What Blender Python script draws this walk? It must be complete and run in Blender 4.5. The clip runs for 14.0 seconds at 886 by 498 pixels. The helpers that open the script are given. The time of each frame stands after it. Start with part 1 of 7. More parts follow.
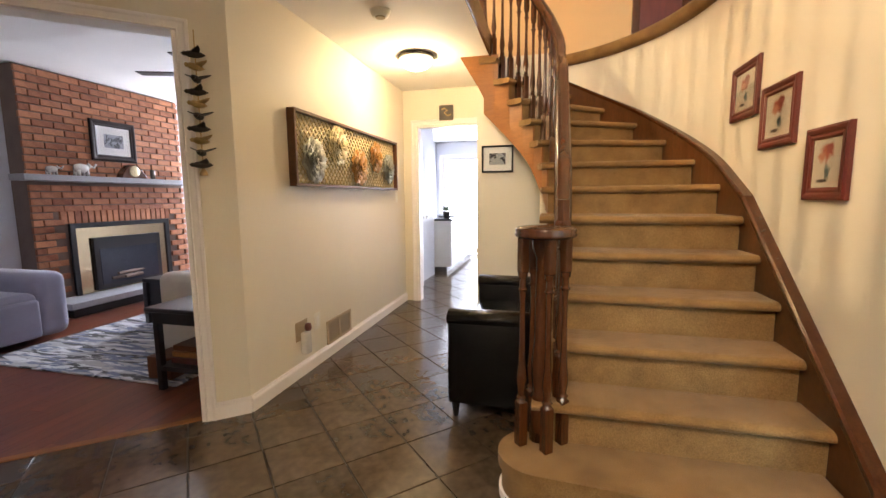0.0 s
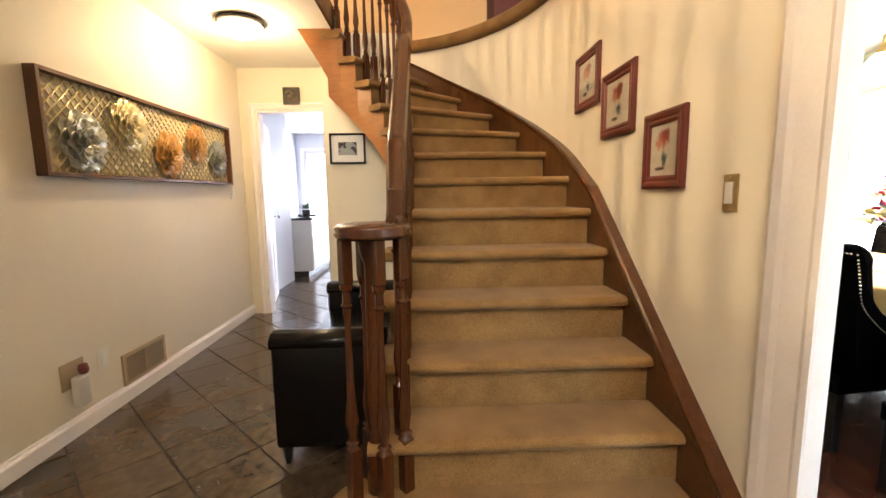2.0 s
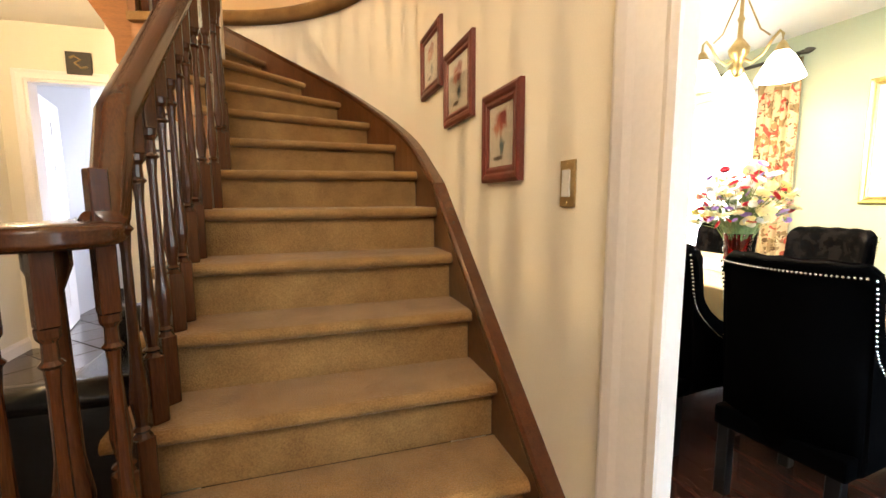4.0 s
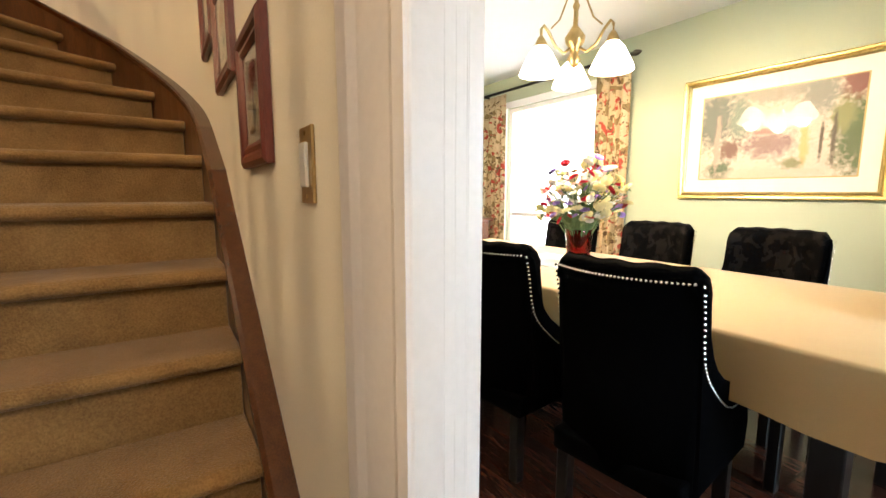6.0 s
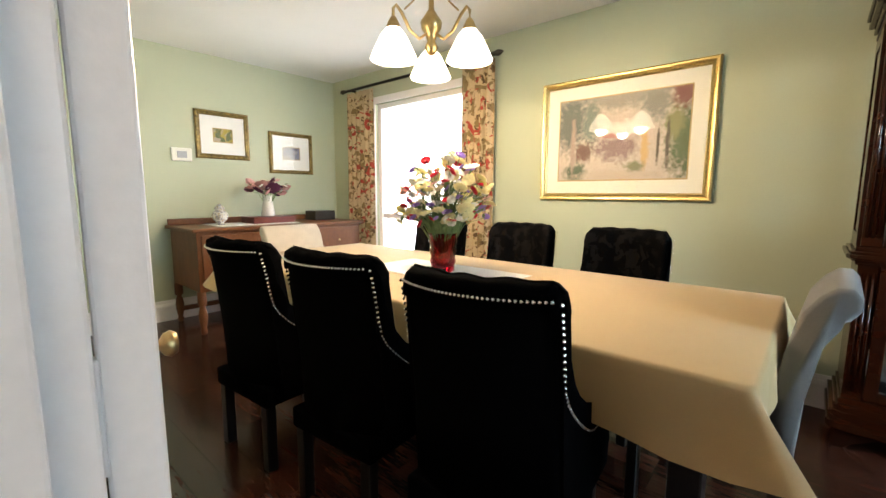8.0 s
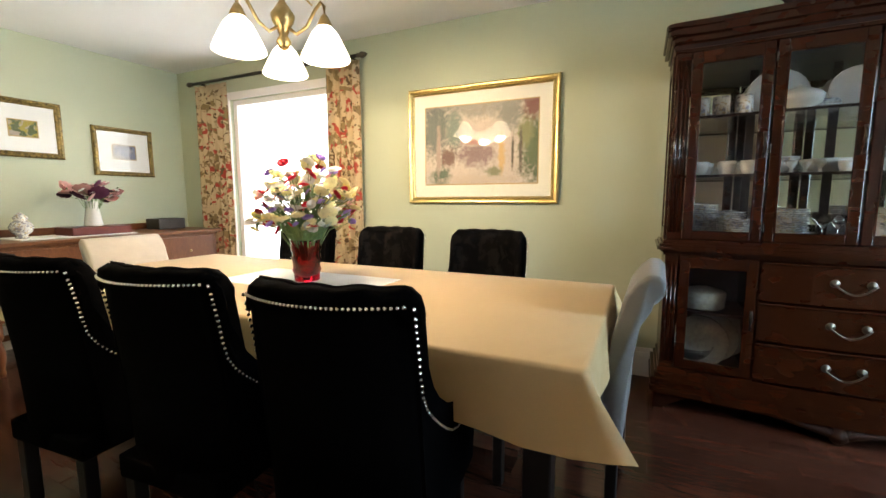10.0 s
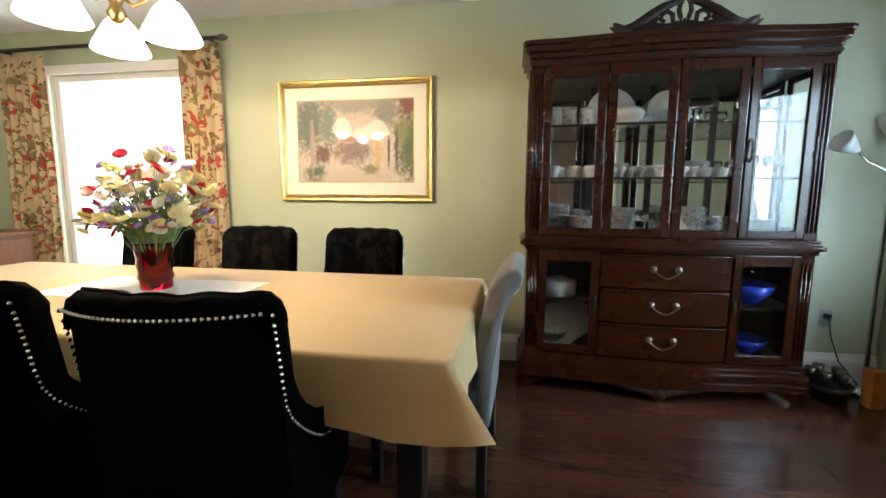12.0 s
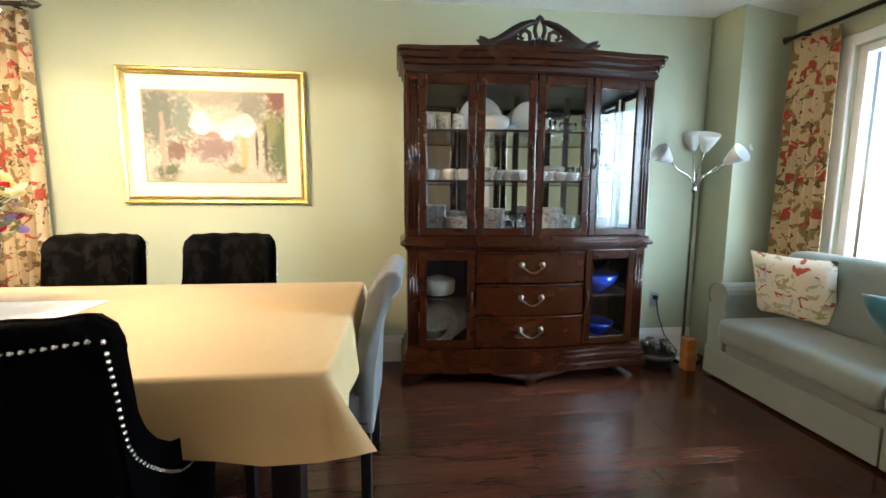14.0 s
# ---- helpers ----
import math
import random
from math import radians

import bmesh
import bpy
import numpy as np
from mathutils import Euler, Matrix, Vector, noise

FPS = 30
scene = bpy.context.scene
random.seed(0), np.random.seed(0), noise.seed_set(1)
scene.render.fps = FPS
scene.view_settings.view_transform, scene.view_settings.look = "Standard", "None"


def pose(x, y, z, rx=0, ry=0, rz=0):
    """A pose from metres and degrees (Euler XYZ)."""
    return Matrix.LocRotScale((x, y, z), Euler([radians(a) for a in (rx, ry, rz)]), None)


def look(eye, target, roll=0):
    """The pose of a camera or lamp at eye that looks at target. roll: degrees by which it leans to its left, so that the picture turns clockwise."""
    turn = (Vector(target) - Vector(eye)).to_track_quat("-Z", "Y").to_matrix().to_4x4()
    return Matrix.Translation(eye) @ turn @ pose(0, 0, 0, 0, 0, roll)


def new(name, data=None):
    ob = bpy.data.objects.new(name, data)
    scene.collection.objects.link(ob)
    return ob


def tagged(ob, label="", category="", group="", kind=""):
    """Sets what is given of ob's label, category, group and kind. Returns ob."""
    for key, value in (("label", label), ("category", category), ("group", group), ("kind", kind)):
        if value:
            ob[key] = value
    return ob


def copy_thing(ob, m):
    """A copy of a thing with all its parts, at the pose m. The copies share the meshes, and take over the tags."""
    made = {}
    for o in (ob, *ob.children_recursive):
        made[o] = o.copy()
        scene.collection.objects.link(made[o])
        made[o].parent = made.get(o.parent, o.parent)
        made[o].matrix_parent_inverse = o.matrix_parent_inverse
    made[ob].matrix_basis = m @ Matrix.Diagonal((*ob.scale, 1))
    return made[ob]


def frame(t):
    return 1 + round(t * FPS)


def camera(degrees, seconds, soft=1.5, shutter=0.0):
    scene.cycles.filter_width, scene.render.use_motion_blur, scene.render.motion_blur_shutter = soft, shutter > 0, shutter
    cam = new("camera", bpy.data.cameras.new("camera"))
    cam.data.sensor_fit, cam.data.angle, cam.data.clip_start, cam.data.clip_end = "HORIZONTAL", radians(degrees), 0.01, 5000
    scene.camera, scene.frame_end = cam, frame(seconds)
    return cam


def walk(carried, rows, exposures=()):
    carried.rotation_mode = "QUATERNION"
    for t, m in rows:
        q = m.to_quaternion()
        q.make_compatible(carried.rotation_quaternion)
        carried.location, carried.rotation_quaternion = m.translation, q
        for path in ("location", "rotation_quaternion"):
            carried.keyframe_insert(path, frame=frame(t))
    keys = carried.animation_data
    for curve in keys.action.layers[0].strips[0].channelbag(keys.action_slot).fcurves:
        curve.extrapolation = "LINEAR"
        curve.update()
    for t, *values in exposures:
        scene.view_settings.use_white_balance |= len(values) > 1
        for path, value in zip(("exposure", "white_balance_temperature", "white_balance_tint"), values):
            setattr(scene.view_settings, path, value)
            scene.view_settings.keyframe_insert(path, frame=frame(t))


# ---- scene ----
cam = camera(92.6, 14.0)
PATH = [
    (0, (3.522, 2.612, 1.259), (3.039, 4.538, 1.018), -0.5),
    (0.5, (3.548, 2.688, 1.249), (3.193, 4.641, 1.003), -0.6),
    (1, (3.589, 2.818, 1.239), (3.371, 4.791, 0.994), -0.7),
    (1.5, (3.646, 2.934, 1.233), (3.565, 4.916, 0.982), -0.9),
    (2, (3.685, 3.034, 1.227), (3.757, 5.016, 0.971), -0.9),
    (2.2, (3.728, 3.087, 1.219), (3.844, 5.068, 0.968), -0.9),
    (4.3, (4.055, 3.418, 1.181), (4.73, 5.284, 0.934), -0.1),
    (4.5, (4.098, 3.439, 1.18), (4.824, 5.285, 0.924), 0.0),
    (5, (4.224, 3.523, 1.181), (5.07, 5.318, 0.925), -0.1),
    (5.5, (4.32, 3.588, 1.177), (5.291, 5.317, 0.918), -0.1),
    (6, (4.427, 3.645, 1.176), (5.515, 5.303, 0.912), 0.0),
    (6.5, (4.536, 3.673, 1.174), (5.732, 5.254, 0.914), -0.0),
    (7, (4.634, 3.713, 1.164), (5.938, 5.208, 0.907), 0.0),
    (7.5, (4.696, 3.75, 1.16), (6.105, 5.146, 0.904), 0.2),
    (8, (4.734, 3.774, 1.171), (6.225, 5.081, 0.913), 0.2),
    (8.2, (4.759, 3.79, 1.162), (6.295, 5.046, 0.911), 0.3),
    (10.3, (4.8, 3.721, 1.174), (6.627, 4.495, 0.925), 0.0),
    (10.5, (4.797, 3.711, 1.18), (6.643, 4.438, 0.924), 0.2),
    (11, (4.804, 3.705, 1.177), (6.695, 4.305, 0.924), 0.2),
    (11.5, (4.799, 3.696, 1.176), (6.728, 4.161, 0.925), 0.3),
    (12, (4.805, 3.688, 1.177), (6.762, 4.018, 0.926), 0.3),
    (12.5, (4.816, 3.683, 1.173), (6.791, 3.877, 0.926), 0.4),
    (13, (4.817, 3.675, 1.174), (6.8, 3.735, 0.927), 0.4),
    (13.5, (4.815, 3.668, 1.179), (6.799, 3.595, 0.931), 0.3),
    (14, (4.813, 3.665, 1.183), (6.787, 3.454, 0.939), 0.3),
]
walk(cam, [(t, look(eye, target, roll)) for t, eye, target, roll in PATH],
     exposures=[(0, 0.78), (2.2, 0.74), (4.5, 0.72), (5.5, 0.46), (6.5, -0.15), (7.0, -0.35), (8.0, -0.57), (10.5, -0.57), (12.0, -0.52), (12.5, -0.44), (13.0, -0.24), (14.0, 0.05)])

# ---- world, sun, lights ----
world = bpy.data.worlds.new("world")
scene.world = world
world.use_nodes = True
wn = world.node_tree.nodes
sky = wn.new("ShaderNodeTexSky")
sky.sky_type, sky.sun_disc = "NISHITA", False
sky.sun_elevation, sky.sun_rotation = radians(40), radians(60)
wn["Background"].inputs["Strength"].default_value = 0.12
world.node_tree.links.new(sky.outputs[0], wn["Background"].inputs["Color"])


def lamp(name, kind, m, energy, color, size=0.1, size_y=0.0):
    d = bpy.data.lights.new(name, kind)
    d.energy, d.color = energy, color
    if kind == "AREA":
        d.shape, d.size, d.size_y = ("RECTANGLE", size, size_y) if size_y else ("DISK", size, size)
    elif kind == "SUN":
        d.angle = size
    else:
        d.shadow_soft_size = size
    ob = new(name, d)
    ob.matrix_world = m
    return ob


WARM = (1.0, 0.72, 0.4)
SOFT = (1.0, 0.775, 0.52)
DAY = (0.93, 0.97, 1.0)
lamp("sun", "SUN", look((0, 0, 0), (-0.66, -0.38, -0.64)), 1.2, (1.0, 0.96, 0.9), radians(12))
# daylight in the window openings
lamp("window_light_dining", "AREA", look((7.93, 6.75, 1.35), (5, 6.75, 1.25)), 66, DAY, 1.3, 1.6)
front_light = lamp("window_light_front", "AREA", look((6.2, 0.66, 1.45), (7.3, 3, 0.5)), 92, (0.55, 0.8, 1.0), 1.9, 1.3)
front_light.data.spread = radians(105)
lamp("window_light_kitchen", "AREA", look((2.2, 12.15, 1.2), (2.4, 7, 0.6)), 120, (0.76, 0.82, 1.0), 1.9, 2.1)
lamp("window_light_living", "AREA", look((-1.7, 9.1, 1.6), (-1.2, 6, 0.8)), 160, (0.8, 0.85, 1.0), 1.4, 1.4)
# warm fill for the stairs, from an added, unseen window high behind the camera
lamp("stair_fill_light", "AREA", look((3.3, 0.75, 3.8), (3.8, 4.6, 0.6)), 88, (1.0, 0.86, 0.66), 1.6, 1.3)
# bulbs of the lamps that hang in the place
lamp("hall_bulb", "POINT", pose(2.36, 6.34, 2.33), 25, WARM, 0.06)
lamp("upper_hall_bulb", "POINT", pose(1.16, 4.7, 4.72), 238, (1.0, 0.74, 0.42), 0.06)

# ---- materials ----
def material(name, color, rough=0.6, metal=0.0, vary=0.12, scale=6.0, fine=60.0, bump=0.1, stretch=(1, 1, 1), sheen=0.0, coat=0.0, second=None, per_object=0.0, spec=0.5, depth=0.01):
    m = bpy.data.materials.new(name)
    m.use_nodes = True
    nt = m.node_tree
    n, ln = nt.nodes, nt.links
    b = n["Principled BSDF"]
    b.inputs["Roughness"].default_value, b.inputs["Metallic"].default_value = rough, metal
    b.inputs["Specular IOR Level"].default_value = spec
    b.inputs["Coat Weight"].default_value, b.inputs["Coat Roughness"].default_value = coat, 0.12
    if sheen:
        b.inputs["Sheen Weight"].default_value, b.inputs["Sheen Roughness"].default_value = sheen, 0.4
    tc, mp = n.new("ShaderNodeTexCoord"), n.new("ShaderNodeMapping")
    mp.inputs["Scale"].default_value = stretch
    ln.new(tc.outputs["Object"], mp.inputs["Vector"])
    big, small = n.new("ShaderNodeTexNoise"), n.new("ShaderNodeTexNoise")
    big.inputs["Scale"].default_value, small.inputs["Scale"].default_value = scale, fine
    big.inputs["Detail"].default_value = 5
    small.inputs["Detail"].default_value = 3
    ln.new(mp.outputs[0], big.inputs["Vector"])
    ln.new(mp.outputs[0], small.inputs["Vector"])
    add = n.new("ShaderNodeMath")
    add.operation = "ADD"
    ln.new(big.outputs["Fac"], add.inputs[0])
    ln.new(small.outputs["Fac"], add.inputs[1])
    val = add.outputs[0]
    if per_object:
        oi, mul, ad2 = n.new("ShaderNodeObjectInfo"), n.new("ShaderNodeMath"), n.new("ShaderNodeMath")
        mul.operation, ad2.operation = "MULTIPLY_ADD", "ADD"
        mul.inputs[1].default_value, mul.inputs[2].default_value = per_object, -per_object / 2
        ln.new(oi.outputs["Random"], mul.inputs[0])
        ln.new(val, ad2.inputs[0])
        ln.new(mul.outputs[0], ad2.inputs[1])
        val = ad2.outputs[0]
    ramp = n.new("ShaderNodeMapRange")
    ramp.inputs["From Min"].default_value, ramp.inputs["From Max"].default_value = 0.6, 1.4
    ln.new(val, ramp.inputs["Value"])
    mix = n.new("ShaderNodeMix")
    mix.data_type = "RGBA"
    dark = tuple(c * (1 - vary) for c in color)
    light = second or tuple(min(1, c * (1 + vary)) for c in color)
    mix.inputs["A"].default_value, mix.inputs["B"].default_value = (*dark, 1), (*light, 1)
    ln.new(ramp.outputs[0], mix.inputs["Factor"])
    ln.new(mix.outputs["Result"], b.inputs["Base Color"])
    if bump:
        bp = n.new("ShaderNodeBump")
        bp.inputs["Strength"].default_value, bp.inputs["Distance"].default_value = bump, depth
        ln.new(small.outputs["Fac"], bp.inputs["Height"])
        ln.new(bp.outputs[0], b.inputs["Normal"])
    return m


def glass_material(name, color=(1, 1, 1), rough=0.0):
    m = bpy.data.materials.new(name)
    m.use_nodes = True
    b = m.node_tree.nodes["Principled BSDF"]
    b.inputs["Base Color"].default_value = (*color, 1)
    b.inputs["Transmission Weight"].default_value, b.inputs["Roughness"].default_value = 1.0, rough
    b.inputs["IOR"].default_value = 1.45
    return m


def glow_material(name, color, strength, rough=0.4):
    m = material(name, color, rough, vary=0.03, bump=0)
    b = m.node_tree.nodes["Principled BSDF"]
    b.inputs["Emission Color"].default_value, b.inputs["Emission Strength"].default_value = (*color, 1), strength
    return m


def pattern_material(name, ground, blots, rough=0.8, sheen=0.2, scale=9.0, bump=0.25, spec=0.3):
    """Cloth or print: a ground colour with layers of blots, each (colour, size, share)."""
    m = material(name, ground, rough, vary=0.08, scale=4, fine=180, bump=bump, sheen=sheen, depth=0.003, spec=spec)
    nt = m.node_tree
    n, ln = nt.nodes, nt.links
    b = n["Principled BSDF"]
    last = b.inputs["Base Color"].links[0].from_socket
    tc = n.new("ShaderNodeTexCoord")
    for i, (color, size, share) in enumerate(blots):
        mp = n.new("ShaderNodeMapping")
        mp.inputs["Location"].default_value = (3.1 * i, 1.7 * i, 5.3 * i)
        ln.new(tc.outputs["Object"], mp.inputs["Vector"])
        tx = n.new("ShaderNodeTexNoise")
        tx.inputs["Scale"].default_value, tx.inputs["Detail"].default_value, tx.inputs["Distortion"].default_value = scale / size, 2.5, 0.8
        ln.new(mp.outputs[0], tx.inputs["Vector"])
        mr = n.new("ShaderNodeMapRange")
        mr.inputs["From Min"].default_value, mr.inputs["From Max"].default_value = 0.72 - share, 0.75 - share
        ln.new(tx.outputs["Fac"], mr.inputs["Value"])
        mix = n.new("ShaderNodeMix")
        mix.data_type = "RGBA"
        mix.inputs["B"].default_value = (*color, 1)
        ln.new(mr.outputs[0], mix.inputs["Factor"])
        ln.new(last, mix.inputs["A"])
        last = mix.outputs["Result"]
    ln.new(last, b.inputs["Base Color"])
    return m


M_CREAM = material("cream_wall_paint", (0.74, 0.68, 0.565), 0.55, vary=0.05, scale=1.5, fine=220, bump=0.06)
M_GREEN = material("sage_wall_paint", (0.46, 0.487, 0.345), 0.55, vary=0.05, scale=1.5, fine=220, bump=0.06)
M_TAN = material("tan_wall_paint", (0.62, 0.42, 0.22), 0.6, vary=0.05, scale=1.5, fine=200, bump=0.05)
M_GREYWALL = material("pale_grey_wall_paint", (0.62, 0.62, 0.66), 0.6, vary=0.05, scale=1.5, fine=200, bump=0.05)
M_CEIL = material("ceiling_plaster", (0.8, 0.78, 0.74), 0.8, vary=0.04, scale=2, fine=260, bump=0.25)
M_WHITE = material("white_gloss_paint", (0.83, 0.785, 0.77), 0.35, vary=0.04, scale=3, fine=80, bump=0.04)
M_TILE = material("dark_slate_tile", (0.052, 0.033, 0.02), 0.17, vary=0.4, second=(0.115, 0.078, 0.048), scale=5, fine=18, bump=0.1, per_object=0.25, spec=0.6)
M_GROUT = material("tile_grout", (0.05, 0.037, 0.026), 0.7, vary=0.1)
M_PLANK = material("dark_walnut_plank", (0.05, 0.0165, 0.0095), 0.17, vary=0.55, scale=2.2, fine=14, bump=0.05, stretch=(9, 1, 9), per_object=0.6, spec=0.38)
M_PLANKL = material("red_brown_plank", (0.16, 0.045, 0.022), 0.3, vary=0.35, scale=2.2, fine=14, bump=0.05, stretch=(8, 1, 8), per_object=0.5)
M_CARPET = material("beige_stair_carpet", (0.225, 0.122, 0.046), 0.95, vary=0.3, second=(0.355, 0.208, 0.082), scale=7, fine=200, bump=0.7, sheen=0.15, spec=0.05, depth=0.008)
M_OAK = material("stained_oak", (0.066, 0.02, 0.0062), 0.24, vary=0.4, scale=3, fine=22, bump=0.06, stretch=(14, 14, 1.2), coat=0.15)
M_OAKL = material("golden_oak_stringer", (0.28, 0.11, 0.028), 0.4, vary=0.25, scale=3, fine=22, bump=0.06, stretch=(2, 2, 12))
M_DARKOAK = material("dark_oak_stringer", (0.095, 0.034, 0.0105), 0.3, vary=0.4, scale=3, fine=22, bump=0.06, stretch=(10, 1.5, 1.5), coat=0.2)
M_HUTCH = material("carved_cherry_wood", (0.026, 0.0056, 0.0015), 0.2, spec=0.35, vary=0.3, scale=2.2, fine=9, bump=0.0, stretch=(1.2, 1.2, 2.4), coat=0.15)
M_HUTCHD = material("dark_carved_wood", (0.014, 0.0045, 0.0026), 0.45, spec=0.3, vary=0.4, scale=8, fine=40, bump=0.2)
M_CARVED = material("matt_carved_wood", (0.02, 0.006, 0.003), 0.85, vary=0.4, scale=8, fine=40, bump=0.1, spec=0.02)
M_CARVED_GLOSS = material("polished_carved_wood", (0.02, 0.0055, 0.002), 0.55, vary=0.4, scale=8, fine=40, bump=0.1, spec=0.15)
M_PRESSED = material("pressed_glassware", (0.4, 0.39, 0.34), 0.15, vary=0.3, scale=14, bump=0.1)
M_BLACKV = material("black_velvet", (0.0011, 0.001, 0.0012), 0.95, vary=0.3, scale=10, fine=300, bump=0.3, spec=0.015, depth=0.003)
M_DAMASK = pattern_material("black_damask_velvet", (0.0013, 0.0012, 0.0014), [((0.006, 0.0052, 0.0052), 0.6, 0.2)], 0.85, 0.0, 11, spec=0.03)
M_BLACKW = material("black_wood", (0.004, 0.003, 0.003), 0.35, vary=0.3)
M_LEATHER = material("black_leather", (0.003, 0.0026, 0.0026), 0.26, spec=0.3, vary=0.3, scale=9, fine=240, bump=0.25, depth=0.003)
M_NICKEL = material("polished_nickel", (0.72, 0.7, 0.66), 0.22, 1.0, vary=0.05, bump=0)
M_PEWTER = material("antique_pewter", (0.13, 0.115, 0.095), 0.35, 1.0, vary=0.25, scale=30)
M_BRASS = material("antique_brass", (0.46, 0.33, 0.15), 0.3, 0.9, vary=0.2, scale=20)
M_GOLD = material("gilt_frame", (0.6, 0.44, 0.17), 0.34, 0.85, vary=0.25, scale=12, fine=70, bump=0.25)
M_IRON = material("dark_bronze_rod", (0.045, 0.038, 0.032), 0.45, 0.7, vary=0.3)
M_CLOTH = material("tan_table_linen", (0.5, 0.345, 0.165), 0.62, vary=0.07, scale=3, fine=500, bump=0.15, sheen=0.15, depth=0.003)
M_GREYF = material("light_grey_linen", (0.16, 0.153, 0.147), 0.9, vary=0.12, scale=14, fine=380, bump=0.4, sheen=0.2, depth=0.004)
M_BEIGEF = material("oatmeal_linen", (0.5, 0.44, 0.36), 0.9, vary=0.1, scale=14, fine=380, bump=0.4, sheen=0.2, depth=0.004)
M_SOFA = material("sage_grey_twill", (0.18, 0.205, 0.195), 0.85, vary=0.1, scale=5, fine=420, bump=0.3, sheen=0.3, depth=0.003)
M_RECL = material("grey_microfibre", (0.27, 0.26, 0.35), 0.9, vary=0.15, scale=6, fine=260, bump=0.3, sheen=0.4, depth=0.004)
M_CURTAIN = pattern_material("floral_curtain_linen", (0.49, 0.37, 0.22), [((0.22, 0.15, 0.065), 0.75, 0.19), ((0.34, 0.05, 0.03), 0.85, 0.13), ((0.12, 0.07, 0.03), 0.45, 0.12)], 0.85, 0.0, 9)
M_CUSHION = pattern_material("floral_cushion_cotton", (0.72, 0.66, 0.55), [((0.42, 0.40, 0.2), 0.8, 0.14), ((0.42, 0.08, 0.06), 0.8, 0.11), ((0.45, 0.5, 0.55), 0.7, 0.1)], 0.85, 0.0, 12)
M_TEAL = material("teal_velvet", (0.012, 0.09, 0.13), 0.7, vary=0.15, sheen=0.4, bump=0.2, fine=300)
M_MAT = material("mat_board", (0.82, 0.78, 0.66), 0.8, vary=0.02, bump=0.02)
M_PAPER = material("white_paper", (0.8, 0.79, 0.76), 0.8, vary=0.03, bump=0.02)
M_REDFRAME = material("mahogany_frame", (0.11, 0.018, 0.012), 0.35, vary=0.3, scale=5, stretch=(4, 4, 1))
M_BRICK = material("red_brown_brick", (0.36, 0.13, 0.065), 0.85, vary=0.35, scale=9, fine=90, bump=0.5, per_object=0.7, second=(0.52, 0.22, 0.11))
M_MORTAR = material("brick_mortar", (0.17, 0.12, 0.095), 0.95, vary=0.2, fine=150, bump=0.4)
M_STONE = material("grey_stone_slab", (0.34, 0.34, 0.36), 0.6, vary=0.15, scale=8)
M_BLACK = material("black_metal", (0.012, 0.012, 0.013), 0.35, 0.3, vary=0.2)
M_CHINA = material("white_china", (0.6, 0.58, 0.54), 0.2, vary=0.03, bump=0)
M_CHINAP = pattern_material("patterned_china", (0.56, 0.54, 0.5), [((0.24, 0.23, 0.26), 0.5, 0.2), ((0.4, 0.3, 0.16), 0.4, 0.14)], 0.2, 0.0, 22, 0.0, 0.5)
M_GLASSRED = glass_material("red_glass", (0.55, 0.005, 0.02), 0.05)
M_GLASS = glass_material("clear_glass")
M_GLASSBLUE = material("blue_glass", (0.01, 0.05, 0.5), 0.08, vary=0.1, bump=0, coat=0.5)
M_MIRROR = material("mirror_back", (0.8, 0.85, 0.84), 0.02, 1.0, vary=0.0, bump=0)
M_SHADE = glow_material("lit_frosted_shade", (1.0, 0.87, 0.66), 9.0)
M_HALLSHADE = glow_material("lit_hall_bowl", (1.0, 0.83, 0.55), 9.0)
M_FROST = material("unlit_frosted_shade", (0.72, 0.74, 0.76), 0.35, vary=0.04, bump=0)
M_PLASTIC = material("white_plastic", (0.75, 0.72, 0.64), 0.4, vary=0.03, bump=0)
M_VENT = material("beige_painted_metal", (0.42, 0.32, 0.2), 0.45, 0.2, vary=0.1)
M_LEAF = material("leaf_green", (0.06, 0.11, 0.035), 0.5, vary=0.4, scale=20)
M_COUNTER = material("dark_countertop", (0.035, 0.034, 0.038), 0.25, vary=0.4, fine=120)
M_CABINET = material("white_cabinet_paint", (0.6, 0.6, 0.62), 0.45, vary=0.05)
M_RUG = pattern_material("abstract_wool_rug", (0.36, 0.35, 0.36), [((0.03, 0.028, 0.03), 1.0, 0.22), ((0.12, 0.14, 0.22), 0.8, 0.2), ((0.6, 0.6, 0.62), 0.7, 0.18)], 0.95, 0.2, 6.0, 0.6)
for nd_ in [x for x in M_RUG.node_tree.nodes if x.type == "MAPPING"]:
    nd_.inputs["Rotation"].default_value, nd_.inputs["Scale"].default_value = (0, 0, radians(24)), (0.45, 2.2, 1)

# ---- helpers for meshes ----
def part(name, bm, mat, parent=None, label="", smooth=False):
    me = bpy.data.meshes.new(name)
    if smooth:
        for f in bm.faces:
            f.smooth = True
    bm.normal_update()
    bm.to_mesh(me)
    bm.free()
    me.materials.append(mat)
    ob = new(name, me)
    ob.parent = parent
    if label:
        tagged(ob, label)
    return ob


def thing(name, m, label, category, group="", kind=""):
    ob = new(name)
    ob.empty_display_size = 0.1
    ob.matrix_world = m
    return tagged(ob, label, category, group, kind)


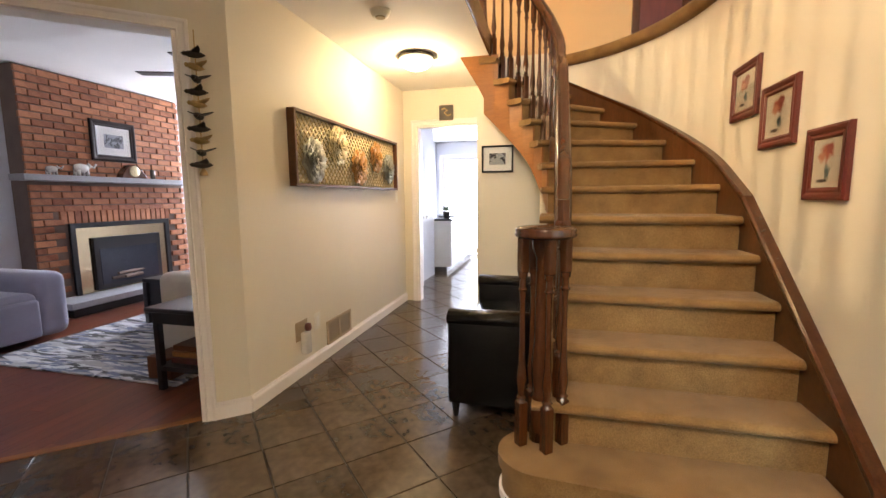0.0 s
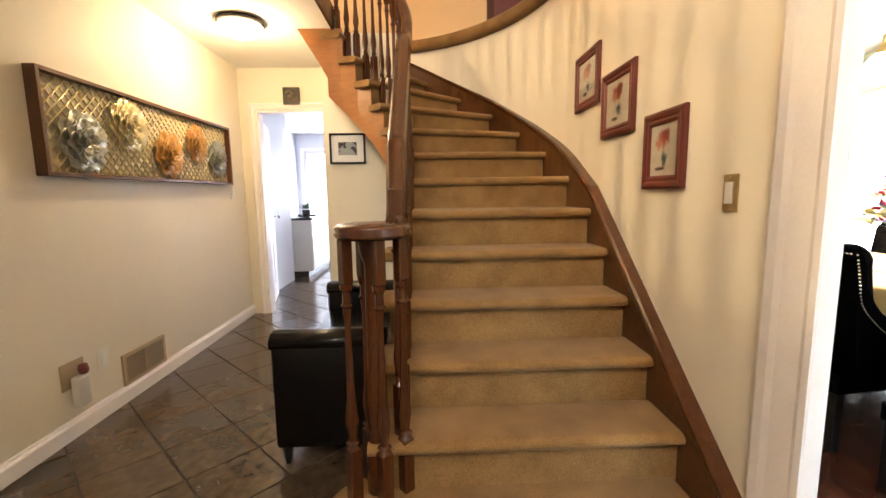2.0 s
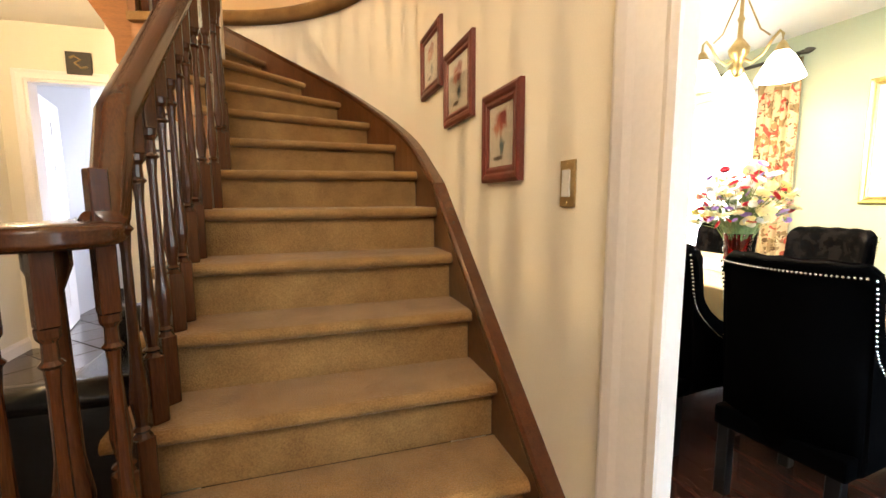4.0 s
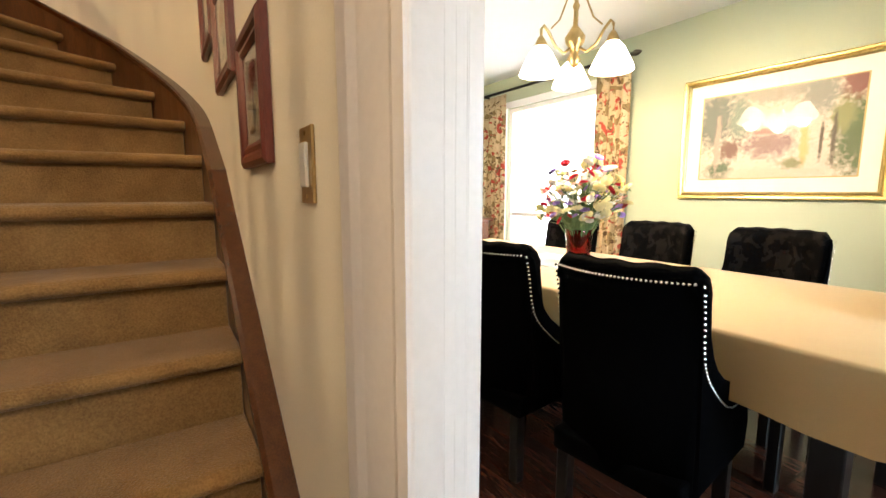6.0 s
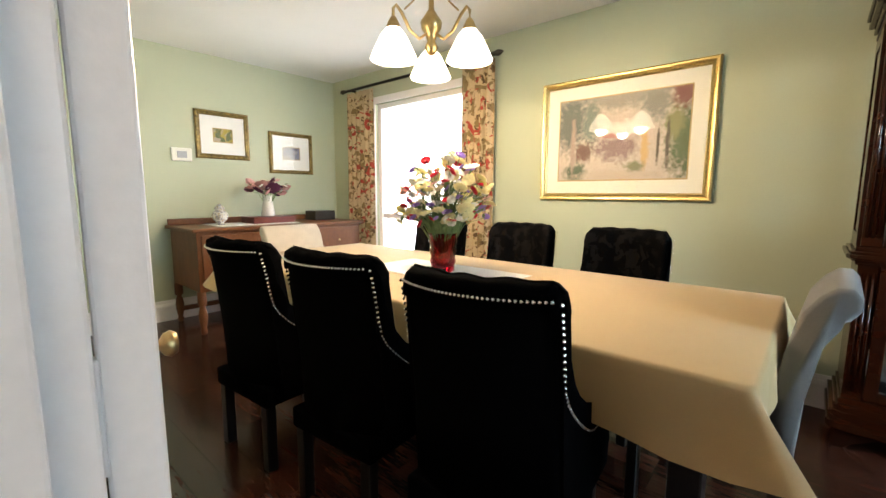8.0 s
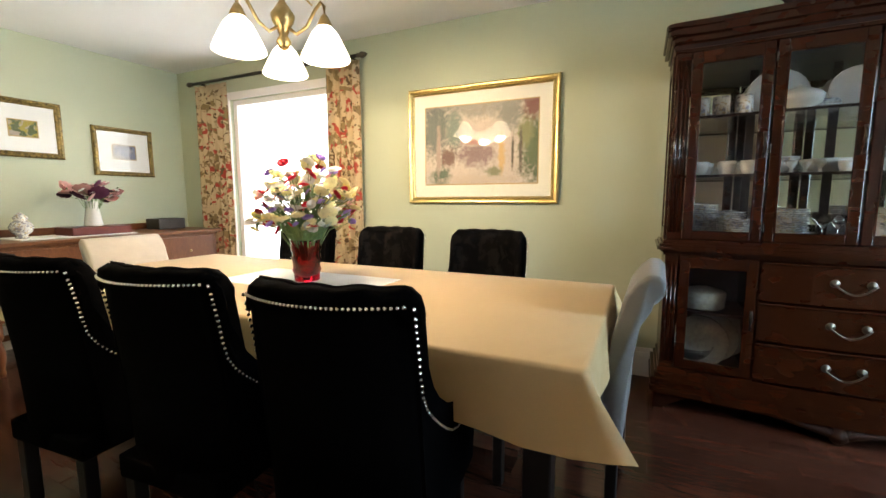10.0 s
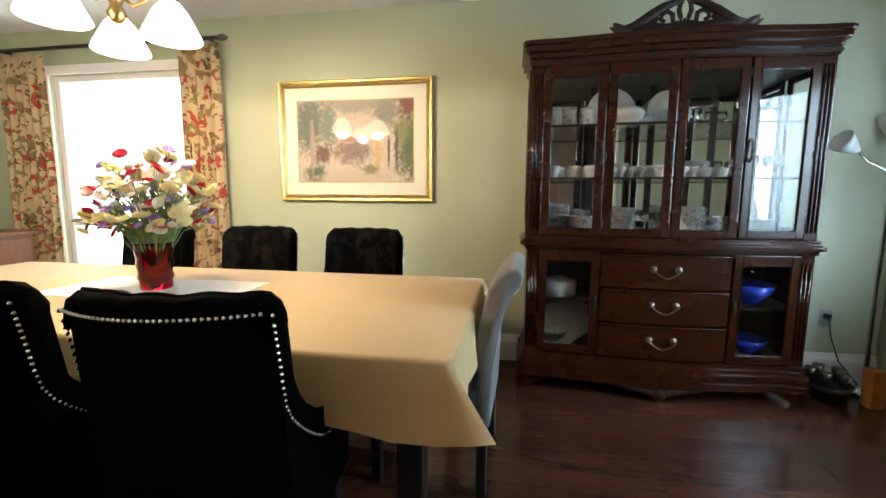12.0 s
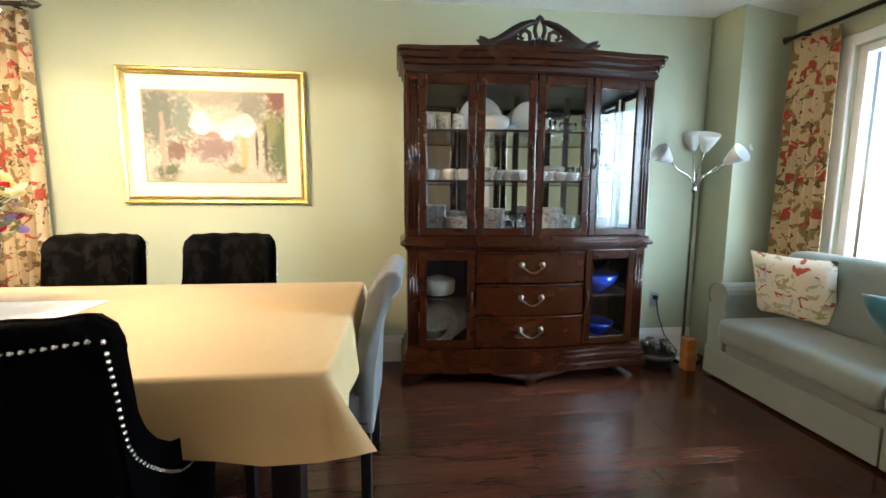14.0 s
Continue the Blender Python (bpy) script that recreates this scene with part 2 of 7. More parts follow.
def box(bm, a, b, bevel=0.0, segs=2):
    x0, x1, y0, y1, z0, z1 = min(a[0], b[0]), max(a[0], b[0]), min(a[1], b[1]), max(a[1], b[1]), min(a[2], b[2]), max(a[2], b[2])
    t = bmesh.new()
    bmesh.ops.create_cube(t, size=1, matrix=Matrix.Translation(((x0 + x1) / 2, (y0 + y1) / 2, (z0 + z1) / 2)) @ Matrix.Diagonal((x1 - x0, y1 - y0, z1 - z0, 1)))
    if bevel:
        bmesh.ops.bevel(t, geom=t.edges[:], offset=bevel, segments=segs, profile=0.5, affect="EDGES", clamp_overlap=True)
    return merge(bm, t)


def merge(bm, t, m=None):
    if m is not None:
        t.transform(m)
    me = bpy.data.meshes.new("tmp")
    t.to_mesh(me)
    t.free()
    bm.from_mesh(me)
    bpy.data.meshes.remove(me)
    return bm


def boxes(*items, bevel=0.0, segs=2):
    bm = bmesh.new()
    for a, b in items:
        box(bm, a, b, bevel, segs)
    return bm


def lathe(profile, segs=24, m=None, bm=None):
    """A turned piece round z, from (radius, z) pairs from the bottom up."""
    t = bmesh.new()
    rings = []
    for r, z in profile:
        r = max(r, 1e-4)
        rings.append([t.verts.new((r * math.cos(2 * math.pi * i / segs), r * math.sin(2 * math.pi * i / segs), z)) for i in range(segs)])
    for a, b in zip(rings, rings[1:]):
        for i in range(segs):
            t.faces.new((a[i], a[(i + 1) % segs], b[(i + 1) % segs], b[i]))
    t.faces.new(rings[0][::-1])
    t.faces.new(rings[-1])
    return merge(bm if bm is not None else bmesh.new(), t, m)


def prism(pts, z0, z1, bevel=0.0, segs=2, m=None, bm=None):
    """An upright prism over the plan pts."""
    t = bmesh.new()
    area = sum(p[0] * q[1] - q[0] * p[1] for p, q in zip(pts, [*pts[1:], pts[0]]))
    if area < 0:
        pts = pts[::-1]
    lo = [t.verts.new((x, y, z0)) for x, y in pts]
    hi = [t.verts.new((x, y, z1)) for x, y in pts]
    t.faces.new(lo[::-1])
    t.faces.new(hi)
    n = len(pts)
    for i in range(n):
        t.faces.new((lo[i], lo[(i + 1) % n], hi[(i + 1) % n], hi[i]))
    if bevel:
        t.faces.ensure_lookup_table()
        bmesh.ops.bevel(t, geom=[e for f in (t.faces[0], t.faces[1]) for e in f.edges] if n > 8 else t.edges[:], offset=bevel, segments=segs, profile=0.5, affect="EDGES", clamp_overlap=True)
    return merge(bm if bm is not None else bmesh.new(), t, m)


def sweep(path, section, closed=False, up=(0, 0, 1), bm=None, cap=True):
    """Carries a section of (side, up) pairs along a path of points."""
    t = bmesh.new()
    path = [Vector(p) for p in path]
    n, rings = len(path), []
    for i, p in enumerate(path):
        a = path[(i - 1) % n] if closed or i else p
        b = path[(i + 1) % n] if closed or i < n - 1 else p
        d = (b - a).normalized()
        s = d.cross(Vector(up))
        s = s.normalized() if s.length > 1e-5 else Vector((1, 0, 0))
        u = s.cross(d)
        rings.append([t.verts.new(p + s * q[0] + u * q[1]) for q in section])
    k = len(section)
    pairs = list(zip(rings, rings[1:])) + ([(rings[-1], rings[0])] if closed else [])
    for a, b in pairs:
        for j in range(k):
            t.faces.new((a[j], a[(j + 1) % k], b[(j + 1) % k], b[j]))
    if cap and not closed:
        t.faces.new(rings[0][::-1])
        t.faces.new(rings[-1])
    bmesh.ops.recalc_face_normals(t, faces=t.faces[:])
    return merge(bm if bm is not None else bmesh.new(), t)


def ring_section(r, k=8):
    return [(r * math.cos(2 * math.pi * i / k), r * math.sin(2 * math.pi * i / k)) for i in range(k)]


def ribbon(path, z0s, z1s, thick, side=1):
    """An upright board that follows a plan path, with its own foot and head heights."""
    t = bmesh.new()
    n, rows = len(path), []
    for i, p in enumerate(path):
        a, b = Vector(path[max(i - 1, 0)]), Vector(path[min(i + 1, n - 1)])
        d = (b - a).normalized()
        o = Vector((d.y, -d.x)) * thick * side
        q = Vector(p)
        rows.append([t.verts.new((q.x, q.y, z0s[i])), t.verts.new((q.x, q.y, z1s[i])), t.verts.new((q.x + o.x, q.y + o.y, z1s[i])), t.verts.new((q.x + o.x, q.y + o.y, z0s[i]))])
    for a, b in zip(rows, rows[1:]):
        for j in range(4):
            t.faces.new((a[j], a[(j + 1) % 4], b[(j + 1) % 4], b[j]))
    t.faces.new(rows[0][::-1])
    t.faces.new(rows[-1])
    bmesh.ops.recalc_face_normals(t, faces=t.faces[:])
    return t


def wall(name, p, q, z0, z1, thick, mat, holes=()):
    """A wall from p to q in the plan, thick to the right of that way, with holes (from, to, foot, head) measured along it."""
    d = Vector((q[0] - p[0], q[1] - p[1]))
    n = d.length
    cuts, bm = sorted(holes), bmesh.new()
    s = 0.0
    for a, b, lo, hi in cuts:
        if a > s:
            box(bm, (s, 0, z0), (a, -thick, z1))
        if lo > z0:
            box(bm, (a, 0, z0), (b, -thick, lo))
        if hi < z1:
            box(bm, (a, 0, hi), (b, -thick, z1))
        s = b
    if s < n:
        box(bm, (s, 0, z0), (n, -thick, z1))
    bm.transform(pose(p[0], p[1], 0, 0, 0, math.degrees(math.atan2(d.y, d.x))))
    return tagged(part(name, bm, mat), kind="structure")

# ---- plan ----
AX, SX, FX = 1.825, 4.618, 7.79      # art wall, stair wall, dining far wall
KY, UY, LY, WY = 7.497, 6.59, 8.19, 0.85  # kitchen wall, under-stair wall, dining end wall, front wall
CH, CD, UP = 2.5, 2.46, 2.66         # ceilings of hall and dining room, upper floor
RISE = 0.19
DIAG = (1.825, 4.655), (-0.55, 2.62)  # corner and far end of the slanted wall
CX, CY, RA, RB = 3.17, 5.75, 1.448, 1.62   # curved stair wall
OPEN_N, OPEN_S = 3.985, 2.45           # dining opening


def arc(cx, cy, a, b, d0, d1, n):
    return [(cx + a * math.cos(radians(d0 + (d1 - d0) * i / n)), cy + b * math.sin(radians(d0 + (d1 - d0) * i / n))) for i in range(n + 1)]


# walls of the hall
wall("wall_hall_west", (AX, 4.655), (AX, KY), 0, CH, -0.12, M_CREAM)
dv = Vector((DIAG[1][0] - DIAG[0][0], DIAG[1][1] - DIAG[0][1]))
wall("wall_hall_diagonal", DIAG[1], DIAG[0], 0, CH, -0.12, M_CREAM, [(0.9, dv.length - 0.24, 0, 2.12)])
wall("wall_kitchen_door", (AX - 0.12, KY), (3.9, KY), 0, CH, -0.12, M_CREAM, [(0.12 + 0.165, 0.12 + 0.165 + 0.82, 0, 2.09)])
wall("wall_under_stair", (2.86, UY), (3.5, UY), 0, CH, -0.1, M_CREAM)
wall("wall_under_stair_side", (2.86, UY + 0.1), (2.86, KY), 0, CH, 0.1, M_CREAM)
wall("wall_hall_east", (SX, CY), (SX, 0.7), 0, 5.1, -0.06, M_CREAM, [(CY - OPEN_N - 0.065, CY - OPEN_S, 0, 2.07)])
wall("wall_dining_west", (SX + 0.0605, LY), (SX + 0.0605, WY), 0, CD, -0.03, M_GREEN, [(LY - OPEN_N - 0.11, LY - OPEN_S, 0, 2.07)])
# the high hole is added to let the stair fill in
wall("wall_entry", (-0.9, 0.82), (SX, 0.82), 0, 5.1, 0.12, M_CREAM, [(3.4, 5.0, 3.1, 4.5)])
wall("wall_entry_west", (-0.55, 0.82), (-0.55, 2.7), 0, CH, -0.1, M_CREAM)
wall("wall_gallery_west", (1.0, 0.82), (1.0, 8.7), UP, 5.1, -0.1, M_TAN)
curve = arc(CX, CY, RA, RB, 0, 100, 40)
tagged(part("wall_stair_curved", ribbon(curve, [0] * 41, [UP - 0.09] * 41, 0.1, 1), M_CREAM, smooth=False), kind="structure")
ledge = arc(CX, CY, RA, RB, -1, 100, 44)
tagged(part("landing_ledge", sweep([(x, y, UP - 0.035) for x, y in ledge], [(-0.035 + 0.035 * math.cos(a), 0.05 * math.sin(a)) for a in [radians(90 + 20 * i) for i in range(10)]] + [(0.12, -0.05), (0.12, 0.05)]), M_CARPET, smooth=True), "beige carpet rolled over the curved landing edge", "ledge", kind="structure")

# floors
tagged(part("floor", boxes(((-6, -1, -0.2), (10, 12, -0.012))), M_GROUT), kind="structure")
# ceilings
WELL = 2.98
tagged(part("ceiling_hall", boxes(((-0.7, 0.7, CH), (WELL, 5.2, CH + 0.12)), ((1.6, 5.2, CH), (WELL, 6.6, CH + 0.12)), ((1.6, 6.6, CH), (2.86, 7.62, CH + 0.12))), M_CEIL), kind="structure")
tagged(part("ceiling_dining", boxes(((SX, 0.6, CD), (8.1, 8.4, CD + 0.12))), M_CEIL), kind="structure")
tagged(part("ceiling_upper", boxes(((0.9, 0.7, 5.1), (8, 9.6, 5.2))), M_CEIL), kind="structure")
tagged(part("floor_upper_west", boxes(((0.9, 0.8, UP - 0.03), (WELL - 0.02, 8.7, UP))), M_CARPET), kind="structure")
outer = arc(CX, CY, RA + 0.1, RB + 0.1, 0, 100, 40)
tagged(part("floor_upper_east", prism([(SX + 0.1, CY), *outer[1:], (WELL, 7.36), (WELL, 9.3), (8, 9.3), (8, CY)], UP - 0.1, UP), M_CARPET), kind="structure")
wall("wall_upper_back", (0.9, 9.0), (8, 9.0), UP, 5.1, -0.1, M_TAN)
wall("wall_upper_east", (7.4, 9.0), (7.4, 0.8), UP, 5.1, -0.1, M_TAN)

# dining room shell
wall("wall_dining_far", (FX, LY), (FX, 1.42), 0, CD, -0.12, M_GREEN, [(LY - 7.42, LY - 6.12, 0.05, 2.12)])
wall("wall_dining_end", (SX + 0.1, LY), (FX + 0.12, LY), 0, CD, -0.12, M_GREEN)
tagged(part("wall_chase", prism([(FX + 0.12, 1.42), (7.56, 1.36), (7.69, WY), (7.69, WY - 0.1), (FX + 0.12, WY - 0.1)], 0, CD), M_GREEN), kind="structure")
wall("wall_dining_front", (7.69, WY), (SX + 0.1, WY), 0, CD, -0.12, M_GREEN, [(0.42, 2.55, 0.72, 2.12)])

# living room shell
BX = -1.75
wall("wall_living_brick_side", (BX - 0.25, 4.4), (BX - 0.25, 9.2), 0, 2.66, -0.1, M_GREYWALL)
wall("wall_living_back", (BX - 0.3, 9.2), (1.7, 9.2), 0, 2.66, -0.1, M_GREYWALL, [(0.1, 1.6, 0.8, 2.2)])
wall("wall_living_east", (AX - 0.125, 9.2), (AX - 0.125, 4.6), 0, 2.66, 0.06, M_GREYWALL)
wall("wall_living_front", (BX - 0.3, 4.3), (-0.1, 2.9), 0, 2.66, 0.1, M_GREYWALL)
tagged(part("ceiling_living", boxes(((BX - 0.5, 2.3, 2.66), (1.72, 9.4, 2.76))), M_CEIL), kind="structure")
# kitchen shell
wall("wall_kitchen_west", (1.0, 7.62), (1.0, 12.2), 0, CH, -0.1, M_GREYWALL)
wall("wall_kitchen_back", (0.9, 12.1), (4.4, 12.1), 0, CH, -0.1, M_GREYWALL, [(0.25, 2.3, 0.05, 2.15)])
wall("wall_kitchen_east", (4.3, 12.2), (4.3, 7.62), 0, CH, -0.1, M_GREYWALL)
tagged(part("ceiling_kitchen", boxes(((0.9, 7.62, CH), (4.4, 12.2, CH + 0.1))), M_CEIL), kind="structure")


# ---- trim ----
def baseboard(p, q, h=0.1, t=0.016, mat=M_WHITE):
    d = Vector((q[0] - p[0], q[1] - p[1], 0)).normalized()
    return tagged(part("baseboard", sweep([(p[0], p[1], 0), (q[0], q[1], 0)], [(0, 0), (-t, 0), (-t, h * 0.72), (-t * 0.75, h * 0.82), (-t * 0.5, h * 0.86), (-t * 0.35, h), (0, h)]), mat), "white moulded baseboard", kind="structure")


def casing(name, p, q, h, w=0.075, t=0.02, side=1, legs=(1, 1)):
    """A moulded casing round an opening from p to q in the plan."""
    a, b = Vector((*p, 0)), Vector((*q, 0))
    d = (b - a).normalized()
    n = Vector((d.y, -d.x, 0)) * side
    sec = [(0, 0), (0.003, t * 0.55), (w * 0.12, t * 0.75), (w * 0.2, t * 0.5), (w * 0.62, t * 0.7), (w * 0.75, t), (w * 0.93, t), (w, t * 0.7), (w, 0)]
    bm = bmesh.new()

    def leg(base, out):
        t_ = bmesh.new()
        lo = [t_.verts.new(base + out * s + n * u) for s, u in sec]
        hi = [t_.verts.new(base + out * s + n * u + Vector((0, 0, h + s))) for s, u in sec]
        k = len(sec)
        for i in range(k):
            t_.faces.new((lo[i], lo[(i + 1) % k], hi[(i + 1) % k], hi[i]))
        t_.faces.new(lo)
        t_.faces.new(hi)
        bmesh.ops.recalc_face_normals(t_, faces=t_.faces[:])
        merge(bm, t_)
    if legs[0]:
        leg(a, -d)
    if legs[1]:
        leg(b, d)
    t_ = bmesh.new()
    lo = [t_.verts.new(a - d * s * legs[0] + n * u + Vector((0, 0, h + s))) for s, u in sec]
    hi = [t_.verts.new(b + d * s * legs[1] + n * u + Vector((0, 0, h + s))) for s, u in sec]
    k = len(sec)
    for i in range(k):
        t_.faces.new((lo[i], lo[(i + 1) % k], hi[(i + 1) % k], hi[i]))
    t_.faces.new(lo)
    t_.faces.new(hi)
    bmesh.ops.recalc_face_normals(t_, faces=t_.faces[:])
    merge(bm, t_)
    return tagged(part(name, bm, M_WHITE), "white painted door casing", kind="structure")


baseboard((AX, KY), (AX, 4.655))
du = dv.normalized()
baseboard(DIAG[0], (DIAG[0][0] + du.x * 0.18, DIAG[0][1] + du.y * 0.18))
baseboard((FX, 1.42), (FX, LY), 0.19, 0.02)
baseboard((FX, LY), (SX + 0.1, LY), 0.19, 0.02)
baseboard((7.69, WY), (FX - 0.22, 1.36), 0.19, 0.02)
baseboard((3.0, UY), (2.86, UY))
casing("trim_kitchen_door", (AX + 0.165, KY), (AX + 0.985, KY), 2.09, 0.07, 0.018)
ja = Vector(DIAG[0]) + du * 0.24
jb = Vector(DIAG[1]) - du * 0.9
nd = Vector((-du.y, du.x))
casing("trim_living_opening", (jb.x, jb.y), (ja.x, ja.y), 2.12, 0.06, 0.02)
jn = nd
for jp, sg in ((ja, 1), (jb, -1)):
    a, b = jp + jn * 0.003, jp - jn * 0.123
    tagged(part("trim_living_jamb", prism([tuple(a), tuple(b), tuple(b + du * 0.018 * sg), tuple(a + du * 0.018 * sg)], 0, 2.12), M_WHITE), kind="structure")
kj = boxes(((AX + 0.165, KY - 0.002, 0), (AX + 0.183, KY + 0.122, 2.09)), ((AX + 0.967, KY - 0.002, 0), (AX + 0.985, KY + 0.122, 2.09)), ((AX + 0.183, KY - 0.002, 2.072), (AX + 0.967, KY + 0.122, 2.09)))
tagged(part("trim_kitchen_jamb", kj, M_WHITE), kind="structure")
# the broad casing and jamb of the dining opening
casing("trim_dining_opening", (SX, OPEN_N), (SX, OPEN_S), 2.07, 0.165, 0.014)
casing("trim_dining_opening_inside", (SX + 0.0915, OPEN_S), (SX + 0.0915, OPEN_N + 0.05), 2.07, 0.082, 0.04, legs=(1, 0))
tagged(part("trim_dining_jamb", boxes(((SX - 0.004, OPEN_N, 0), (SX + 0.036, OPEN_N + 0.064, 2.07)), ((SX + 0.03, OPEN_N + 0.05, 0), (SX + 0.084, OPEN_N + 0.115, 2.068)), ((SX + 0.072, OPEN_N + 0.1, 0), (SX + 0.136, OPEN_N + 0.175, 2.066)), ((SX + 0.128, OPEN_N + 0.135, 0.01), (SX + 0.165, OPEN_N + 0.174, 2.04)), ((SX - 0.004, OPEN_S, 0), (SX + 0.094, OPEN_S + 0.018, 2.07)), ((SX - 0.004, OPEN_S + 0.018, 2.052), (SX + 0.094, OPEN_N + 0.002, 2.07)), bevel=0.003), M_WHITE), kind="structure")

# ---- the staircase ----
stairs = thing("staircase", pose(0, 0, 0), "curved staircase with beige carpeted treads and oak balustrade", "staircase")
IX, ICX, ICY, IR = 3.51, 2.94, 5.93, 0.57
ring_in = lambda deg: (ICX + IR * math.cos(radians(deg)), ICY + IR * math.sin(radians(deg)))
RO = 0.045
ring_out = lambda deg: (CX + (RA - RO) * math.cos(radians(deg)), CY + (RB - RO) * math.sin(radians(deg)))
LEFT = {n: (IX, 4.18 + 0.23 * (n - 1)) for n in range(1, 7)}
RIGHT = {n: (SX - RO, 4.18 + 0.23 * (n - 1)) for n in range(1, 7)}
for n, (a, b) in {7: (-14, -2), 8: (8, 13), 9: (24, 27), 10: (38, 40), 11: (52, 54), 12: (66, 68), 13: (80, 83), 14: (94, 98)}.items():
    LEFT[n], RIGHT[n] = (ring_in(a) if a >= 0 else (IX, ICY + IR * radians(a))), (ring_out(b) if b >= 0 else (SX - RO, CY + RB * radians(b)))


def nosing(p, q, z, w=0.028):
    """The rolled carpet edge of a tread from p to q."""
    return sweep([(*p, z - 0.024), (*q, z - 0.024)], [(w * math.sin(a) - 0.002, 0.0235 * math.cos(a)) for a in [radians(i * 22.5) for i in range(9)]] + [(-0.03, -0.0235), (-0.03, 0.0235)])


for n in range(1, 14):
    z = n * RISE
    a, b, c, d = [Vector(v) for v in (LEFT[n], RIGHT[n], RIGHT[n + 1], LEFT[n + 1])]
    if n == 1:
        # bullnose bottom step
        pts = [(3.5 + 0.17 * math.cos(radians(t)), 4.335 + 0.17 * math.sin(radians(t))) for t in range(100, 271, 5)]
        pts += [(3.5 + (SX - RO - 3.5) * k / 16, 4.165 - 0.03 * math.sin(math.pi * k / 16)) for k in range(1, 17)]
        pts += [(SX - RO, 4.47), (3.5, 4.505)]
        tread = prism(pts, z - 0.05, z, 0.022, 3)
        k = Vector((3.8, 4.33))
        low = [tuple(k + (Vector(p) - k) * 0.965) for p in pts]
        riser = prism(low, 0.0, z - 0.048)
        part("riser", riser, M_CARPET, stairs)
        part("tread", tread, M_CARPET, stairs, smooth=False)
        part("toe_trim", prism([tuple(k + (Vector(p) - k) * 0.99) for p in pts[:50]] + [tuple(k + (Vector(p) - k) * 0.93) for p in pts[49::-1]], 0.0, 0.035), M_WHITE, stairs, "white toe moulding")
        continue
    ov = (b - a).normalized()
    left_end = a - ov * 0.045
    tread = prism([tuple(left_end), tuple(b), tuple((b + c) / 2 + (Vector((CX, CY)) - (b + c) / 2).normalized() * (-0.012 if n > 7 else 0)), tuple(c), tuple(d), tuple(d - (c - d).normalized() * 0.045)], z - 0.048, z - 0.001)
    merge(tread, nosing(tuple(left_end), tuple(b), z, 0.03))
    part("tread", tread, M_CARPET, stairs)
    back = (Vector((c.x + d.x - a.x - b.x, c.y + d.y - a.y - b.y))).normalized() * 0.018
    part("riser", ribbon([tuple(a + back), tuple(b + back)], [z - RISE - 0.01] * 2, [z - 0.03] * 2, 0.02, -1), M_CARPET, stairs)
# outer string on the curved wall
path, foot, head = [], [], []
outer_pts = [((SX, 4.13), 0.0)] + [((SX, RIGHT[n][1]), n * RISE) for n in range(1, 7)]
for n in range(7, 15):
    x, y = RIGHT[n]
    v = Vector((x - CX, y - CY))
    outer_pts.append(((SX, y) if y < CY else (CX + v.x * RA / (RA - RO), CY + v.y * RB / (RB - RO)), n * RISE))
fine = []
for (p, z), (q, w) in zip(outer_pts, outer_pts[1:]):
    for k in range(4):
        f = k / 4
        x, y = p[0] + (q[0] - p[0]) * f, p[1] + (q[1] - p[1]) * f
        if y > CY:
            r = math.hypot((x - CX) / RA, (y - CY) / RB)
            x, y = CX + (x - CX) / r, CY + (y - CY) / r
        fine.append(((x, y), z + (w - z) * f))
pl = [p for p, z in fine]
part("outer_string", ribbon(pl, [max(z - 0.3, 0) for p, z in fine], [z + 0.098 for p, z in fine], 0.042, -1), M_DARKOAK, stairs, "dark oak skirt board")
part("string_cap", sweep([(x, y, z + 0.104) for (x, y), z in fine], [(-0.056, -0.014), (-0.056, 0.006), (-0.046, 0.014), (0.0, 0.014), (0.0, -0.014)]), M_OAK, stairs, "rounded oak moulding")
# inner string with the wall under it
inner = []
for n in range(2, 14):
    for k in range(4):
        f = k / 4
        x, y = LEFT[n][0] + (LEFT[n + 1][0] - LEFT[n][0]) * f, LEFT[n][1] + (LEFT[n + 1][1] - LEFT[n][1]) * f
        if y > ICY:
            r = math.hypot(x - ICX, y - ICY) / IR
            x, y = ICX + (x - ICX) / r, ICY + (y - ICY) / r
        inner.append(((x, y), (n + f) * RISE))
ip = [p for p, z in inner]
part("inner_string", ribbon(ip, [max(z - 0.46, 0.0) if z < 2.0 else z - 0.46 - (z - 2.0) * 0.25 for p, z in inner], [z - 0.2 for p, z in inner], 0.03, 1), M_OAKL, stairs, "golden oak string board")
for n in range(2, 14):
    a, d = Vector(LEFT[n]), Vector(LEFT[n + 1])
    part("string_step", ribbon([tuple(a + (d - a) * 0.1), tuple((a + d) / 2), tuple(d)], [n * RISE - 0.4 + RISE * f for f in (0.1, 0.5, 1)], [n * RISE - 0.045] * 3, 0.03, 1), M_OAKL, stairs)
tagged(part("wall_stair_inner", ribbon(ip[:30], [0] * 30, [max(z - 0.4, 0.01) for p, z in inner[:30]], 0.02, 1), M_CREAM), kind="structure")


part("string_end", prism([(3.06, 1.9), (3.06, 2.5), (2.72, 2.5), (2.8, 2.37), (2.88, 2.24), (2.97, 2.07)], 0, 0.03, m=Matrix(((1, 0, 0, 0), (0, 0, 1, 6.495), (0, 1, 0, 0), (0, 0, 0, 1)))), M_OAKL, stairs)


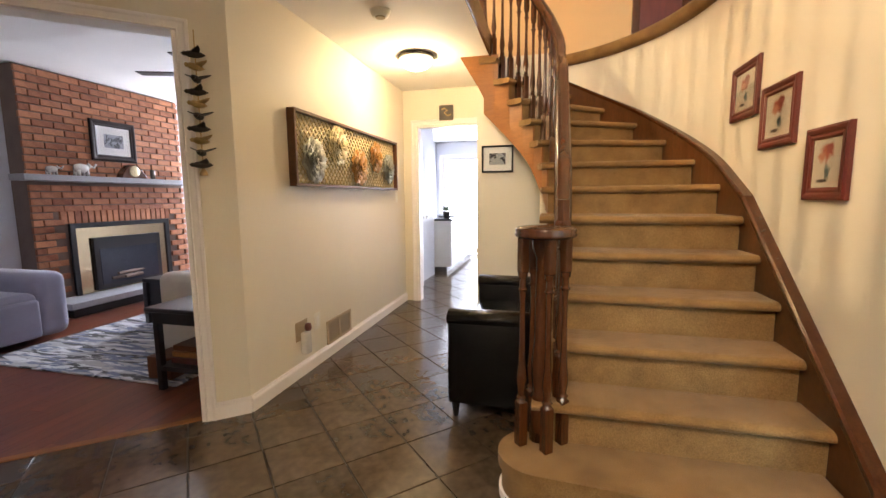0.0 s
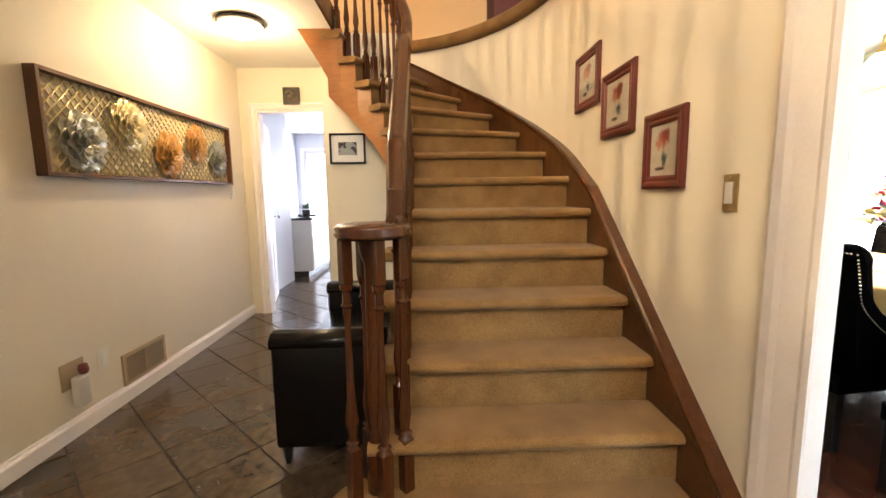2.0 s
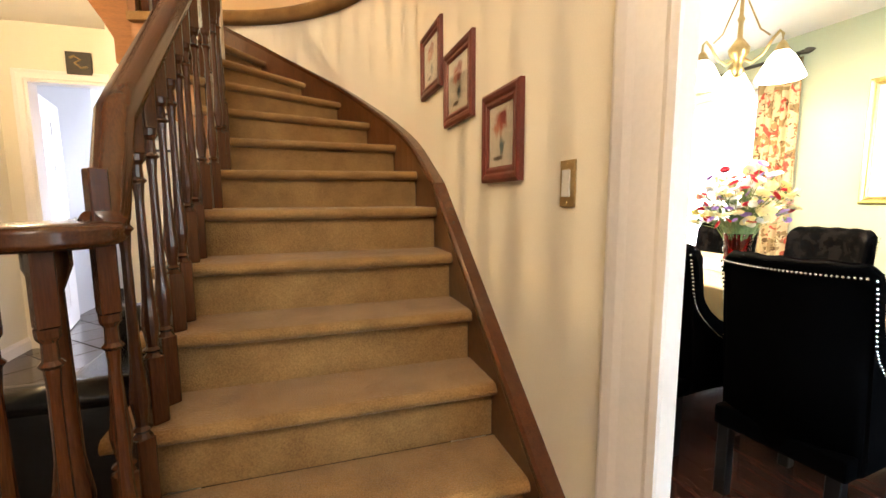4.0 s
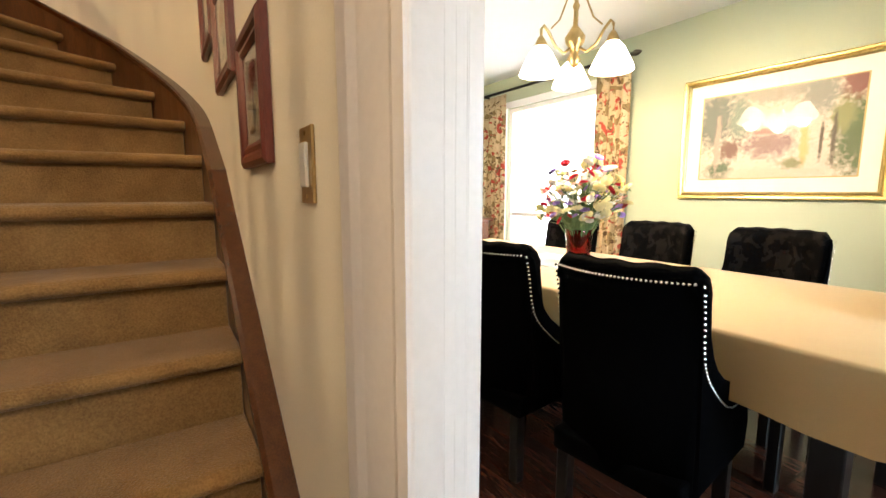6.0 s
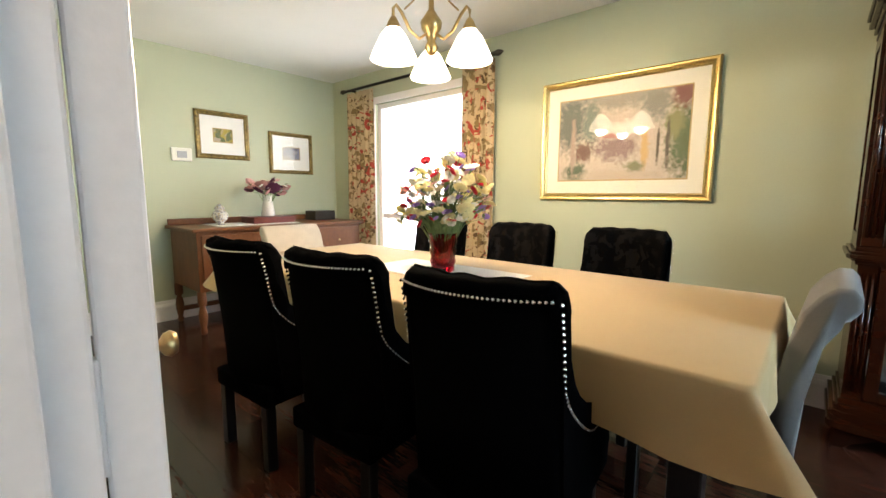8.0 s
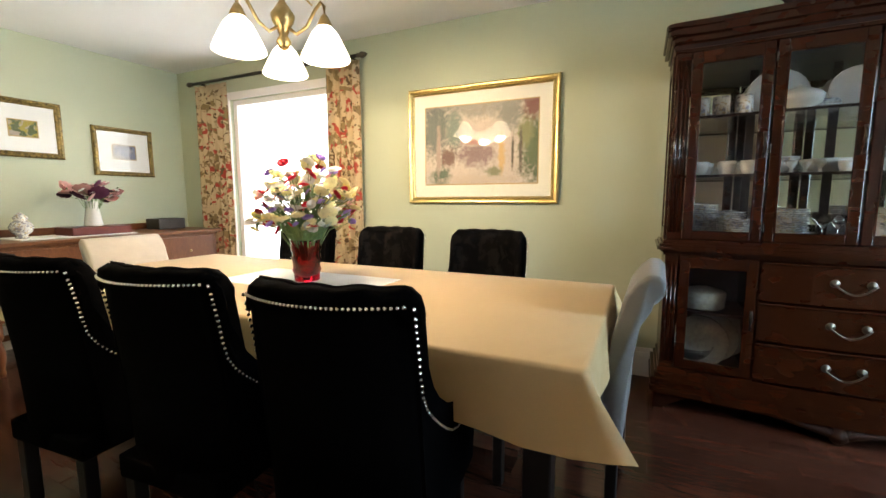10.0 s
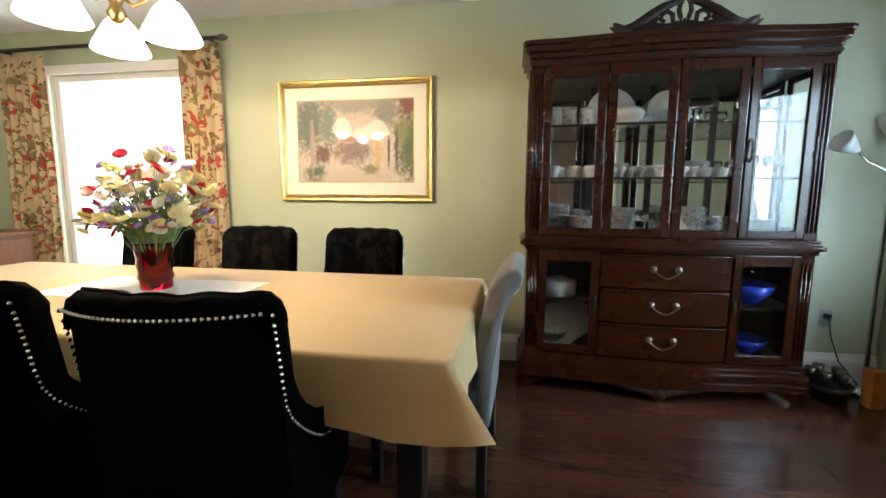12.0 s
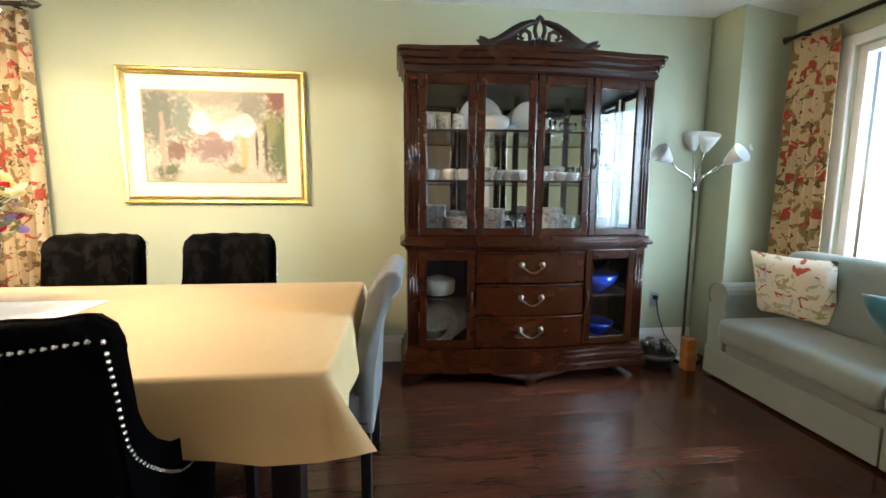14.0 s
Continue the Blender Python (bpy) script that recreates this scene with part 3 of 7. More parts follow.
# balusters and rail
def baluster(h, r=0.016):
    bm = boxes(((-0.021, -0.021, 0), (0.021, 0.021, h * 0.22)), ((-0.018, -0.018, h * 0.84), (0.018, 0.018, h)), bevel=0.003, segs=1)
    z0 = h * 0.22
    L = h * 0.62
    prof = [(0.019, 0), (0.012, 0.02), (0.02, 0.035), (0.012, 0.05), (0.013, 0.08), (0.019, 0.16), (0.018, 0.2), (0.013, 0.3), (0.0105, 0.44), (0.0095, 0.6), (0.009, 0.78), (0.012, 0.86), (0.018, 0.875), (0.012, 0.89), (0.011, 0.95), (0.017, 0.97), (0.018, 1.0)]
    return lathe([(a * 1.18, z0 + b * L) for a, b in prof], 12, bm=bm)


rail_h = 0.92
rail_off = 0.07


def off_in(p, k):
    if p[1] <= ICY:
        return (p[0] + k, p[1])
    v = Vector((p[0] - ICX, p[1] - ICY)).normalized() * (IR + k)
    return (ICX + v.x, ICY + v.y)


b_high = baluster(0.9)
me_b = bpy.data.meshes.new("baluster")
b_high.to_mesh(me_b)
b_high.free()
me_b.materials.append(M_OAK)


def put_baluster(x, y, z, top, parent):
    ob = new("baluster", me_b)
    ob.parent = parent
    ob.location = (x, y, z)
    ob.scale = (1, 1, (top - z) / 0.9)
    ob.rotation_euler = (0, 0, 0.2 * x)


for n in range(2, 14):
    fr = (0.2, 0.7) if n < 7 else (0.25, 0.75)
    for f in fr:
        p = Vector(LEFT[n]).lerp(Vector(LEFT[n + 1]), f)
        x, y = off_in(tuple(p), rail_off)
        put_baluster(x, y, n * RISE, (n + f) * RISE + rail_h - 0.09, stairs)
rail_path = [(3.58, 4.45, 1.125), (3.58, 4.5, 1.15)] + [(*off_in(p, rail_off), z + rail_h - 0.06) for p, z in inner if p[1] > 4.55]
rail_sec = [(-0.032, -0.03), (-0.036, -0.005), (-0.03, 0.004), (-0.034, 0.018), (-0.022, 0.034), (0, 0.039), (0.022, 0.034), (0.034, 0.018), (0.03, 0.004), (0.036, -0.005), (0.032, -0.03)]
part("handrail", sweep(rail_path, rail_sec), M_OAK, stairs, "polished oak handrail", smooth=True)
# volute with its newel and ring of balusters
part("volute_cap", lathe([(0.108, 0), (0.122, 0.006), (0.128, 0.016), (0.12, 0.024), (0.126, 0.034), (0.117, 0.045), (0.086, 0.05), (0.0, 0.052)], 36, pose(3.51, 4.41, 1.09)), M_OAK, stairs, "dark polished round volute", smooth=True)
part("newel", lathe([(0.04, 0.19), (0.04, 0.36), (0.028, 0.375), (0.04, 0.39), (0.027, 0.41), (0.033, 0.46), (0.037, 0.55), (0.026, 0.64), (0.022, 1.0), (0.04, 1.05), (0.04, 1.09)], 20, pose(3.495, 4.43, 0)), M_OAK, stairs, smooth=True)
for x, y in ((3.422, 4.37), (3.53, 4.335), (3.595, 4.42), (3.46, 4.49)):
    put_baluster(x, y, RISE, 1.092, stairs)
# landing fascia and its rail
part("landing_fascia", boxes(((WELL - 0.0, 1.0, CH - 0.01), (WELL + 0.02, 6.52, UP + 0.01)), bevel=0.004), M_OAK, stairs, "oak fascia of the landing")
part("landing_rail", sweep([(WELL - 0.04, 1.0, UP + 0.92), (WELL - 0.04, 6.5, UP + 0.92)], rail_sec), M_OAK, stairs, smooth=True)
for k in range(30):
    put_baluster(WELL - 0.04, 6.4 - 0.125 * k, UP, UP + 0.9, stairs)

# ---- dining table and chairs ----
TX0, TX1, TY0, TY1 = 5.815, 6.93, 3.83, 6.62


def cloth():
    """The table linen: a flat top with hanging sides that fold at the corners."""
    bm = bmesh.new()
    cx, cy, hx, hy, r = (TX0 + TX1) / 2, (TY0 + TY1) / 2, (TX1 - TX0) / 2, (TY1 - TY0) / 2, 0.03
    loop = []
    for sx, sy, d0 in ((1, 1, 0), (-1, 1, 90), (-1, -1, 180), (1, -1, 270)):
        ccx, ccy = cx + sx * (hx - r), cy + sy * (hy - r)
        for k in range(7):
            a = radians(d0 + 90 * k / 6)
            loop.append((ccx, ccy, math.cos(a), math.sin(a), 1 - abs(k - 3) / 3))
        nx, ny, d1 = [(-1, 1, 90), (-1, -1, 180), (1, -1, 270), (1, 1, 0)][[0, 90, 180, 270].index(d0)]
        a = radians(d0 + 90)
        ex, ey = cx + nx * (hx - r), cy + ny * (hy - r)
        steps = 22 if abs(ey - ccy) > 1.5 else 10
        for k in range(1, steps):
            f = k / steps
            loop.append((ccx + (ex - ccx) * f, ccy + (ey - ccy) * f, math.cos(a), math.sin(a), 0))
    rows = []
    drop = 0.2
    for j in range(10):
        ring = []
        for i, (x, y, dx, dy, cn) in enumerate(loop):
            f = max(0, (j - 2) / 7)
            wob = noise.noise(Vector((x * 3.1, y * 3.1, 0.7))) * 0.032 + noise.noise(Vector((x * 9, y * 9, 3))) * 0.006
            out = r * min(1, (0.55, 0.87, 1.0, 1, 1, 1, 1, 1, 1, 1)[j]) + f * (0.012 + wob * 2.2 + cn ** 1.3 * 0.075 + 0.03 * max(0.0, math.sin(9.0 * (x - TX0)) * math.exp(-4 * (x - TX0))))
            z = 0.762 - (0.0, 0.004, 0.014)[j] if j < 3 else 0.748 - f * (drop - cn * 0.03 + 0.015 * noise.noise(Vector((x * 2, y * 2, 9))))
            lift = 0.045 * f * cn if x < cx and y < cy else 0.0
            ring.append(bm.verts.new((x + dx * out, y + dy * out - lift, z + 0.3 * lift)))
        rows.append(ring)
    n = len(loop)
    for a, b in zip(rows, rows[1:]):
        for i in range(n):
            bm.faces.new((a[i], b[i], b[(i + 1) % n], a[(i + 1) % n]))
    bm.faces.new(rows[0])
    bmesh.ops.recalc_face_normals(bm, faces=bm.faces[:])
    bmesh.ops.triangulate(bm, faces=[f for f in bm.faces if len(f.verts) > 4])
    return bm


table = thing("dining_table", pose(0, 0, 0), "long dark dining table hidden under a tan cloth", "table")
part("tabletop", boxes(((TX0 + 0.02, TY0 + 0.02, 0.715), (TX1 - 0.02, TY1 - 0.02, 0.757)), bevel=0.006), M_BLACKW, table)
part("apron", boxes(((TX0 + 0.12, TY0 + 0.12, 0.63), (TX1 - 0.12, TY1 - 0.12, 0.715))), M_BLACKW, table)
for x in (TX0 + 0.13, TX1 - 0.13):
    for y in (TY0 + 0.14, TY1 - 0.14):
        part("leg", boxes(((x - 0.04, y - 0.04, 0), (x + 0.04, y + 0.04, 0.64)), bevel=0.006), M_BLACKW, table)
tagged(part("tablecloth", cloth(), M_CLOTH, smooth=True), "tan linen tablecloth with fold creases on the dining table", "tablecloth")


NAIL = bpy.data.meshes.new("nail")
nb = lathe([(0.005, -0.001), (0.0044, 0.002), (0.0022, 0.0037), (0.0, 0.0042)], 8)
nb.to_mesh(NAIL)
nb.free()
NAIL.materials.append(M_NICKEL)


def velvet_chair(m):
    """A winged parsons chair that faces +x, its back at x = 0."""
    ob = thing("dining_chair", m, "black velvet winged dining chair with nickel nailhead trim", "chair", "chairs round the table")
    w, BOW = 0.215, 0.065

    def lean(z):
        return -0.06 * max(0.0, (z - 0.45) / 0.55)
    # bowed back with a rolled, tufted top
    bm = bmesh.new()
    rows = []
    prof = [(0.0, 0.30), (0.0, 0.6), (0.0, 0.9), (-0.006, 0.925), (-0.014, 0.943), (-0.008, 0.966), (0.022, 0.98), (0.06, 0.968), (0.078, 0.935), (0.07, 0.89), (0.08, 0.7), (0.09, 0.47)]
    N = 24
    for k in range(N + 1):
        y = -w + 2 * w * k / N
        e = abs(y) / w
        tuft = 0.5 + 0.5 * math.cos(k * math.pi / 3)
        row = []
        for x, z in prof:
            zz = z
            if z > 0.92:
                zz = z - max(0, e - 0.86) ** 2 * 1.7 + 0.005 * tuft * (z > 0.955)
            row.append(bm.verts.new((x + lean(z) + BOW * e * e + (0.008 * tuft if x > 0.055 and z > 0.6 else 0), y, zz)))
        rows.append(row)
    for a, b in zip(rows, rows[1:]):
        for j in range(len(prof)):
            bm.faces.new((a[j], a[(j + 1) % len(prof)], b[(j + 1) % len(prof)], b[j]))
    bm.faces.new(rows[0])
    bm.faces.new(rows[-1])
    bmesh.ops.recalc_face_normals(bm, faces=bm.faces[:])
    back = part("backrest", bm, M_BLACKV, ob, smooth=True)
    pad = [(0.03, 0.983), (0.063, 0.971), (0.082, 0.936), (0.075, 0.89), (0.085, 0.7), (0.095, 0.48), (0.06, 0.48), (0.05, 0.7), (0.04, 0.93)]
    bm, rows = bmesh.new(), []
    for k in range(N + 1):
        y = (-w + 2 * w * k / N) * 0.985
        e, tuft = abs(y) / w, 0.5 + 0.5 * math.cos(k * math.pi / 3)
        rows.append([bm.verts.new((x + lean(z) + BOW * e * e + (0.009 * tuft if x > 0.055 and z > 0.6 else 0), y, z + (0.006 * tuft - max(0, e - 0.86) ** 2 * 1.7 if z > 0.92 else 0))) for x, z in pad])
    for a, b in zip(rows, rows[1:]):
        for j in range(len(pad)):
            bm.faces.new((a[j], a[(j + 1) % len(pad)], b[(j + 1) % len(pad)], b[j]))
    bm.faces.new(rows[0])
    bm.faces.new(rows[-1])
    bmesh.ops.recalc_face_normals(bm, faces=bm.faces[:])
    part("back_pad", bm, M_DAMASK, back, "tufted black damask velvet", smooth=True)
    # wings that sweep down into the seat sides
    wing = [(0.012, 0.93), (0.035, 0.945), (0.052, 0.93), (0.058, 0.88), (0.066, 0.82), (0.082, 0.76), (0.108, 0.71), (0.15, 0.663), (0.21, 0.62), (0.28, 0.59), (0.36, 0.572), (0.43, 0.552), (0.468, 0.518), (0.49, 0.47), (0.5, 0.40), (0.5, 0.30), (0.066, 0.30), (0.066, 0.45), (0.036, 0.72)]
    for s in (-1, 1):
        t = prism(wing, 0, 0.055, 0.014, 3)
        t.transform(Matrix(((1, 0, 0, 0), (0, 0, s, s * (w - 0.045)), (0, 1, 0, 0), (0, 0, 0, 1))))
        bmesh.ops.recalc_face_normals(t, faces=t.faces[:])
        part("wing", t, M_BLACKV, ob)
    part("seat", boxes(((0.05, -w + 0.01, 0.36), (0.52, w - 0.01, 0.49)), bevel=0.03, segs=3), M_DAMASK, ob)
    part("seat_frame", boxes(((0.0, -w + 0.005, 0.29), (0.51, w - 0.005, 0.37)), bevel=0.01), M_BLACKV, ob)
    for x, y in ((0.03, -w + 0.04), (0.03, w - 0.04), (0.46, -w + 0.04), (0.46, w - 0.04)):
        part("leg", prism([(x - 0.022, y - 0.022), (x + 0.022, y - 0.022), (x + 0.022, y + 0.022), (x - 0.022, y + 0.022)], 0, 0.3, 0.003, 1), M_BLACKW, ob)
    # nailheads across the back and down both sides
    line = []
    top_z, edge = 0.943, w - 0.008
    k = int(2 * edge / 0.0115)
    for i in range(k + 1):
        y = -edge + 2 * edge * i / k
        e = abs(y) / w
        line.append((-0.016 + lean(top_z) + BOW * e * e, y, top_z, (-1, 0, 0)))
    side = [(0.002, 0.938), (0.008, 0.915), (0.018, 0.87), (0.028, 0.82), (0.036, 0.77), (0.048, 0.722), (0.072, 0.683), (0.11, 0.643), (0.16, 0.6), (0.21, 0.562), (0.26, 0.531), (0.31, 0.512), (0.36, 0.505), (0.41, 0.51)]
    for s in (-1, 1):
        for (x0, z0), (x1, z1) in zip(side, side[1:]):
            c = max(1, round(math.hypot(x1 - x0, z1 - z0) / 0.016))
            for i in range(c):
                f = i / c
                line.append((x0 + (x1 - x0) * f, s * (w + 0.01), z0 + (z1 - z0) * f, (0, s, 0)))
    for x, y, z, d in line:
        nl = new("nail", NAIL)
        nl.parent = ob
        nl.matrix_local = Matrix.Translation((x, y, z)) @ Vector(d).to_track_quat("Z", "Y").to_matrix().to_4x4()
    return ob


ch = velvet_chair(pose(5.53, 4.382, 0, 0, 0, 6))
copy_thing(ch, pose(5.515, 4.995, 0, 0, 0, 5))
copy_thing(ch, pose(5.47, 5.6, 0, 0, 0, 4))
copy_thing(ch, pose(7.16, 5.19, 0, 0, 0, 181))
copy_thing(ch, pose(7.16, 4.535, 0, 0, 0, 179))
copy_thing(ch, pose(7.16, 5.88, 0, 0, 0, 180))


def scroll_chair(m, mat, label):
    """An upholstered chair with a rolled back that faces +x."""
    ob = thing("end_chair", m, label, "chair", "chairs round the table")
    w = 0.24
    prof = [(0.04, 0.30), (0.03, 0.55), (0.0, 0.74), (-0.02, 0.81), (-0.05, 0.825), (-0.07, 0.855), (-0.07, 0.89), (-0.05, 0.915), (-0.015, 0.915), (0.02, 0.885), (0.055, 0.83), (0.085, 0.7), (0.105, 0.48), (0.11, 0.30)]
    t = prism(prof, -w, w, 0.015, 3)
    t.transform(Matrix(((1, 0, 0, 0), (0, 0, 1, 0), (0, 1, 0, 0), (0, 0, 0, 1))))
    bmesh.ops.recalc_face_normals(t, faces=t.faces[:])
    part("backrest", t, mat, ob, smooth=True)
    part("seat", boxes(((0.06, -w, 0.33), (0.54, w, 0.48)), bevel=0.03, segs=3), mat, ob, smooth=True)
    for x, y in ((0.07, -w + 0.03), (0.07, w - 0.03), (0.5, -w + 0.03), (0.5, w - 0.03)):
        part("leg", boxes(((x - 0.02, y - 0.02, 0), (x + 0.02, y + 0.02, 0.34)), bevel=0.003, segs=1), M_BLACKW, ob)
    part("piping", boxes(((0.06, -w - 0.004, 0.34), (0.545, w + 0.004, 0.348))), M_NICKEL, ob)
    return ob


scroll_chair(pose(6.56, 3.715, 0, 0, 0, 88), M_GREYF, "light grey linen end chair with a rolled back")
scroll_chair(pose(6.5, 6.95, 0, 0, 0, -90), M_BEIGEF, "oatmeal linen end chair with a rolled back")


# ---- windows, curtains and what is outside ----
M_DAYLIGHT = glow_material("overcast_daylight", (0.93, 0.97, 1.0), 3.0)


def backdrop(name, a, b):
    tagged(part(name, boxes((a, b)), M_DAYLIGHT), "overcast white daylight outside", kind="structure")


backdrop("backdrop", (10.2, 3.5, -1), (10.25, 10.5, 5))
backdrop("backdrop", (3.0, -2.6, -1), (9.9, -2.55, 5))
backdrop("backdrop", (-0.5, 14.0, -1), (5.5, 14.05, 5))
backdrop("backdrop", (-3.6, 11.0, -1), (0.6, 11.05, 5))
# glowing board behind the added entry window, out of view
backdrop("backdrop", (0.5, -1.6, 1.5), (6, -1.55, 6))


def window(name, m, w, z0, z1, rails=(), stiles=(), depth=0.12):
    """A white window in a hole w wide; local x along it, y into the room."""
    ob = thing(name, m, "white framed window full of bright daylight", "window", kind="structure")
    f = 0.05
    part("window_frame", boxes(((0, -0.1, z0), (f, -0.03, z1)), ((w - f, -0.1, z0), (w, -0.03, z1)), ((f, -0.1, z0), (w - f, -0.03, z0 + f)), ((f, -0.1, z1 - f), (w - f, -0.03, z1)), bevel=0.004), M_WHITE, ob)
    for r in rails:
        part("rail", boxes(((f, -0.09, r - 0.025), (w - f, -0.04, r + 0.025)), bevel=0.004), M_WHITE, ob)
    for s in stiles:
        part("stile", boxes(((s - 0.025, -0.085, z0 + f), (s + 0.025, -0.045, z1 - f)), bevel=0.004), M_WHITE, ob)
    p = part("pane", boxes(((f, -0.07, z0 + f), (w - f, -0.066, z1 - f))), M_GLASS, ob)
    p.visible_shadow = False
    part("casing", boxes(((-0.07, 0.0, z0 - 0.02), (0, 0.02, z1 + 0.07)), ((w, 0.0, z0 - 0.02), (w + 0.07, 0.02, z1 + 0.07)), ((0, 0.0, z1), (w, 0.02, z1 + 0.07)), bevel=0.004), M_WHITE, ob)
    part("window_sill", boxes(((-0.08, -0.03, z0 - 0.03), (w + 0.08, 0.045, z0))), M_WHITE, ob)
    return ob


window("window_1", pose(FX, 6.12, 0, 0, 0, 90), 1.3, 0.05, 2.12, rails=(0.93,))
window("window_2", pose(5.14, WY, 0), 2.13, 0.72, 2.12, stiles=(0.71, 1.42))
window("window_3", pose(1.15, 12.1, 0, 0, 0, 180), 2.05, 0.05, 2.15, stiles=(1.02,)).matrix_world = pose(3.2, 12.1, 0, 0, 0, 180)
window("window_4", pose(0, 0, 0), 1.5, 0.8, 2.2, stiles=(0.75,)).matrix_world = pose(-0.45, 9.2, 0, 0, 0, 180)
# unseen window, added as an opening for the stair fill
window("added_entry_window", pose(2.5, 0.82, 0), 1.6, 3.1, 4.5, stiles=(0.8,))
deck = thing("deck_railing", pose(8.9, 6.8, 0), "pale painted deck railing outside the window", "railing")
part("top_rail", boxes(((-0.04, -1.5, 0.9), (0.04, 1.5, 0.95)), bevel=0.004), M_FROST, deck)
for k in range(22):
    part("slat", boxes(((-0.015, -1.45 + 0.135 * k, 0.0), (0.015, -1.4 + 0.135 * k, 0.9))), M_FROST, deck)
tagged(part("deck", boxes(((8.0, 4.5, -0.15), (10.1, 9.5, -0.02))), M_STONE), kind="structure")


def curtain(name, p, q, z0, z1, folds, seed, label, spread=1.0):
    """A hanging cloth from p to q in the plan, in soft folds."""
    rng = random.Random(seed)
    bm = bmesh.new()
    a, b = Vector(p), Vector(q)
    d = (b - a).normalized()
    n = Vector((d.y, -d.x))
    cols, rows_n = folds * 8, 16
    ph = [rng.uniform(0.6, 1.4) for _ in range(folds + 1)]
    rows = []
    for j in range(rows_n + 1):
        f = j / rows_n
        z = z1 + (z0 - z1) * f
        row = []
        for i in range(cols + 1):
            u = i / cols
            amp = 0.028 * ph[int(u * folds)] * (0.6 + 0.5 * f)
            s = math.sin(u * folds * 2 * math.pi + 0.5 * math.sin(3 * f + seed))
            wd = 1 + (spread - 1) * f
            c = a + (b - a) * (0.5 + (u - 0.5) * wd) + n * (s * amp)
            row.append(bm.verts.new((c.x, c.y, z + 0.004 * math.sin(40 * u))))
        rows.append(row)
    for r0, r1 in zip(rows, rows[1:]):
        for i in range(cols):
            bm.faces.new((r0[i], r0[i + 1], r1[i + 1], r1[i]))
    g = bmesh.ops.extrude_face_region(bm, geom=bm.faces[:])
    bmesh.ops.translate(bm, verts=[v for v in g["geom"] if isinstance(v, bmesh.types.BMVert)], vec=(n.x * 0.004, n.y * 0.004, 0))
    bmesh.ops.recalc_face_normals(bm, faces=bm.faces[:])
    return tagged(part(name, bm, M_CURTAIN, smooth=True), label, "curtain", "floral curtains")


CL = "cream linen curtain with red and brown flowers, hanging in folds"
curtain("curtain", (FX - 0.09, 7.36), (FX - 0.09, 7.80), 0.02, 2.265, 6, 1, CL, 1.05)
curtain("curtain", (FX - 0.09, 5.83), (FX - 0.09, 6.16), 0.02, 2.265, 5, 2, CL, 1.05)
curtain("curtain", (7.27, WY + 0.11), (7.6, WY + 0.11), 0.02, 2.25, 5, 3, CL, 1.15)


def curtain_rod(p, q, z, wall_dir):
    ob = thing("curtain_rod", pose(0, 0, 0), "dark bronze curtain rod with finials", "curtain rod")
    part("rod", sweep([(*p, z), (*q, z)], ring_section(0.014, 10)), M_IRON, ob, smooth=True)
    d = (Vector((*q, 0)) - Vector((*p, 0))).normalized()
    for e, s in ((Vector((*p, z)), -1), (Vector((*q, z)), 1)):
        m = Matrix.Translation(e) @ (d * s).to_track_quat("Z", "Y").to_matrix().to_4x4()
        part("finial", lathe([(0.014, 0), (0.02, 0.006), (0.012, 0.016), (0.022, 0.03), (0.026, 0.045), (0.018, 0.07), (0.008, 0.09), (0.0, 0.1)], 12, m), M_PEWTER, ob, smooth=True)
        b = e - d * s * 0.08
        part("bracket", sweep([b, b + Vector((*wall_dir, 0))], ring_section(0.01, 8)), M_IRON, ob)
    return ob


curtain_rod((FX - 0.09, 5.84), (FX - 0.09, 7.83), 2.295, (0.09, 0))
curtain_rod((7.62, WY + 0.11), (4.7, WY + 0.11), 2.28, (0, -0.11))


# ---- pictures ----
def picture(name, m, w, h, t, border, mat_w, frame_mat, art_mat, label, mat=M_MAT, inner=None):
    """A framed picture; local x along it, z up, its back at y = 0 and its face to -y."""
    ob = thing(name, m, label, "picture")
    sec = [(0, 0), (0, t * 0.7), (border * 0.2, t), (border * 0.45, t * 0.92), (border * 0.6, t * 0.7), (border * 0.8, t * 0.78), (border, t * 0.55), (border, 0)]
    t_ = bmesh.new()
    rings = []
    for cx, cz, sx, sz in ((0, 0, 1, 1), (w, 0, -1, 1), (w, h, -1, -1), (0, h, 1, -1)):
        rings.append([t_.verts.new((cx + sx * s, -u, cz + sz * s)) for s, u in sec])
    for i in range(4):
        a, b = rings[i], rings[(i + 1) % 4]
        for j in range(len(sec)):
            t_.faces.new((a[j], a[(j + 1) % len(sec)], b[(j + 1) % len(sec)], b[j]))
    bmesh.ops.recalc_face_normals(t_, faces=t_.faces[:])
    part("frame", t_, frame_mat, ob)
    part("mat", boxes(((border, -t * 0.35, border), (w - border, -0.002, h - border))), mat, ob)
    k = border + mat_w
    if mat_w > 0.03:
        part("mat_edge", boxes(((k - 0.008, -t * 0.38, k - 0.008), (w - k + 0.008, -t * 0.3, h - k + 0.008))), M_BRASS if inner is None else inner, ob)
    part("print", boxes(((k, -t * 0.42, k), (w - k, -t * 0.32, h - k))), art_mat, ob)
    g = part("glass", boxes(((border, -t * 0.5, border), (w - border, -t * 0.48, h - border))), M_PANE, ob)
    return ob


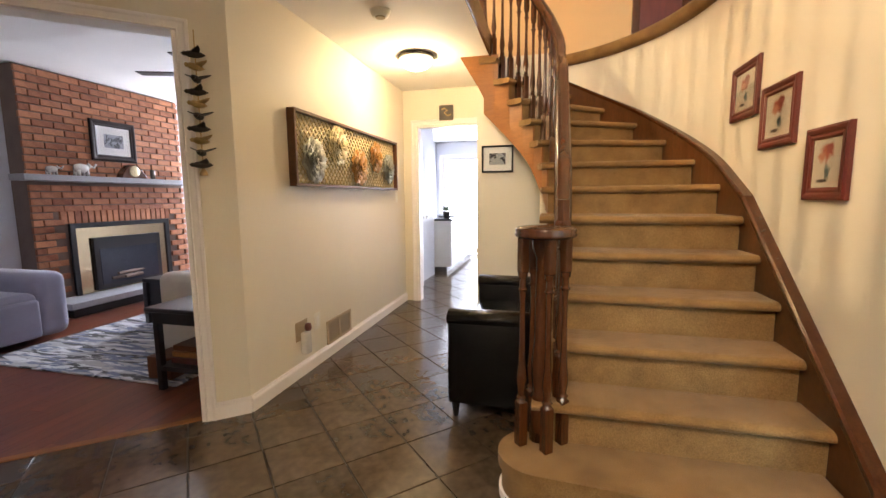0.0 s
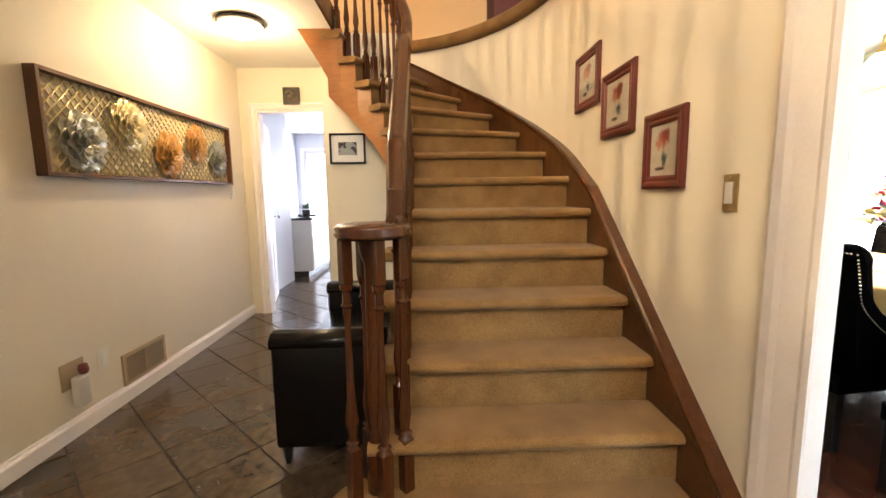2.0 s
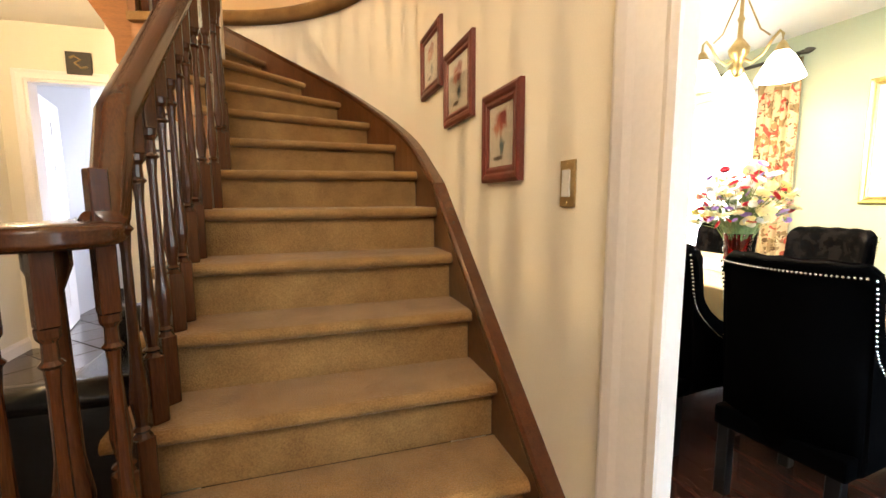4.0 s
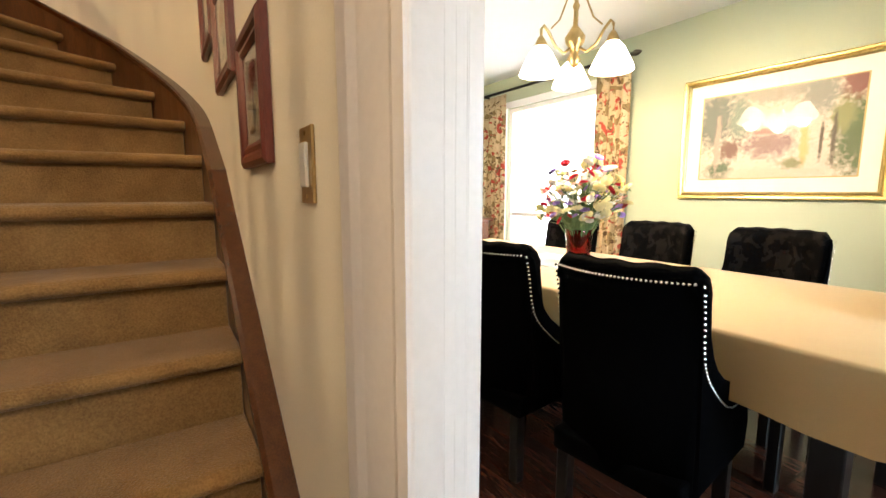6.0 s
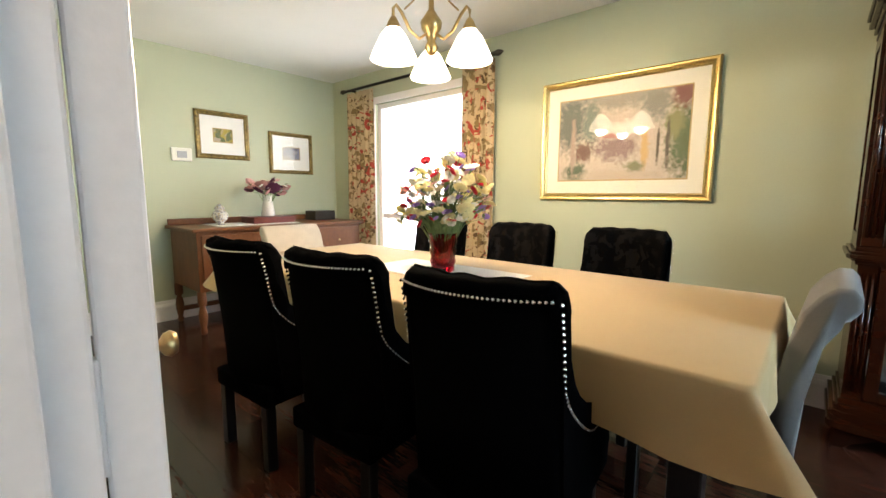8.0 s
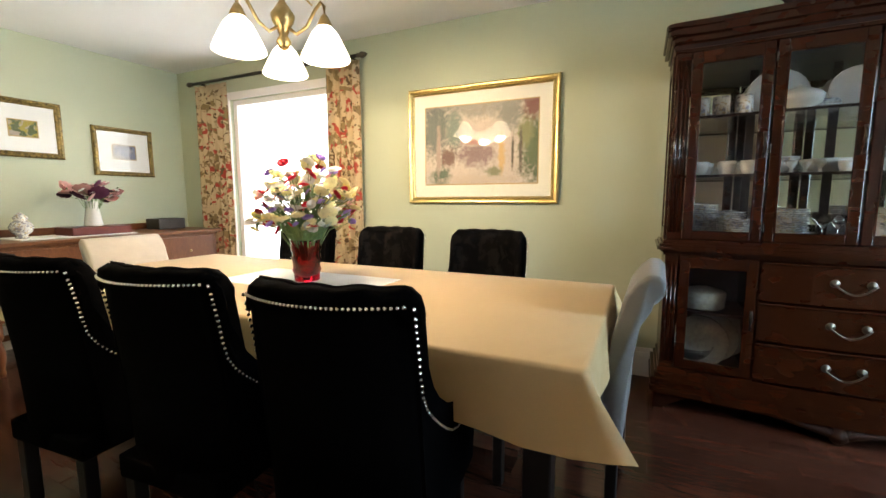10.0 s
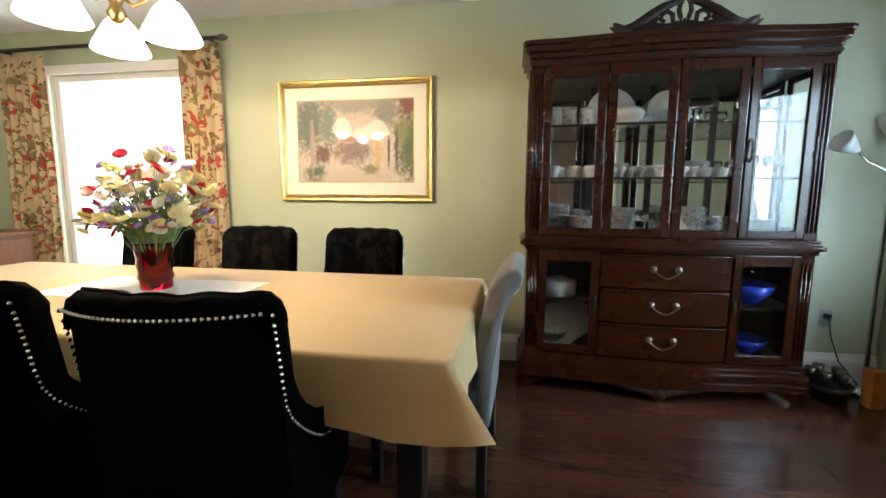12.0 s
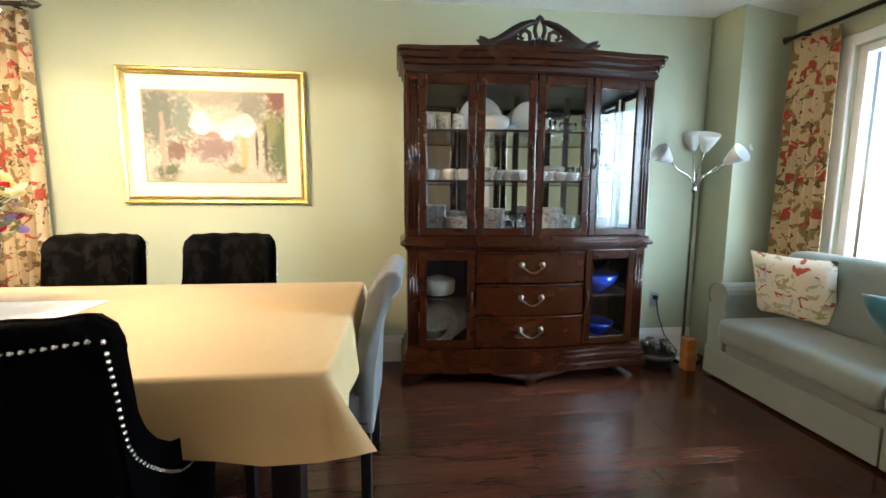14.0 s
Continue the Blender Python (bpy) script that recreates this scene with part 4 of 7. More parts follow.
M_PANE = bpy.data.materials.new("picture_glass")
M_PANE.use_nodes = True
pn = M_PANE.node_tree
for nd_ in [x for x in pn.nodes if x.type == "BSDF_PRINCIPLED"]:
    pn.nodes.remove(nd_)
fr, tr, gl, mx = pn.nodes.new("ShaderNodeLayerWeight"), pn.nodes.new("ShaderNodeBsdfTransparent"), pn.nodes.new("ShaderNodeBsdfGlossy"), pn.nodes.new("ShaderNodeMixShader")
fr.inputs["Blend"].default_value = 0.5
pw = pn.nodes.new("ShaderNodeMath")
pw.operation = "POWER"
pw.inputs[1].default_value = 4.0
pm = pn.nodes.new("ShaderNodeMath")
pm.operation = "MULTIPLY_ADD"
pm.inputs[1].default_value, pm.inputs[2].default_value = 0.8, 0.03
pn.links.new(fr.outputs["Facing"], pw.inputs[0])
pn.links.new(pw.outputs[0], pm.inputs[0])
gl.inputs["Roughness"].default_value = 0.02
pn.links.new(pm.outputs[0], mx.inputs[0])
pn.links.new(tr.outputs[0], mx.inputs[1])
pn.links.new(gl.outputs[0], mx.inputs[2])
pn.links.new(mx.outputs[0], pn.nodes["Material Output"].inputs["Surface"])


def landscape(name, layers, scale=6.0, ground=(0.4, 0.33, 0.26)):
    return pattern_material(name, ground, layers, 0.6, 0.0, scale, 0.02)


def painted(name, w, h, sky, bands, speck):
    """A painted print w by h: soft masses (colour, x, z, width, height) over a ground, broken up by brushwork."""
    m = material(name, sky, 0.6, vary=0.15, scale=9, fine=60, bump=0.02)
    n, ln = m.node_tree.nodes, m.node_tree.links
    b = n["Principled BSDF"]
    last = b.inputs["Base Color"].links[0].from_socket
    tc, tx = n.new("ShaderNodeTexCoord"), n.new("ShaderNodeTexNoise")
    tx.inputs["Scale"].default_value, tx.inputs["Detail"].default_value = speck, 4
    ln.new(tc.outputs["Object"], tx.inputs["Vector"])
    for color, x, z, ww, hh in bands:
        mp, ln_ = n.new("ShaderNodeMapping"), n.new("ShaderNodeVectorMath")
        mp.inputs["Scale"].default_value = (1 / (ww * w), 0, 1 / (hh * h))
        mp.inputs["Location"].default_value = (-x / ww, 0, -z / hh)
        ln_.operation = "LENGTH"
        ln.new(tc.outputs["Object"], mp.inputs["Vector"])
        ln.new(mp.outputs[0], ln_.inputs[0])
        sub, mr = n.new("ShaderNodeMath"), n.new("ShaderNodeMapRange")
        sub.operation = "MULTIPLY_ADD"
        sub.inputs[1].default_value = -1.5
        ln.new(tx.outputs["Fac"], sub.inputs[0])
        ln.new(ln_.outputs["Value"], sub.inputs[2])
        mr.inputs["From Min"].default_value, mr.inputs["From Max"].default_value = 0.35, -0.25
        ln.new(sub.outputs[0], mr.inputs["Value"])
        mix = n.new("ShaderNodeMix")
        mix.data_type = "RGBA"
        mix.inputs["B"].default_value = (*color, 1)
        ln.new(mr.outputs[0], mix.inputs["Factor"])
        ln.new(last, mix.inputs["A"])
        last = mix.outputs["Result"]
    ln.new(last, b.inputs["Base Color"])
    return m


GW, GH = 1.155, 0.86
M_GARDEN = painted("garden_print", GW, GH, (0.52, 0.43, 0.35), [((0.3, 0.27, 0.22), 0.5, 0.82, 0.4, 0.12), ((0.13, 0.14, 0.12), 0.2, 0.66, 0.13, 0.3), ((0.17, 0.2, 0.16), 0.33, 0.62, 0.06, 0.2), ((0.09, 0.12, 0.05), 0.86, 0.45, 0.11, 0.34), ((0.22, 0.22, 0.09), 0.8, 0.58, 0.06, 0.14), ((0.2, 0.075, 0.06), 0.86, 0.8, 0.1, 0.13), ((0.24, 0.15, 0.14), 0.49, 0.42, 0.15, 0.12), ((0.16, 0.08, 0.06), 0.29, 0.4, 0.06, 0.1), ((0.09, 0.12, 0.07), 0.24, 0.23, 0.08, 0.09), ((0.56, 0.36, 0.15), 0.65, 0.4, 0.025, 0.2), ((0.24, 0.23, 0.19), 0.7, 0.74, 0.08, 0.16), ((0.5, 0.4, 0.31), 0.5, 0.2, 0.28, 0.05), ((0.36, 0.26, 0.21), 0.22, 0.45, 0.02, 0.26), ((0.2, 0.2, 0.1), 0.6, 0.27, 0.06, 0.045), ((0.4, 0.18, 0.15), 0.48, 0.52, 0.09, 0.03), ((0.1, 0.075, 0.05), 0.77, 0.42, 0.012, 0.2), ((0.1, 0.075, 0.05), 0.72, 0.42, 0.01, 0.18)], 40)
picture("framed_print", pose(FX - 0.001, 5.415, 1.13, 0, 0, -90), 1.155, 0.86, 0.04, 0.05, 0.095, M_GOLD, M_GARDEN, "large garden print in a gilt frame with cream mat")
M_ART1 = landscape("meadow_print", [((0.35, 0.28, 0.05), 1.2, 0.25), ((0.1, 0.12, 0.05), 0.8, 0.2)], 16)
M_ART2 = landscape("seascape_print", [((0.2, 0.22, 0.3), 1.2, 0.25), ((0.1, 0.07, 0.06), 0.6, 0.15)], 16, (0.5, 0.47, 0.45))
M_BLACKGOLD = material("black_gilt_frame", (0.05, 0.035, 0.015), 0.3, 0.5, vary=0.6, scale=30, second=(0.4, 0.27, 0.08))
picture("framed_print", pose(6.25, LY - 0.001, 1.50), 0.50, 0.45, 0.03, 0.045, 0.12, M_BLACKGOLD, M_ART1, "small meadow print in a black and gilt frame", M_PAPER)
picture("framed_print", pose(6.96, LY - 0.001, 1.385), 0.51, 0.44, 0.03, 0.04, 0.12, M_BLACKGOLD, M_ART2, "small seascape print in a black and gilt frame", M_PAPER)


def bouquet_print(i, w, h):
    return painted("bouquet_print_%d" % i, w, h, (0.58, 0.54, 0.46), [((0.36, 0.07, 0.045), 0.48, 0.64, 0.16, 0.13), ((0.24, 0.03, 0.03), 0.56, 0.7, 0.08, 0.09), ((0.5, 0.2, 0.13), 0.4, 0.58, 0.1, 0.08), ((0.03, 0.09, 0.11), 0.53, 0.38, 0.07, 0.09), ((0.02, 0.016, 0.014), 0.42, 0.26, 0.13, 0.03)], 40)


for i, (y, z, w, h) in enumerate(((5.68, 1.70, 0.35, 0.315), (5.275, 1.495, 0.345, 0.315), (4.825, 1.235, 0.285, 0.3))):
    ob = picture("bouquet_picture", pose(SX - 0.001, y, z, 0, 0, -90), w, h, 0.022, 0.052, 0.0, M_REDFRAME, bouquet_print(i, w, h), "mahogany framed print of red flowers in a vase", M_PAPER)
picture("hall_photo", pose(2.905, UY - 0.001, 1.485), 0.29, 0.245, 0.022, 0.016, 0.055, M_BLACK, landscape("mono_photo", [((0.05, 0.05, 0.06), 1.0, 0.25)], 16, (0.35, 0.36, 0.38)), "small black framed photograph with white mat", M_PAPER, M_PAPER)
plq = thing("plaque", pose(2.27, KY - 0.002, 2.14), "small dark green plaque over the kitchen doorway", "plaque")
part("board", boxes(((0, -0.02, 0), (0.165, 0, 0.17)), bevel=0.004), M_IRON, plq)
part("relief", sweep([(0.03, -0.022, 0.12), (0.06, -0.024, 0.135), (0.1, -0.024, 0.11), (0.06, -0.024, 0.085), (0.1, -0.024, 0.05), (0.14, -0.022, 0.06)], ring_section(0.008, 6)), M_BRASS, plq)

# ---- hall ----
M_SILVERG = material("grey_green_metal", (0.36, 0.37, 0.31), 0.35, 0.45, vary=0.35, scale=25)
M_PALEGOLD = material("pale_gold_metal", (0.68, 0.58, 0.32), 0.32, 0.4, vary=0.3, scale=25)
M_COPPER = material("amber_metal", (0.52, 0.28, 0.07), 0.35, 0.45, vary=0.35, scale=25)
art = thing("metal_flower_panel", pose(AX, 7.105, 1.345, 0, 0, 90), "wide wooden framed wall panel with metal flowers on lattice", "wall art")
AW, AH = 1.95, 0.515
part("frame", boxes(((-AW, 0, 0), (-AW + 0.02, -0.06, AH)), ((-0.02, 0, 0), (0, -0.06, AH)), ((-AW + 0.02, 0, 0), (-0.02, -0.06, 0.02)), ((-AW + 0.02, 0, AH - 0.02), (-0.02, -0.06, AH)), bevel=0.002), M_DARKOAK, art)
art.matrix_world = pose(AX, 7.105, 1.345, 0, 0, 90)
M_LINEN = material("champagne_metal_sheet", (0.72, 0.66, 0.52), 0.45, 0.15, vary=0.2, scale=5)
part("backing", boxes(((-AW + 0.015, -0.004, 0.015), (-0.015, -0.012, AH - 0.015))), M_LINEN, art)
bm = bmesh.new()
for s in (1, -1):
    for k in range(-8, 40):
        x0 = -AW + 0.03 + k * 0.058
        pts = []
        for f in (0, 1):
            pts.append((x0 + (AH - 0.04) * f * s + (0 if s > 0 else AH), 0.02 + (AH - 0.04) * f))
        (xa, za), (xb, zb) = pts
        lo, hi = -AW + 0.02, -0.02
        if xa > xb:
            xa, za, xb, zb = xb, zb, xa, za
        if xb <= lo or xa >= hi:
            continue
        if xa < lo:
            za, xa = za + (zb - za) * (lo - xa) / (xb - xa), lo
        if xb > hi:
            zb, xb = za + (zb - za) * (hi - xa) / (xb - xa), hi
        sweep([(xa, -0.017, za), (xb, -0.017, zb)], ring_section(0.0055, 5), bm=bm)
part("lattice", bm, M_PALEGOLD, art, "brass wire lattice", smooth=True)


def metal_flower(x, z, r, mat, seed):
    rng = random.Random(seed)
    bm = bmesh.new()
    for ring, (k, rr, y) in enumerate(((9, r, -0.022), (7, r * 0.72, -0.034), (5, r * 0.46, -0.046), (4, r * 0.25, -0.056))):
        for i in range(k):
            a = 2 * math.pi * (i + rng.random() * 0.4) / k
            t = bmesh.new()
            rows = []
            for u in range(4):
                f = u / 3
                row = []
                for v in range(5):
                    g = (v - 2) / 2
                    wd = rr * 0.52 * math.sin(math.pi * (0.15 + 0.75 * f))
                    row.append(t.verts.new((rr * f, -0.018 * f * f - 0.012 * g * g + 0.006 * math.sin(9 * f), g * wd)))
                rows.append(row)
            for r0, r1 in zip(rows, rows[1:]):
                for v in range(4):
                    t.faces.new((r0[v], r0[v + 1], r1[v + 1], r1[v]))
            merge(bm, t, Matrix.Translation((x, y, z)) @ Matrix.Rotation(a, 4, "Y"))
    lathe([(0.0, -0.006), (0.02, -0.004), (0.022, 0.004), (0.0, 0.012)], 10, Matrix.Translation((x, -0.062, z)) @ Matrix.Rotation(radians(90), 4, "X"), bm)
    ob = part("metal_flower", bm, mat, art, smooth=True)
    md = ob.modifiers.new("thick", "SOLIDIFY")
    md.thickness = 0.002


for x, z, r, mt, sd in ((-1.69, 0.19, 0.165, M_SILVERG, 1), (-1.32, 0.33, 0.165, M_PALEGOLD, 2), (-0.93, 0.19, 0.165, M_COPPER, 3), (-0.55, 0.31, 0.15, M_COPPER, 4), (-0.22, 0.22, 0.155, M_SILVERG, 5)):
    metal_flower(x, z, r, mt, sd)

vent = thing("floor_vent", pose(AX, 5.96, 0.10, 0, 0, 90), "beige painted metal return air grille", "vent")
part("frame", boxes(((-0.41, 0, 0), (-0.385, -0.012, 0.19)), ((-0.025, 0, 0), (0, -0.012, 0.19)), ((-0.385, 0, 0), (-0.025, -0.012, 0.022)), ((-0.385, 0, 0.168), (-0.025, -0.012, 0.19)), ((-0.213, 0, 0.022), (-0.197, -0.012, 0.168))), M_VENT, vent)
part("backing", boxes(((-0.4, 0, 0.01), (-0.01, -0.003, 0.18))), M_GREYF, vent)
for k in range(11):
    part("slat", boxes(((-0.385, -0.003, 0.028 + k * 0.0128), (-0.025, -0.009, 0.034 + k * 0.0128))), M_VENT, vent)
for nm, y, z, h, w in (("wall_outlet", 5.46, 0.27, 0.13, 0.085), ("wall_switch", 7.24, 1.21, 0.115, 0.07)):
    o = thing(nm, pose(AX, y, z, 0, 0, 90), "white plastic cover plate on the wall", "outlet" if "outlet" in nm else "switch")
    part("plate", boxes(((-w, 0, 0), (0, -0.006, h)), bevel=0.003), M_PLASTIC, o)
    part("insert", boxes(((-w * 0.7, -0.006, h * 0.2), (-w * 0.3, -0.01, h * 0.8)), bevel=0.001, segs=1), M_PAPER, o)
pf = thing("plug_in_freshener", pose(AX, 5.30, 0.16, 0, 0, 90), "white plug-in air freshener with a dark top in an outlet", "air freshener")
part("plate", boxes(((-0.17, 0, 0.1), (-0.02, -0.006, 0.24)), bevel=0.003), M_VENT, pf)
part("body", boxes(((-0.125, -0.006, 0.0), (-0.055, -0.06, 0.16)), bevel=0.014, segs=3), M_CHINA, pf, smooth=True)
part("cap", lathe([(0.02, 0), (0.026, 0.02), (0.02, 0.05), (0.0, 0.055)], 12, pose(-0.07, -0.04, 0.165)), M_REDFRAME, pf, smooth=True)
sw = thing("light_switch", pose(SX, 4.338, 1.16, 0, 0, -90), "antique brass switch plate with a white rocker", "switch")
part("plate", boxes(((0, 0, 0), (0.062, -0.006, 0.115)), bevel=0.002), M_BRASS, sw)
part("rocker", boxes(((0.015, -0.006, 0.024), (0.047, -0.012, 0.091)), bevel=0.002), M_CHINA, sw)
for z in (0.01, 0.105):
    part("screw", lathe([(0.004, 0), (0.003, 0.002)], 8, pose(0.031, -0.006, z, 90)), M_BRASS, sw)

hl = thing("hall_ceiling_lamp", pose(2.36, 6.34, CH), "lit frosted glass bowl lamp with bronze rim on the ceiling", "ceiling lamp")
part("rim", lathe([(0.15, -0.03), (0.162, -0.024), (0.16, -0.01), (0.15, 0.0)], 32), M_PEWTER, hl, smooth=True)
part("bowl", lathe([(0.0, -0.125), (0.05, -0.12), (0.1, -0.1), (0.135, -0.07), (0.148, -0.04)], 32), M_HALLSHADE, hl, smooth=True)
sd = thing("smoke_detector", pose(2.40, 5.42, CH), "white round smoke detector on the ceiling", "smoke detector")
part("body", lathe([(0.045, -0.04), (0.055, -0.036), (0.062, -0.02), (0.07, 0.0)], 28), M_PLASTIC, sd, smooth=True)
part("grille", lathe([(0.03, -0.046), (0.034, -0.04)], 20), M_VENT, sd)

bench = thing("leather_bench", pose(2.99, 4.85, 0), "black leather bench with padded arms beside the stairs", "bench")
part("seat", boxes(((0.0, 0.13, 0.28), (0.5, 1.1, 0.44)), bevel=0.03, segs=3), M_LEATHER, bench, smooth=True)
part("base", boxes(((0.02, 0.02, 0.09), (0.48, 1.2, 0.29)), bevel=0.006), M_LEATHER, bench)
for y in (0.0, 1.09):
    part("arm", boxes(((-0.01, y, 0.09), (0.5, y + 0.13, 0.575)), bevel=0.018, segs=3), M_LEATHER, bench, smooth=True)
    part("arm_pad", sweep([(-0.012, y + 0.065, 0.585), (0.5, y + 0.065, 0.585)], [(0.075 * math.cos(a), 0.045 * math.sin(a)) for a in [radians(i * 30) for i in range(12)]]), M_LEATHER, bench, smooth=True)
for x, y in ((0.03, 0.04), (0.45, 0.04), (0.03, 1.16), (0.45, 1.16)):
    part("foot", lathe([(0.014, 0), (0.026, 0.09)], 10, pose(x, y, 0)), M_BLACKW, bench)

# french door leaf folded back in the dining room
fd = thing("french_door", pose(SX + 0.207, 4.142, 0.008, 0, 0, 79), "white french door with glass panes, folded back on the wall", "door")
W_, H_ = 0.74, 2.03
part("leaf_frame", boxes(((0, 0, 0), (0.1, 0.038, H_)), ((W_ - 0.1, 0, 0), (W_, 0.038, H_)), ((0.1, 0, 0), (W_ - 0.1, 0.038, 0.22)), ((0.1, 0, H_ - 0.11), (W_ - 0.1, 0.038, H_)), bevel=0.003), M_WHITE, fd)
for k in range(1, 5):
    z = 0.22 + k * 1.7 / 5
    part("glazing_bar", boxes(((0.1, 0.008, z - 0.011), (W_ - 0.1, 0.03, z + 0.011))), M_WHITE, fd)
for x in (0.28, 0.46):
    part("glazing_bar", boxes(((x - 0.011, 0.007, 0.22), (x + 0.011, 0.031, H_ - 0.11))), M_WHITE, fd)
part("pane", boxes(((0.1, 0.017, 0.22), (W_ - 0.1, 0.021, H_ - 0.11))), M_GLASS, fd)
for z in (0.25, 1.0, 1.8):
    part("hinge", boxes(((-0.002, 0.036, z - 0.045), (0.012, 0.046, z + 0.045)), bevel=0.002), M_WHITE, fd)
part("door_knob", lathe([(0.026, 0), (0.026, 0.006), (0.011, 0.012), (0.011, 0.035), (0.024, 0.043), (0.029, 0.056), (0.022, 0.068), (0.0, 0.072)], 18, pose(W_ - 0.06, 0.0, 0.84, 90)), M_BRASS, fd, "polished brass knob", smooth=True)
# bird garland on the living room casing
gar = thing("bird_garland", pose(ja.x - du.x * 0.085, ja.y - du.y * 0.085, 0), "string of little dark metal birds hanging on the casing", "garland")
gx, gy = jn.x * 0.05, jn.y * 0.05
part("string", sweep([(gx, gy, 1.40), (gx, gy, 2.12)], ring_section(0.003, 6)), M_BRASS, gar)
for k in range(10):
    z = 2.0 - 0.062 * k
    bm = bmesh.new()
    lathe([(0.0, -0.05), (0.012, -0.03), (0.02, 0.0), (0.016, 0.03), (0.01, 0.042), (0.012, 0.052), (0.0, 0.064)], 8, Matrix.Rotation(radians(90), 4, "X"), bm)
    for s in (-1, 1):
        t = prism([(0, -0.02), (s * 0.03, -0.012), (s * 0.07, 0.02), (s * 0.045, 0.026), (0, 0.02)], 0.0, 0.005)
        merge(bm, t, Matrix.Rotation(radians(-22 * s), 4, "Y"))
    bm.transform(pose(gx, gy, z, 0, 0, -50 + 37 * (k % 3)))
    part("bird", bm, (M_IRON, M_BRASS, M_BLACK)[k % 3], gar)
part("bell", lathe([(0.022, 0), (0.02, 0.015), (0.01, 0.035), (0.0, 0.04)], 10, pose(gx, gy, 1.385)), M_BRASS, gar, smooth=True)
# upper door frame and dark door seen over the ledge
tagged(part("baseboard", boxes(((0.95, 8.975, UP), (4.52, 8.998, UP + 0.13))), M_WHITE), kind="structure")
ud = thing("upper_door", pose(4.62, 9.0, UP), "dark mahogany door and frame upstairs", "door", kind="structure")
part("leaf", boxes(((0.0, -0.05, 0), (0.5, -0.002, 2.05)), bevel=0.004), M_REDFRAME, ud)
part("frame", boxes(((-0.09, -0.07, 0), (0, -0.002, 2.14)), ((0.5, -0.07, 0), (0.62, -0.002, 2.14)), bevel=0.006), M_OAK, ud)

# ---- china cabinet ----
hutch = thing("china_cabinet", pose(FX - 0.015, 2.845, 0, 0, 0, -90), "tall cherry wood china cabinet with glass doors and carved crest", "cabinet")
HW = 0.765


def front(u, bow=0.055, base=0.40):
    return -(base + bow * max(0.0, math.cos(math.pi * u / 1.15)) if abs(u) < 0.575 else base)


def slab(z0, z1, grow, bevel=0.006, bow=0.055, base=0.40, w=HW):
    e, c = w + grow, 0.034 if grow >= 0.02 else 0.0
    us = [-e + c + 2 * (e - c) * i / 24 for i in range(25)]
    pts = [(u, front(u * w / e, bow, base) - grow) for u in us] + ([(e - c * 0.3, front(w, bow, base) - grow + c * 0.3), (e, front(w, bow, base) - grow + c)] if c else []) + [(e, 0), (-e, 0)] + ([(-e, front(w, bow, base) - grow + c), (-e + c * 0.3, front(w, bow, base) - grow + c * 0.3)] if c else [])
    return prism(pts, z0, z1, bevel, 2)


def stack(levels, **k):
    bm = bmesh.new()
    for z0, z1, g in levels:
        merge(bm, slab(z0, z1, g, **k))
    return bm


for z0, z1, g in [(0.09, 0.128, 0.042), (0.128, 0.15, 0.03), (0.15, 0.178, 0.036), (0.178, 0.205, 0.02), (0.205, 0.235, 0.008)]:
    part("plinth_moulding", slab(z0, z1, g), M_HUTCH, hutch)
for z0, z1, g in [(0.862, 0.876, 0.012), (0.876, 0.889, 0.024), (0.889, 0.912, 0.042), (0.912, 0.926, 0.03), (0.926, 0.945, 0.014)]:
    part("waist_moulding", slab(z0, z1, g), M_HUTCH, hutch)
for z0, z1, g in [(1.90, 1.945, 0.008), (1.945, 1.975, 0.025), (1.975, 2.01, 0.045), (2.01, 2.035, 0.055)]:
    part("cornice_moulding", slab(z0, z1, g), M_HUTCH, hutch)
part("frieze", stack([(1.915, 1.935, 0.014)]), M_HUTCHD, hutch, "band of carved ornament")
part("lower_side", boxes(((-HW, -0.4, 0.2), (-HW + 0.03, 0, 0.87))), M_HUTCH, hutch)
part("lower_side", boxes(((HW - 0.03, -0.4, 0.2), (HW, 0, 0.87))), M_HUTCH, hutch)
part("lower_back", boxes(((-HW + 0.03, -0.012, 0.2), (HW - 0.03, 0, 0.87))), M_HUTCHD, hutch)
part("upper_back", boxes(((-HW + 0.02, -0.008, 0.94), (HW - 0.02, 0, 1.92))), M_HUTCHD, hutch)
part("mirror", boxes(((-HW + 0.05, -0.014, 0.96), (HW - 0.05, -0.009, 1.88))), M_MIRROR, hutch, "mirror back")
part("inner_top", slab(1.87, 1.9, -0.02, 0), M_HUTCHD, hutch)
for u in (-0.36, 0.0, 0.36):
    part("back_stile", boxes(((u - 0.02, -0.02, 0.95), (u + 0.02, -0.014, 1.88))), M_HUTCHD, hutch)
